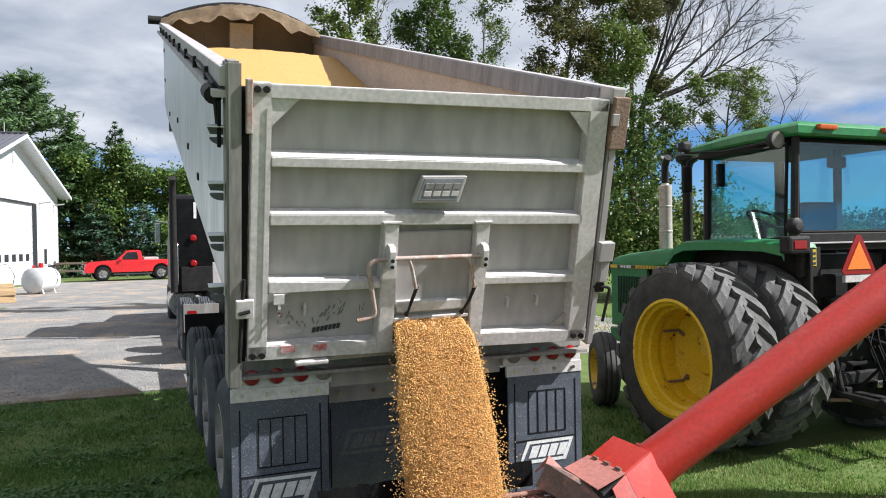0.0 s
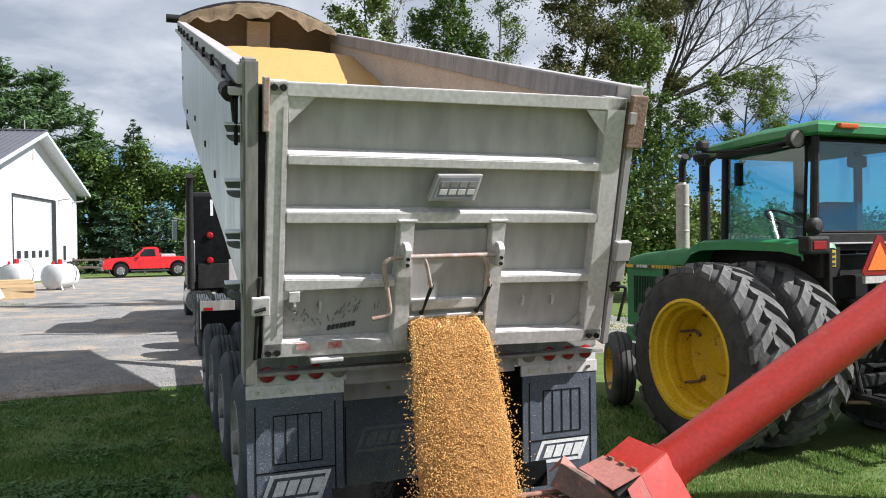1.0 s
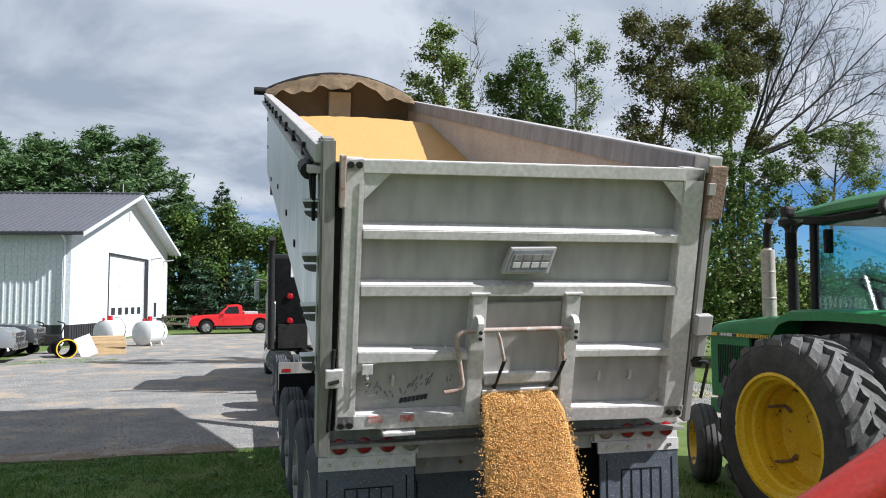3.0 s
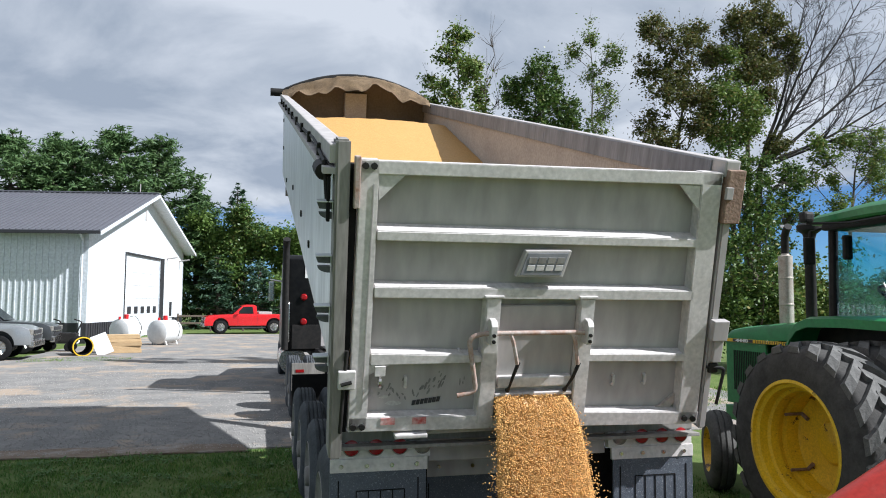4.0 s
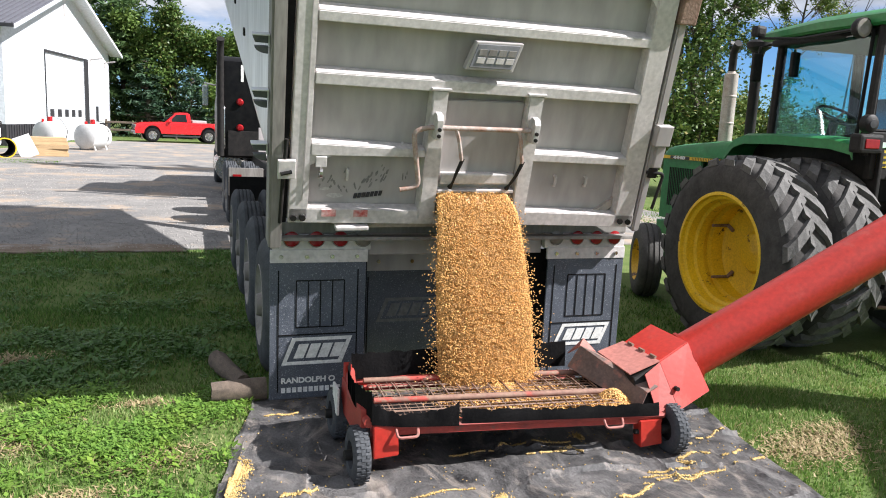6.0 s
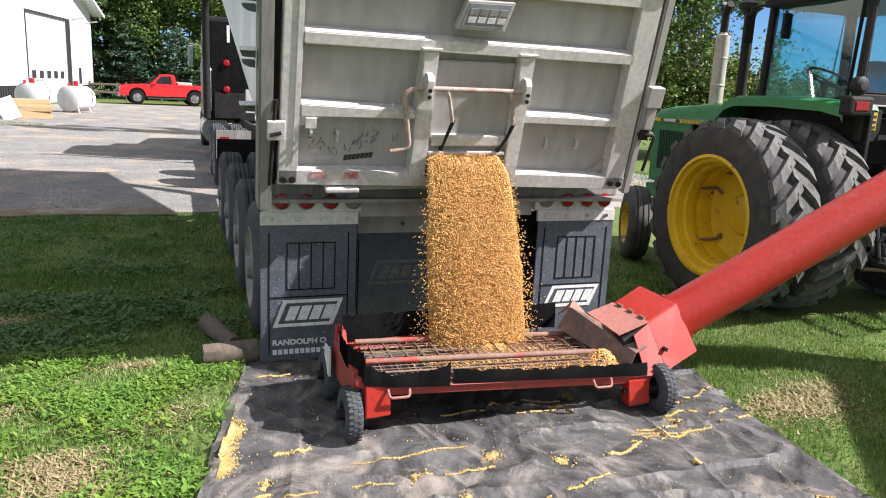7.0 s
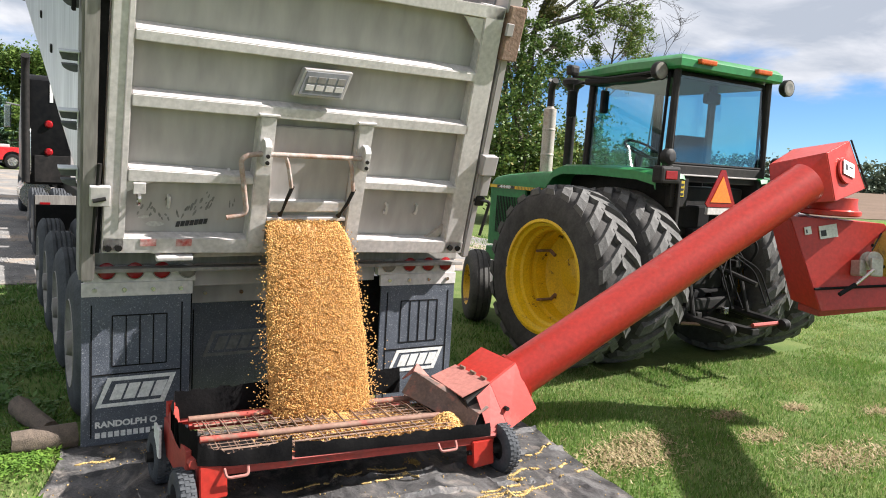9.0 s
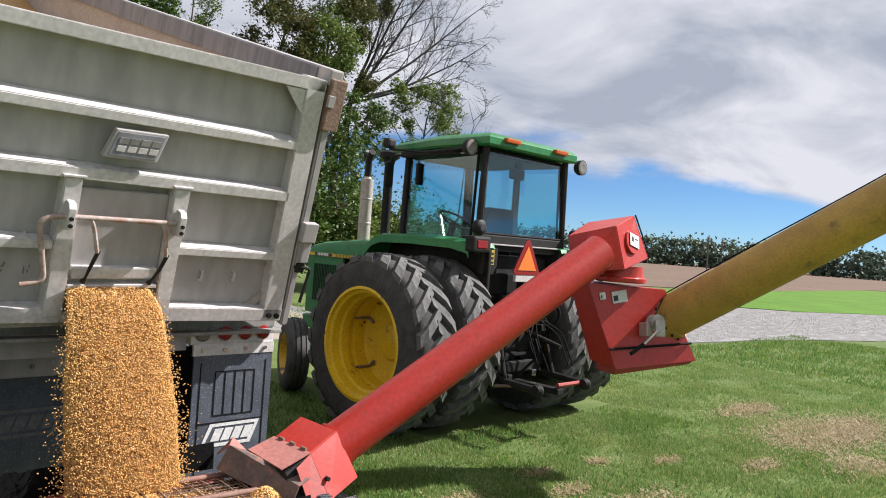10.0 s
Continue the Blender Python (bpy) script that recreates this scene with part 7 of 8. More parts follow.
clump_tree(7.2, 18.0, [(7.0, 9.5, 0.70, 0.60), (6.4, 9.0, 0.55, 0.55), (7.7, 9.0, 0.60, 0.5), (7.1, 8.4, 0.95, 0.6), (8.1, 8.3, 0.55, 0.5), (7.9, 7.7, 0.6, 0.5), (6.6, 7.8, 0.8, 0.5), (8.5, 7.4, 0.4, 0.4)],
           5, LEAF_DARK, "small rounded green tree", 0.10, 0.125, 1.25, twigs=0.15)
clump_tree(9.4, 18.2, [(9.1, 11.3, 0.30, 0.45), (8.7, 10.7, 0.30, 0.45), (9.5, 10.4, 0.35, 0.45), (9.0, 9.7, 0.35, 0.45), (9.9, 9.7, 0.30, 0.4), (9.3, 8.9, 0.40, 0.4), (9.9, 8.6, 0.35, 0.4), (9.1, 8.0, 0.4, 0.4), (10.2, 10.7, 0.3, 0.4)],
           7, LEAF_LIGHT, "tall thin tree with sparse leaves", 0.08, 0.10, 0.55, BARK_PALE, 1.0)
clump_tree(11.7, 18.0, [(11.5, 11.3, 0.55, 0.55), (12.2, 11.0, 0.60, 0.6), (11.2, 10.3, 0.55, 0.6), (12.2, 10.1, 0.7, 0.6), (11.5, 9.3, 0.7, 0.6), (12.4, 9.1, 0.7, 0.6), (11.7, 8.3, 0.75, 0.6), (12.6, 8.1, 0.7, 0.5),
                        (11.2, 7.5, 0.6, 0.5), (13.0, 11.6, 0.5, 0.5), (13.5, 10.8, 0.45, 0.45), (10.8, 11.3, 0.35, 0.4), (13.2, 9.7, 0.55, 0.5), (13.0, 8.8, 0.5, 0.5), (12.1, 7.3, 0.7, 0.5)], 8, LEAF_BROWN, "tall tree with browning crown", 0.13, 0.115, 1.15, BARK, 0.6)
clump_tree(15.2, 18.3, [(14.5, 12.0, 0.65, 0.5), (15.4, 12.5, 0.75, 0.5), (16.3, 12.3, 0.7, 0.5), (15.1, 11.4, 0.75, 0.4), (16.1, 11.4, 0.8, 0.5), (16.9, 11.6, 0.55, 0.45), (14.2, 11.1, 0.45, 0.35), (16.2, 10.6, 0.5, 0.35), (17.2, 11.0, 0.35, 0.35), (15.5, 10.4, 0.6, 0.45), (15.0, 10.3, 0.55, 0.45), (15.9, 9.5, 0.5, 0.45), (15.6, 8.6, 0.5, 0.45), (16.3, 7.8, 0.5, 0.4)],
           19, LEAF_BROWN, "tall tree with a dark clumped top", 0.17, 0.12, 1.5, BARK, 0.3)
clump_tree(14.3, 17.8, [(14.3, 9.9, 0.65, 0.5), (13.6, 9.1, 0.65, 0.5), (14.6, 9.0, 0.75, 0.5), (15.1, 8.3, 0.65, 0.45), (13.4, 8.2, 0.6, 0.5), (14.3, 8.1, 0.85, 0.5), (15.5, 9.3, 0.4, 0.35), (14.0, 10.7, 0.35, 0.35)],
           10, LEAF_LIGHT, "bushy light green tree by the tractor", 0.14, 0.125, 1.2, twigs=0.2)
clump_tree(15.0, 17.4, [(13.6, 6.8, 0.85, 0.7), (14.8, 6.8, 0.95, 0.7), (15.9, 6.4, 0.85, 0.6), (13.9, 5.6, 1.0, 0.7), (15.3, 5.4, 1.05, 0.7), (16.4, 5.3, 0.75, 0.6), (14.1, 4.2, 1.0, 0.7), (15.5, 4.0, 1.05, 0.7),
                        (14.5, 2.9, 1.1, 0.7), (15.9, 2.8, 1.0, 0.7), (12.9, 4.6, 0.75, 0.6), (15.0, 1.6, 1.1, 0.6)], 43, LEAF_DARK, "broad dark green tree leafy to the ground", 0.18, 0.13, 1.0, twigs=0.1)
clump_tree(18.8, 17.8, [(19.6, 8.1, 0.65, 0.35), (18.8, 7.9, 0.65, 0.4), (20.4, 7.7, 0.65, 0.4), (17.9, 7.3, 0.55, 0.35), (19.6, 7.2, 0.85, 0.4), (20.9, 7.0, 0.45, 0.35), (18.5, 6.5, 0.45, 0.3), (20.0, 6.4, 0.55, 0.3), (21.0, 6.4, 0.35, 0.25), (17.4, 6.6, 0.45, 0.4), (17.9, 5.7, 0.5, 0.4), (19.2, 5.5, 0.5, 0.4), (17.2, 7.8, 0.35, 0.3)],
           12, LEAF_LIGHT, "low spreading green tree", 0.12, 0.11, 0.85, twigs=0.7)
clump_tree(22.0, 18.2, [(22.6, 8.4, 0.5, 0.5), (23.3, 7.9, 0.5, 0.4), (22.0, 7.2, 0.5, 0.5), (23.0, 6.8, 0.5, 0.4), (21.6, 6.0, 0.4, 0.4)], 17, None, "bare bush with thin twigs", 0.06, dens=0.8, bark=BARK_DEAD, twigs=1.0)


def dead_tree(x, y, limbs_to, seed):
    """A bare tree: a leaning trunk, long limbs sweeping outward, side twigs that fork twice."""
    t = thing("tree", pose(x, y, 0), "dead bare tree with spreading twigs", "tree", "yard trees")
    r = random.Random(seed)

    def sweep(bm, a, d, length, rad, level):
        """One limb, bending upward a little, with twigs off both sides."""
        n = 7 if level < 2 else 4
        pts, p = [a.copy()], a.copy()
        for k in range(n):
            d = (d + Vector((r.gauss(0, 0.07), r.gauss(0, 0.07), r.gauss(0.025, 0.06)))).normalized()
            p = p + d * length / n
            pts.append(p.copy())
        pipe(bm, pts, [max(rad * (1 - 0.85 * k / n), 0.0045) for k in range(n + 1)], 6 if level == 0 else 3, caps=False)
        if level == 3:
            return
        for k in range((12, 8, 4)[level]):
            f = r.uniform(0.25 if level == 0 else 0.15, 0.97) * n
            i = min(int(f), n - 1)
            q = pts[i].lerp(pts[i + 1], f - i)
            base = (pts[i + 1] - pts[i]).normalized()
            side = base.cross(Vector((r.gauss(0, 0.45), 1, r.gauss(0, 0.45)))).normalized() * r.choice((-1, 1))
            nd = (base + side * r.uniform(0.4, 0.85) + Vector((0, r.gauss(0, 0.35), 0.05))).normalized()
            sweep(bm, q, nd, length * r.uniform(0.26, 0.46) * (1.15 - 0.55 * f / n), rad * 0.42 * (1.1 - 0.6 * f / n), level + 1)

    crotch = Vector((0.2, 0, 7.0))
    bm = bmesh.new()
    pipe(bm, [(0, 0, -0.1), (-0.05, 0.05, 2.5), (0.05, 0, 5.0), crotch], [0.17, 0.15, 0.125, 0.11], 8, caps=False)
    part("trunk", bm, BARK_DEAD, t, smooth=True)
    for tx, tz, dy in limbs_to:
        d = Vector((tx - x, dy, tz)) - crotch
        bm = bmesh.new()
        sweep(bm, crotch, (d.normalized() + Vector((0, 0, -0.10))).normalized(), d.length * 0.97, 0.075, 0)
        part("limb", bm, BARK_DEAD, t, smooth=True)
    return t


dead_tree(15.6, 18.4, [(17.1, 13.2, -0.6), (18.9, 13.6, 0.6), (20.6, 13.4, -0.3), (22.4, 12.6, 0.4), (22.0, 11.0, -0.7), (21.4, 9.4, 0.3), (19.6, 11.6, 0.9)], 23)


def shrub(x, y, h, w, seed, mat, n, label):
    t = thing("shrub", pose(x, y, 0), label, "shrub", "hedge shrubs")
    r = random.Random(seed)
    bm = bmesh.new()
    tips = []
    for k in range(14):
        a, q = r.uniform(0, 6.28), r.uniform(0.2, 1)
        p = Vector((math.cos(a) * w * q * 0.5, math.sin(a) * w * q * 0.5, h * r.uniform(0.45, 0.95) * (1.1 - 0.4 * q)))
        pipe(bm, [(p.x * 0.2, p.y * 0.2, 0), p * 0.6, p], [0.03, 0.02, 0.008], 4)
        tips += [p, p * 0.75, p * 0.5]
    part("stems", bm, BARK, t)
    foliage(tips, min(h, w) * 0.20, n, 0.14, seed, mat, t)
    return t


for k, (x, y, h, w) in enumerate(((9.6, 17.3, 3.6, 3.2), (11.4, 16.2, 4.6, 3.4), (13.1, 15.4, 5.2, 3.2), (14.7, 15.2, 3.8, 3.0), (7.4, 18.3, 3.2, 3), (16.5, 15.6, 4.4, 3), (18.4, 16.4, 3.8, 3.2), (21.5, 17, 2.8, 4))):
    shrub(x, y, h, w, 60 + k, (LEAF_DARK, LEAF_LIGHT)[k % 2], 8500, "dense dark green shrub along the field edge" if k % 2 == 0 else "leafy light green shrub along the field edge")


def conifer(x, y, h, w, seed, mat, n, label, bare=0.12, up=0.0, layers=16, size=0.42, tuft=0.55, ragged=0.4, crown=1.6):
    """Tiered branches with plumes of needles."""
    t = thing("conifer", pose(x, y, 0), label, "conifer", "conifers behind the shed")
    r = random.Random(seed)
    bm = bmesh.new()
    pipe(bm, [(0, 0, -0.1), (0, 0, h * 0.5), (0, 0, h)], [0.024 * h, 0.014 * h, 0.02], 8)
    tips = [(0, 0, h), (0, 0, h * 0.97)]
    for i in range(layers):
        f = bare + (1 - bare) * i / layers
        reach = w * 0.5 * (1 - f ** crown) * 1.05 + 0.15
        for k in range(7):
            a = r.uniform(0, 6.28)
            q = reach * r.uniform(1 - ragged, 1.1)
            z = h * f + r.uniform(-0.3, 0.3)
            tip = Vector((math.cos(a) * q, math.sin(a) * q, z + up * q))
            pipe(bm, [(0, 0, z), tip * 0.5 + Vector((0, 0, z * 0.5 - 0.05 * q)), tip], [0.05, 0.035, 0.012], 4)
            for e in (0.4, 0.6, 0.8, 1.0):
                if e * q > 0.35:
                    tips.append((tip.x * e, tip.y * e, z + (tip.z - z) * e ** 1.5))
    part("trunk", bm, BARK, t)
    foliage(tips, tuft, n, size, seed, mat, t, flat=0.5, long=1.3, wide=0.15)
    return t


for k, (x, y, h, w) in enumerate(((-27, 62, 16.0, 12), (-21, 61, 15.6, 12), (-16.8, 63, 15.4, 12), (-12.8, 60, 16.2, 12), (-9.6, 59, 15.4, 9.5), (-33, 60, 15, 12), (-19, 66, 16.6, 12))):
    conifer(x, y, h, w, 80 + k, NEEDLES, 25000, "tall spreading white pine behind the shed", 0.12, 0.28, 15, 0.38, 0.80, 0.55, 3.2)
conifer(-6.6, 60, 12.0, 5.0, 90, NEEDLES, 11000, "tall green pine standing beside the shed", 0.1, 0.2, 15, 0.42, 0.7, 0.4, 2.2)
conifer(-3.4, 58.5, 11.8, 7.0, 91, NEEDLES_DARK, 6500, "dark spruce with a sparse spire top", 0.1, 0.12, 13, 0.36, 0.26, 0.2, 1.0)
conifer(-4.6, 55, 5.6, 4.4, 92, NEEDLES_DARK, 4200, "dark young spruce behind the yard", 0.02, 0.1, 14, 0.3, 0.42)
conifer(-1.6, 54.5, 5.2, 4.2, 93, NEEDLES_DARK, 4200, "dark young spruce behind the yard", 0.02, 0.1, 14, 0.3, 0.42)
for k, (x, y, h) in enumerate(((-4.9, 58, 7.4), (-2.6, 57.5, 7.8), (0.2, 57, 6.8), (2.6, 58, 6.6), (6, 60, 7))):
    tree(x, y, h, 100 + k, LEAF_GREEN if k % 2 == 0 else LEAF_DARK, 19000, "broad leafy tree behind the yard", 0.16, 1.0, 0.27, 5, 0.55, (0, 0), 0.15, 2, group="trees behind the yard", reach=0.36)
for k, (x, y) in enumerate(((-6.5, 57), (-3.2, 56.5), (0.5, 56), (3.5, 57))):
    shrub(x, y, 3.4, 4.2, 120 + k, LEAF_DARK, 2400, "dark undergrowth behind the yard")


def woods(name, pts, h, seed, n, label, size, mat=LEAF_DARK, thin=0.30, wide=0.28):
    """A far wood: rounded crowns of many leaf clumps along a line."""
    r = np.random.default_rng(seed)
    P = np.asarray(pts, float)
    s = np.r_[0, np.cumsum(np.linalg.norm(np.diff(P, axis=0), axis=1))]
    m = int(s[-1] / (h * thin))
    at = np.linspace(0, s[-1], m)
    cx, cy = np.interp(at, s, P[:, 0]), np.interp(at, s, P[:, 1])
    tops = h * r.uniform(0.82, 1.05, m)
    C = []
    for x, y, t in zip(cx, cy, tops):
        for f in (0.12, 0.3, 0.5, 0.8):
            C.append((x + r.normal() * h * 0.3, y + r.normal() * h * 0.3, t * f))
    ob = foliage(C, h * 0.26, n, size, seed, mat, None, name=name, wide=wide)
    return tagged(ob, label, "woods", kind="stuff")


woods("far_woods", [(60, 330), (190, 250), (290, 150), (350, 60), (390, -40), (400, -160)], 12.5, 5, 125000, "far green wood at the edge of the field, haze in its leaf colour", 1.15, LEAF_HAZED, 0.07, 0.45)
woods("hedge_row", [(30, 66), (60, 84), (110, 110), (170, 130)], 6, 6, 12000, "green hedgerow beyond the yard", 1.1)
woods("backdrop_woods", [(-70, 70), (-40, 68), (-12, 66), (12, 66), (40, 68)], 8.5, 7, 14000, "green wood behind the yard", 0.9)
for x, y, h in ((205, 92, 10), (207.5, 89, 9.6)):
    pl = thing("utility_pole", pose(x, y, 0), "grey wooden utility pole beyond the field", "pole", "utility poles")
    part("pole", pipe(bmesh.new(), [(0, 0, 0), (0, 0, h)], [0.22, 0.15], 8), BARK_PALE, pl)
    part("crossarm", bx((-1.1, -0.08, h - 0.8), (1.1, 0.08, h - 0.6)), BARK_PALE, pl)
# ---- machine shed ----
SH = Matrix.Translation((-9.8, 35.0, 0)) @ Matrix.Rotation(radians(-10), 4, "Z")
# local frame: y runs along the gable wall, -x along the long wall
shed = thing("machine_shed", SH, "white steel machine shed with charcoal roof and dark base", "building")
GW, SL, EH, RH, BASE = 16.9, 26.0, 5.55, 8.45, 1.0


def gable_wall(x0, x1):
    """Gable wall in three sheets round its door opening."""
    d0, d1, dh = 5.2, 11.6, 4.75
    za, zb = EH + (RH - EH) * d0 / (GW / 2), EH + (RH - EH) * (GW - d1) / (GW / 2)
    for poly in ([(0, BASE), (d0, BASE), (d0, dh), (d0, za), (0, EH)], [(d0, dh), (d1, dh), (d1, zb), (GW / 2, RH), (d0, za)], [(d1, BASE), (GW, BASE), (GW, EH), (d1, zb), (d1, dh)]):
        bm = bmesh.new()
        prism(bm, poly, x0, x1, "X")
        part("gable_wall", bm, WHITE_SIDING, shed, "white sheet gable wall")


gable_wall(-0.15, 0.0)
part("gable_base", bx((-0.15, 0.0, 0.0), (0.012, 5.2, BASE)), DARK_TRIM, shed, "dark base sheeting")
part("gable_base", bx((-0.15, 11.6, 0.0), (0.012, GW, BASE)), DARK_TRIM, shed, "dark base sheeting")
part("long_wall", bx((-SL, -0.0, BASE), (-0.15, 0.15, EH)), WHITE_SIDING, shed, "white ribbed long wall")
part("long_base", bx((-SL, -0.012, 0.0), (-0.15, 0.15, BASE)), DARK_TRIM, shed, "dark base sheeting")
part("far_wall", bx((-SL, GW - 0.15, 0.0), (0, GW, EH)), WHITE_SIDING, shed)
part("back_wall", bx((-SL, 0.15, 0.0), (-SL + 0.15, GW - 0.15, EH)), WHITE_SIDING, shed)
rib = mesh_of("wall_rib", bx((-0.03, -0.035, BASE + 0.02), (0.03, 0.0, EH - 0.05), 0.008), WHITE_SIDING)
for k in range(84):
    o = new("wall_rib", rib)
    o.parent, o.matrix_basis = shed, pose(-0.4 - k * 0.30, 0, 0)
brib = mesh_of("base_rib", bx((0.0, -0.03, 0.02), (0.035, 0.03, BASE - 0.02), 0.008), DARK_TRIM)
for k in range(17):
    o = new("base_rib", brib)
    o.parent, o.matrix_basis = shed, pose(0.012, 0.3 + k * 0.3, 0)


def roof_slope(y0, z0, y1, z1):
    bm = bmesh.new()
    t = 0.12
    hull8(bm, [(-SL - 0.4, y0, z0 - t), (0.75, y0, z0 - t), (0.75, y1, z1 - t), (-SL - 0.4, y1, z1 - t), (-SL - 0.4, y0, z0), (0.75, y0, z0), (0.75, y1, z1), (-SL - 0.4, y1, z1)])
    bmesh.ops.recalc_face_normals(bm, faces=bm.faces)
    return bm


pitch = (RH - EH) / (GW / 2)
OV, OV_FAR = 0.6, 0.38
roof_a = part("roof_slope", roof_slope(-OV, EH - OV * pitch + 0.16, GW / 2, RH + 0.16), DARK_ROOF, shed, "charcoal ribbed steel roof")
part("roof_slope", roof_slope(GW + OV_FAR, EH - OV_FAR * pitch + 0.16, GW / 2, RH + 0.16), DARK_ROOF, shed, "charcoal ribbed steel roof")
bm = bmesh.new()
L0, L1 = Vector((0, -OV, EH - OV * pitch + 0.16)), Vector((0, GW / 2, RH + 0.16))
hull8(bm, [L0 + Vector((-0.02, 0, 0)), L0 + Vector((0.02, 0, 0)), L1 + Vector((0.02, 0, 0)), L1 + Vector((-0.02, 0, 0)),
           L0 + Vector((-0.02, 0, 0.05)), L0 + Vector((0.02, 0, 0.05)), L1 + Vector((0.02, 0, 0.05)), L1 + Vector((-0.02, 0, 0.05))])
seam = mesh_of("roof_rib", bm, DARK_ROOF)
for k in range(88):
    o = new("roof_rib", seam)
    o.parent, o.matrix_basis = roof_a, pose(0.7 - k * 0.30, 0, 0)
for y0, y1, ov in ((-OV, GW / 2, OV), (GW + OV_FAR, GW / 2, OV_FAR)):
    z0, z1 = EH - ov * pitch + 0.04, RH + 0.04
    bm = bmesh.new()
    hull8(bm, [(0.0, y0, z0 - 0.05), (0.74, y0, z0 - 0.05), (0.74, y1, z1 - 0.05), (0.0, y1, z1 - 0.05), (0.0, y0, z0), (0.74, y0, z0), (0.74, y1, z1), (0.0, y1, z1)])
    bmesh.ops.recalc_face_normals(bm, faces=bm.faces)
    part("soffit", bm, WHITE_SIDING, shed)
    bm = bmesh.new()
    hull8(bm, [(0.75, y0, z0 - 0.12), (0.80, y0, z0 - 0.12), (0.80, y1, z1 - 0.12), (0.75, y1, z1 - 0.12), (0.75, y0, z0 + 0.06), (0.80, y0, z0 + 0.06), (0.80, y1, z1 + 0.06), (0.75, y1, z1 + 0.06)])
    bmesh.ops.recalc_face_normals(bm, faces=bm.faces)
    part("rake_trim", bm, WHITE_SIDING, shed, "white rake board")
part("gutter", bx((-SL, -OV - 0.10, EH - OV * pitch - 0.02), (0.78, -OV, EH - OV * pitch + 0.14), 0.02), DARK_TRIM, shed, "dark gutter")
part("downspout", pipe(bmesh.new(), bent([(-0.25, -OV, EH - 0.15), (-0.25, -0.12, EH - 0.45), (-0.25, -0.12, 0.1), (-0.25, -0.4, 0.05)], 0.1), 0.06, 8), WHITE_SIDING, shed, "white downspout")
part("ridge_cap", bx((-SL - 0.4, GW / 2 - 0.22, RH + 0.12), (0.78, GW / 2 + 0.22, RH + 0.22), 0.04), DARK_ROOF, shed)
for x in (-0.4, -9.5):
    part("lightning_rod", pipe(bmesh.new(), [(x, GW / 2, RH + 0.2), (x, GW / 2, RH + 0.75)], 0.03, 6), ALU, shed)
door = part("overhead_door", bx((-0.13, 5.22, 0.02), (-0.07, 11.58, 4.73)), WHITE_SIDING, shed, "white overhead door with a row of small panes")
for k in range(5):
    part("door_seam", bx((-0.068, 5.25, 0.75 + k * 0.75), (-0.062, 11.55, 0.77 + k * 0.75)), ALU, door)
for k in range(5):
    y = 5.9 + k * 1.15
    part("door_pane", bx((-0.068, y, 1.36), (-0.055, y + 0.62, 1.78), 0.01), DARK_TRIM, door, "small dark pane")
for y0, y1, z0, z1 in ((5.12, 5.2, 0, 4.85), (11.6, 12.3, 0, 4.85), (5.2, 11.6, 4.75, 4.85)):
    part("door_frame", bx((-0.02, y0, z0), (0.05, y1, z1), 0.01), DARK_TRIM, shed, "dark door frame")
part("walk_door", bx((0.002, 13.5, 0.1), (0.04, 14.3, 2.15), 0.01), WHITE_SIDING, shed)
part("door_glass", bx((0.035, 13.62, 1.1), (0.05, 14.18, 2.05), 0.01), DARK_TRIM, shed)
for y, z in ((12.9, 4.9), (15.8, 4.9)):
    part("wall_light", pipe(bmesh.new(), bent([(0.0, y, z - 0.3), (0.0, y, z), (0.7, y, z + 0.1)], 0.1), 0.05, 6), ALU, shed)
part("gable_vent", bx((0.0, GW / 2 - 0.12, RH - 1.5), (0.03, GW / 2 + 0.12, RH - 0.9), 0.01), ALU, shed)


# ---- pickups ----
def arch(cx, r, z, n=10):
    return [(cx + r * math.cos(math.pi * (1 - k / n)), z + r * math.sin(math.pi * (1 - k / n))) for k in range(n + 1)]


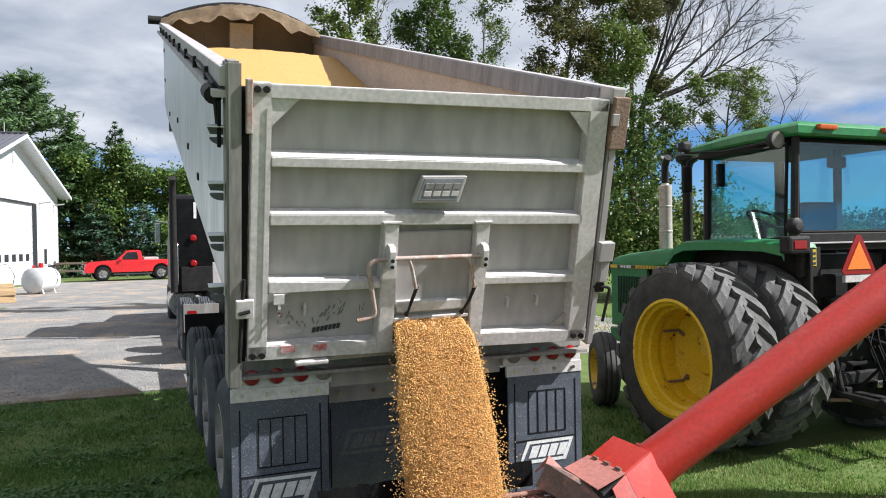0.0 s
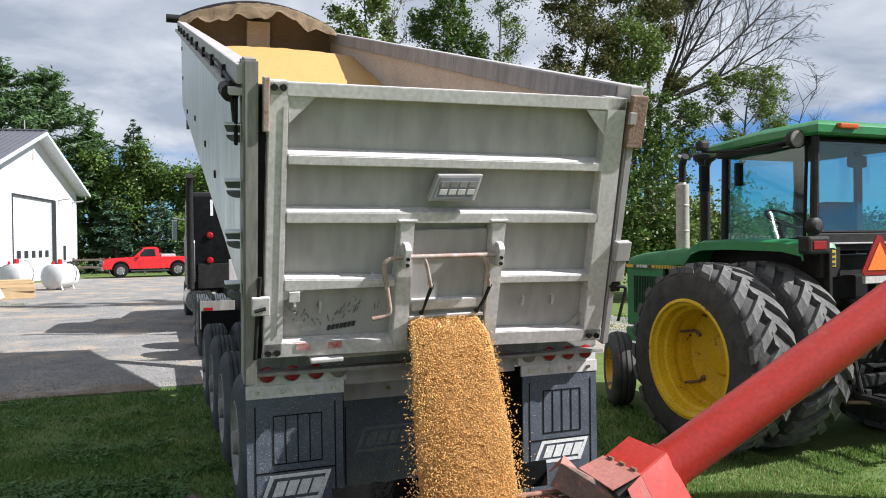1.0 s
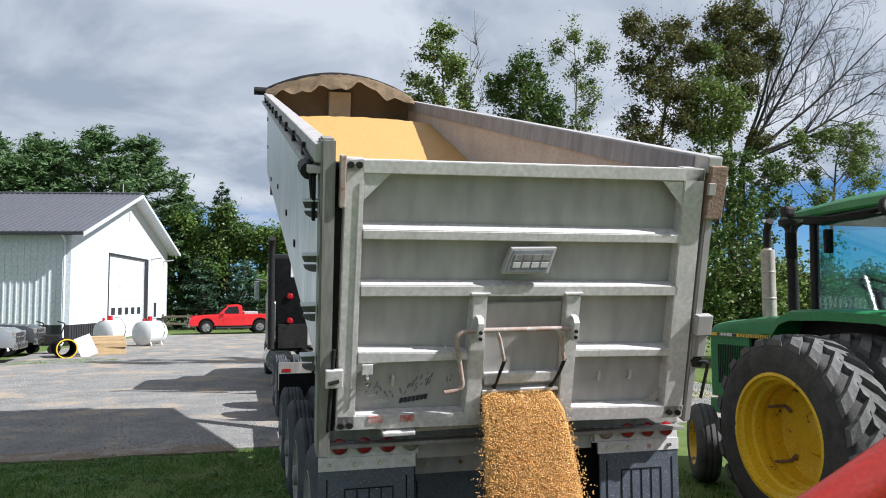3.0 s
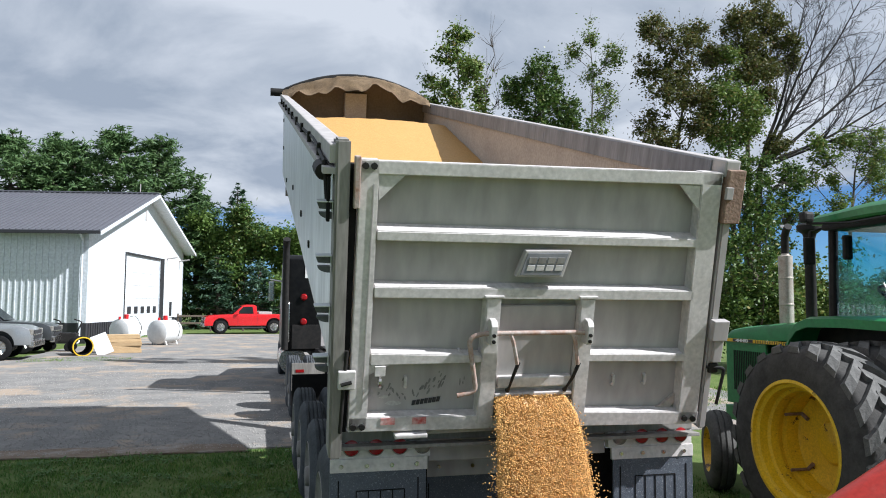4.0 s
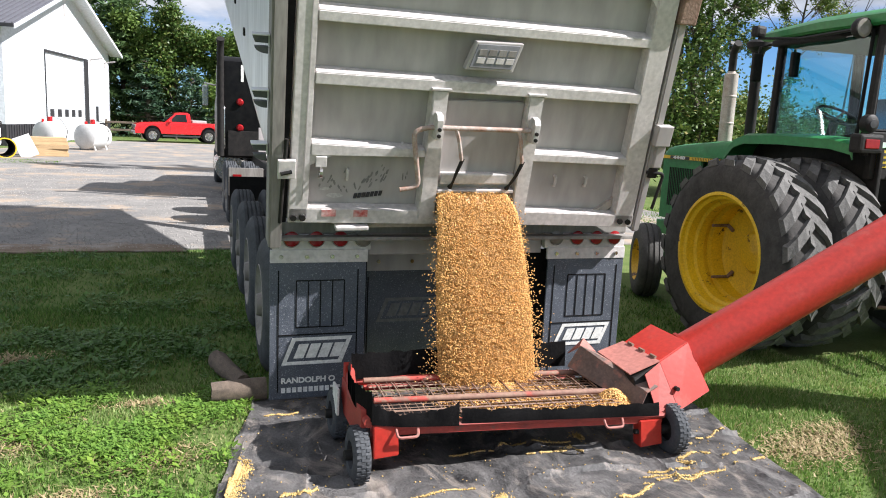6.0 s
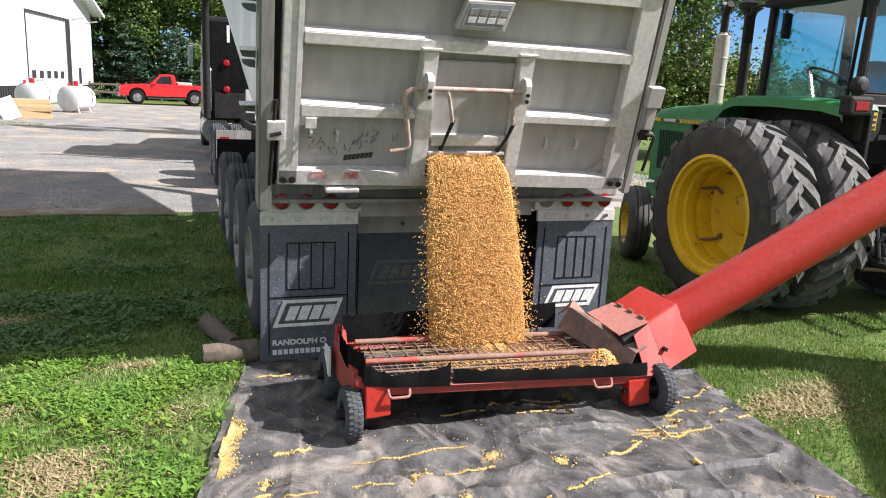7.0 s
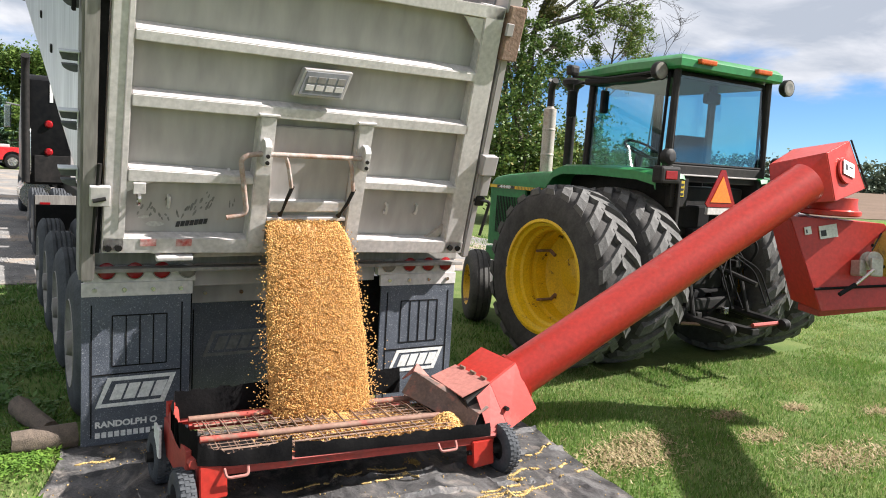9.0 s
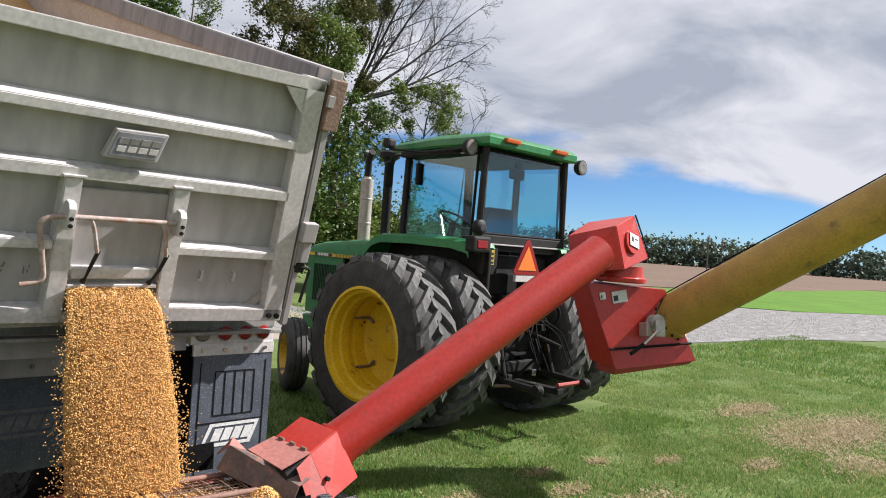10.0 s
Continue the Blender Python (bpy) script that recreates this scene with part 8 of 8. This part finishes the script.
def pickup(m, paint, label, crew=False):
    """Pickup along x, nose at -x, wheels on the ground; origin under the middle."""
    p = thing("pickup_truck", m, label, "pickup truck", "parked pickups")
    fx, rx = -1.78, 1.60
    low = [(-2.78, 0.52), *arch(fx, 0.50, 0.52), *arch(rx, 0.50, 0.52), (2.74, 0.54), (2.78, 1.18), (2.74, 1.24), (0.55, 1.26), (-0.9, 1.26), (-1.35, 1.24), (-2.45, 1.17), (-2.72, 1.05), (-2.80, 0.8)]
    bm = bmesh.new()
    prism(bm, low, -0.98, 0.98, "Y", 0.02)
    part("body", bm, paint, p, "", None, True)
    cab_end = 1.15 if crew else 0.52
    cab = [(-1.05, 1.24), (-0.42, 1.80), (-0.15, 1.88), (cab_end - 0.25, 1.88), (cab_end - 0.05, 1.80), (cab_end + 0.02, 1.24)]
    bm = bmesh.new()
    prism(bm, cab, -0.82, 0.82, "Y", 0.05)
    part("cab", bm, paint, p, "", None, True)
    for s in (-1, 1):
        bm = bmesh.new()
        prism(bm, [(-0.78, 1.29), (-0.36, 1.74), (cab_end - 0.30, 1.76), (cab_end - 0.22, 1.29)], s * 0.80, s * 0.832, "Y", 0.01)
        part("side_window", bm, AUTO_DARK, p, "dark side glass")
        part("mirror", bx((-0.80, min(s * 0.95, s * 1.15), 1.24), (-0.68, max(s * 0.95, s * 1.15), 1.44), 0.03), paint, p)
        part("door_seam", bx((-0.72, min(s * 0.979, s * 0.983), 0.60), (-0.705, max(s * 0.979, s * 0.983), 1.24)), DARK_TRIM, p)
        part("door_seam", bx((0.50, min(s * 0.979, s * 0.983), 0.60), (0.515, max(s * 0.979, s * 0.983), 1.24)), DARK_TRIM, p)
        part("head_lamp", bx((-2.80, min(s * 0.62, s * 0.97), 0.86), (-2.58, max(s * 0.62, s * 0.97), 1.06), 0.03), LENS_CLEAR, p, "headlamp")
        part("tail_lamp", bx((2.70, min(s * 0.85, s * 0.985), 0.85), (2.79, max(s * 0.85, s * 0.985), 1.18), 0.02), LENS_RED, p, "red tail lamp")
        part("running_board", bx((-1.2, min(s * 0.86, s * 0.98), 0.34), (1.05, max(s * 0.86, s * 0.98), 0.44), 0.02), DARK_TRIM, p)
    part("windscreen", pane([(-1.07, -0.74, 1.30), (-1.07, 0.74, 1.30), (-0.47, 0.70, 1.80), (-0.47, -0.70, 1.80)], 0.02), AUTO_DARK, p, "dark windscreen")
    for x in (fx, rx):
        for s in (-1, 1):
            bm = bmesh.new()
            prism(bm, arch(x, 0.495, 0.50) + [(x + 0.495, 0.44), (x - 0.495, 0.44)], s * 0.60, s * 0.70, "Y")
            part("wheel_well", bm, DARK_TRIM, p, "dark wheel well")
    part("grille", bx((-2.83, -0.62, 0.70), (-2.77, 0.62, 1.02), 0.02), DARK_TRIM, p)
    part("grille_bar", bx((-2.85, -0.64, 0.84), (-2.80, 0.64, 0.90), 0.01), CHROME, p)
    part("bumper", bx((-2.90, -0.95, 0.44), (-2.72, 0.95, 0.68), 0.05), CHROME, p, "chrome bumper")
    part("rear_bumper", bx((2.74, -0.92, 0.46), (2.90, 0.92, 0.64), 0.04), CHROME, p)
    if not crew:
        part("bed_cover", bx((0.62, -0.78, 1.24), (1.5, 0.78, 1.42), 0.04), ALU, p, "grey toolbox in the bed")
    for x in (fx, rx):
        for s in (-1, 1):
            prof = [(0, 0.27), (-0.005, 0.34), (0.02, 0.415), (0.05, 0.43), (0.20, 0.43), (0.24, 0.41), (0.25, 0.30), (0.12, 0.25)]
            w = part("wheel", lathe(bmesh.new(), [(a * -s, b) for a, b in prof], 32, "Y", close=True), BLACK, p, "black tyre", pose(x, s * 1.0, 0.43), True)
            part("rim", lathe(bmesh.new(), [(a * -s, b) for a, b in ((0.01, 0.265), (0.03, 0.25), (0.06, 0.23), (0.07, 0.10), (0.02, 0.07), (0.02, 0.0005))], 24, "Y", cap=False), CHROME, w, "bright alloy rim", None, True)
            spoke = bmesh.new()
            for k in range(6):
                a = math.pi * k / 3
                pipe(spoke, [(0.06 * math.cos(a), -s * 0.0 + s * -0.03, 0.06 * math.sin(a)), (0.25 * math.cos(a), s * -0.035, 0.25 * math.sin(a))], 0.028, 5)
            part("spokes", spoke, CHROME, w)
    return p


AUTO_DARK = material("dark_window_glass", (0.02, 0.024, 0.028), rough=0.08, scale=3, bump=0.0)
pickup(pose(-2.30, 46.6, 0.02, 0, 0, 9), RED_CAR, "bright red regular-cab pickup parked by the grass")
pickup(pose(-12.1, 24.6, 0.02, 0, 0, 184), GREY_CAR, "silver crew-cab pickup parked beside the shed", True)
pickup(pose(-12.3, 28.3, 0.02, 0, 0, 182), DARK_CAR, "dark grey pickup parked behind the silver one", True)


# ---- tanks and clutter by the shed ----
def fuel_tank(x, y, r, length, yaw, seed):
    t = thing("fuel_tank", pose(x, y, 0.02, 0, 0, yaw), "white horizontal fuel tank on legs", "tank", "fuel tanks")
    c = 0.05 + r
    prof = [(-length / 2 - 0.12, 0.001), (-length / 2 - 0.10, r * 0.5), (-length / 2 - 0.05, r * 0.85), (-length / 2, r), (length / 2, r), (length / 2 + 0.05, r * 0.85), (length / 2 + 0.10, r * 0.5), (length / 2 + 0.12, 0.001)]
    part("shell", lathe(bmesh.new(), prof, 36, "X"), TANK_WHITE, t, "", pose(0, 0, c), True)
    for sx in (-1, 1):
        for sy in (-1, 1):
            part("leg", pipe(bmesh.new(), [(sx * length * 0.33, sy * r * 0.75, 0), (sx * length * 0.33, sy * r * 0.55, c - r * 0.6)], 0.04, 6), TANK_WHITE, t)
    pump = part("pump", bx((-0.08, -0.08, c + r - 0.02), (0.08, 0.08, c + r + 0.22), 0.03), RED_CAR, t, "red fuel pump")
    part("hose", pipe(bmesh.new(), bent([(0.1, -0.1, c + r + 0.1), (0.3, -0.3, c + r + 0.15), (0.42, -r, c + 0.2), (0.25, -r - 0.03, c - 0.2)], 0.12), 0.014, 6), BLACK, pump)
    part("fill_cap", pipe(bmesh.new(), [(-0.45, 0, c + r - 0.03), (-0.45, 0, c + r + 0.12)], 0.06, 10), RED_CAR, t)
    return t


fuel_tank(-5.95, 33.3, 0.56, 1.15, 58, 1)
fuel_tank(-7.80, 34.0, 0.58, 0.95, 58, 2)
for lvl in range(5):
    pal = thing("pallet", pose(-6.90 + (0.03, -0.02, 0.05, 0.0, -0.03)[lvl], 27.75, 0.024 + lvl * 0.141, 0, 0, (14, 17, 12, 15, 13)[lvl]) @ Matrix.Diagonal((1.1, 1.0, 1.0, 1)), "pale wooden pallet in a low stack", "pallet", "stacked pallets")
    for k in range(7):
        part("deck_board", bx((-0.55, -0.5 + k * 0.155, 0.118), (0.55, -0.40 + k * 0.155, 0.140), 0.003), WOOD, pal)
    for k in range(3):
        part("stringer", bx((-0.55, -0.5 + k * 0.47, 0.020), (0.55, -0.46 + k * 0.47, 0.117), 0.003), WOOD, pal)
    for k in range(4):
        part("base_board", bx((-0.55, -0.5 + k * 0.30, 0.0), (0.55, -0.41 + k * 0.30, 0.019), 0.003), WOOD, pal)
cul = thing("culvert_pipe", pose(-8.05, 26.0, 0.36, 0, 0, 20), "short dark corrugated pipe with a yellow rim", "pipe")
prof = []
for k in range(14):
    prof += [(-0.1 + k * 0.1, 0.33), (-0.05 + k * 0.1, 0.355)]
bm = bmesh.new()
lathe(bm, [(h, r) for h, r in prof] + [(h, r - 0.04) for h, r in prof[::-1]], 28, "Y", close=True)
part("shell", bm, BLACK, cul, "", None, True)
part("rim", lathe(bmesh.new(), [(-0.14, 0.325), (-0.14, 0.365), (-0.04, 0.365), (-0.04, 0.325)], 28, "Y", close=True), YELLOW, cul, "yellow painted rim", None, True)
tagged(part("metal_sheet", bx((-0.30, -0.012, 0.0), (0.30, 0.012, 0.95), 0.004), TANK_WHITE, None, "", pose(-7.30, 26.45, 0.03, -34, -22, 14)), "white metal sheet leaning on the pipe", "sheet")
for k in range(2):
    gear = thing("garden_cart", pose(-9.2 - k * 0.9, 28.9 + k * 0.5, 0.02), "small dark steel tool cart beside the shed wall", "cart")
    part("tray", bx((-0.35, -0.25, 0.35), (0.35, 0.25, 0.75), 0.05), DARK_STEEL, gear)
    part("handle", pipe(bmesh.new(), bent([(0.3, 0, 0.7), (0.5, 0, 1.2), (0.2, 0, 1.3)], 0.1), 0.03, 6), DARK_STEEL, gear)
    for s in (-1, 1):
        part("wheel", pipe(bmesh.new(), [(0.1, s * 0.26, 0.18), (0.1, s * 0.34, 0.18)], 0.18, 16), BLACK, gear)

fence = thing("rail_fence", pose(-7, 50.5, 0), "low weathered wooden rail fence behind the yard", "fence")
for k in range(7):
    part("post", bx((k * 2.2 - 0.06, -0.06, 0), (k * 2.2 + 0.06, 0.06, 1.25), 0.02), LOG, fence)
for z in (0.5, 1.0):
    part("rail", bx((-0.1, -0.10, z), (13.3, -0.06, z + 0.14), 0.02), LOG, fence)

# ---- highway truck ahead of the trailer ----
rig = thing("semi_truck", pose(0.03, 0, 0), "black highway truck with sleeper cab pulling the trailer", "truck")
cabm = bmesh.new()
prism(cabm, [(12.75, 0.95), (16.2, 0.95), (16.2, 2.2), (15.4, 2.35), (15.0, 3.02), (14.6, 3.12), (12.9, 3.16), (12.75, 3.05)], -1.17, 1.17, "X", 0.05)
part("sleeper_cab", cabm, BLACK_PAINT, rig, "gloss black sleeper cab", None, True)
part("cab_rear_recess", bx((-1.0, 12.70, 1.0), (1.0, 12.745, 1.55), 0.01), DARK_STEEL, rig)
nose = bmesh.new()
prism(nose, [(16.2, 0.7), (18.6, 0.7), (18.6, 1.75), (18.2, 1.9), (16.2, 2.1)], -0.75, 0.75, "X", 0.08)
part("nose", nose, BLACK_PAINT, rig, "", None, True)
for x in (-1.16, 1.16):
    part("exhaust_pipe", pipe(bmesh.new(), [(x, 12.55, 1.0), (x, 12.55, 3.20), (x, 12.50, 3.38), (x, 12.42, 3.48)], [0.075, 0.075, 0.075, 0.085], 16), CHROME if x > 0 else DARK_STEEL, rig, "tall upright exhaust pipe", smooth=True)
    part("grab_rail", pipe(bmesh.new(), bent([(x * 0.93, 12.72, 1.15), (x * 0.93, 12.62, 1.18), (x * 0.93, 12.62, 2.05), (x * 0.93, 12.72, 2.08)], 0.05), 0.02, 8), CHROME, rig, "chrome grab rail", smooth=True)
    part("mirror", bx((x * 1.22 - 0.07, 15.2, 2.1), (x * 1.22 + 0.07, 15.3, 2.60), 0.02), CHROME, rig)
    part("mirror_arm", pipe(bmesh.new(), [(x, 15.2, 2.6), (x * 1.25, 15.25, 2.65)], 0.02, 6), CHROME, rig)
    part("fuel_drum", pipe(bmesh.new(), [(x * 0.82, 13.0, 0.72), (x * 0.82, 14.8, 0.72)], 0.31, 20), CHROME, rig, "polished fuel drum", smooth=True)
part("cab_decal", bx((-0.72, 12.735, 2.62), (-0.66, 12.748, 2.98)), WHITE, rig, "white decal strip")
for z in (1.62, 2.18):
    part("rear_lamp", lathe(bmesh.new(), [(-0.03, 0.001), (-0.025, 0.05), (0.0, 0.075), (0.03, 0.08)], 16, "Y"), LENS_RED, rig, "round red lamp", pose(-0.74, 12.70, z), True)
    part("rear_lamp", lathe(bmesh.new(), [(-0.03, 0.001), (-0.025, 0.05), (0.0, 0.075), (0.03, 0.08)], 16, "Y"), LENS_RED, rig, "round red lamp", pose(0.55, 12.70, z), True)
part("deck_plate", bx((-0.32, 11.0, 1.05), (0.45, 12.6, 1.10), 0.01), ALU, rig, "bright tread plate")
part("headache_plate", bx((-0.40, 12.0, 1.10), (0.2, 12.04, 1.65), 0.01), ALU, rig)
for x in (-0.42, 0.42):
    part("frame_rail", bx((x - 0.05, 8.2, 0.75), (x + 0.05, 16.5, 1.02), 0.01), DARK_STEEL, rig)
part("fifth_wheel", bx((-0.4, 9.0, 1.02), (0.4, 10.0, 1.14), 0.03), DARK_STEEL, rig)
for y in (9.15, 10.45):
    for x, s in ((-1.20, -1), (1.20, 1)):
        road_wheel("wheel", rig, pose(x, y, 0.51), r=0.51, s=s)
        road_wheel("wheel", rig, pose(x + 0.33 * -s, y, 0.51), r=0.51, s=s)
for x, s in ((-1.15, -1), (1.15, 1)):
    road_wheel("wheel", rig, pose(x, 17.4, 0.51), r=0.51, s=s)
part("quarter_fender", bx((-1.20, 8.48, 0.30), (-0.58, 8.51, 1.0), 0.006), BLACK, rig, "black rear flap")
part("fender_plate", bx((-1.19, 8.46, 0.55), (-0.62, 8.478, 1.02), 0.006), STAIN_AND_SHADE, rig, "stained metal flap plate")
part("flap_reflector", bx((-1.12, 8.452, 0.86), (-0.98, 8.459, 0.91)), LENS_RED, rig)
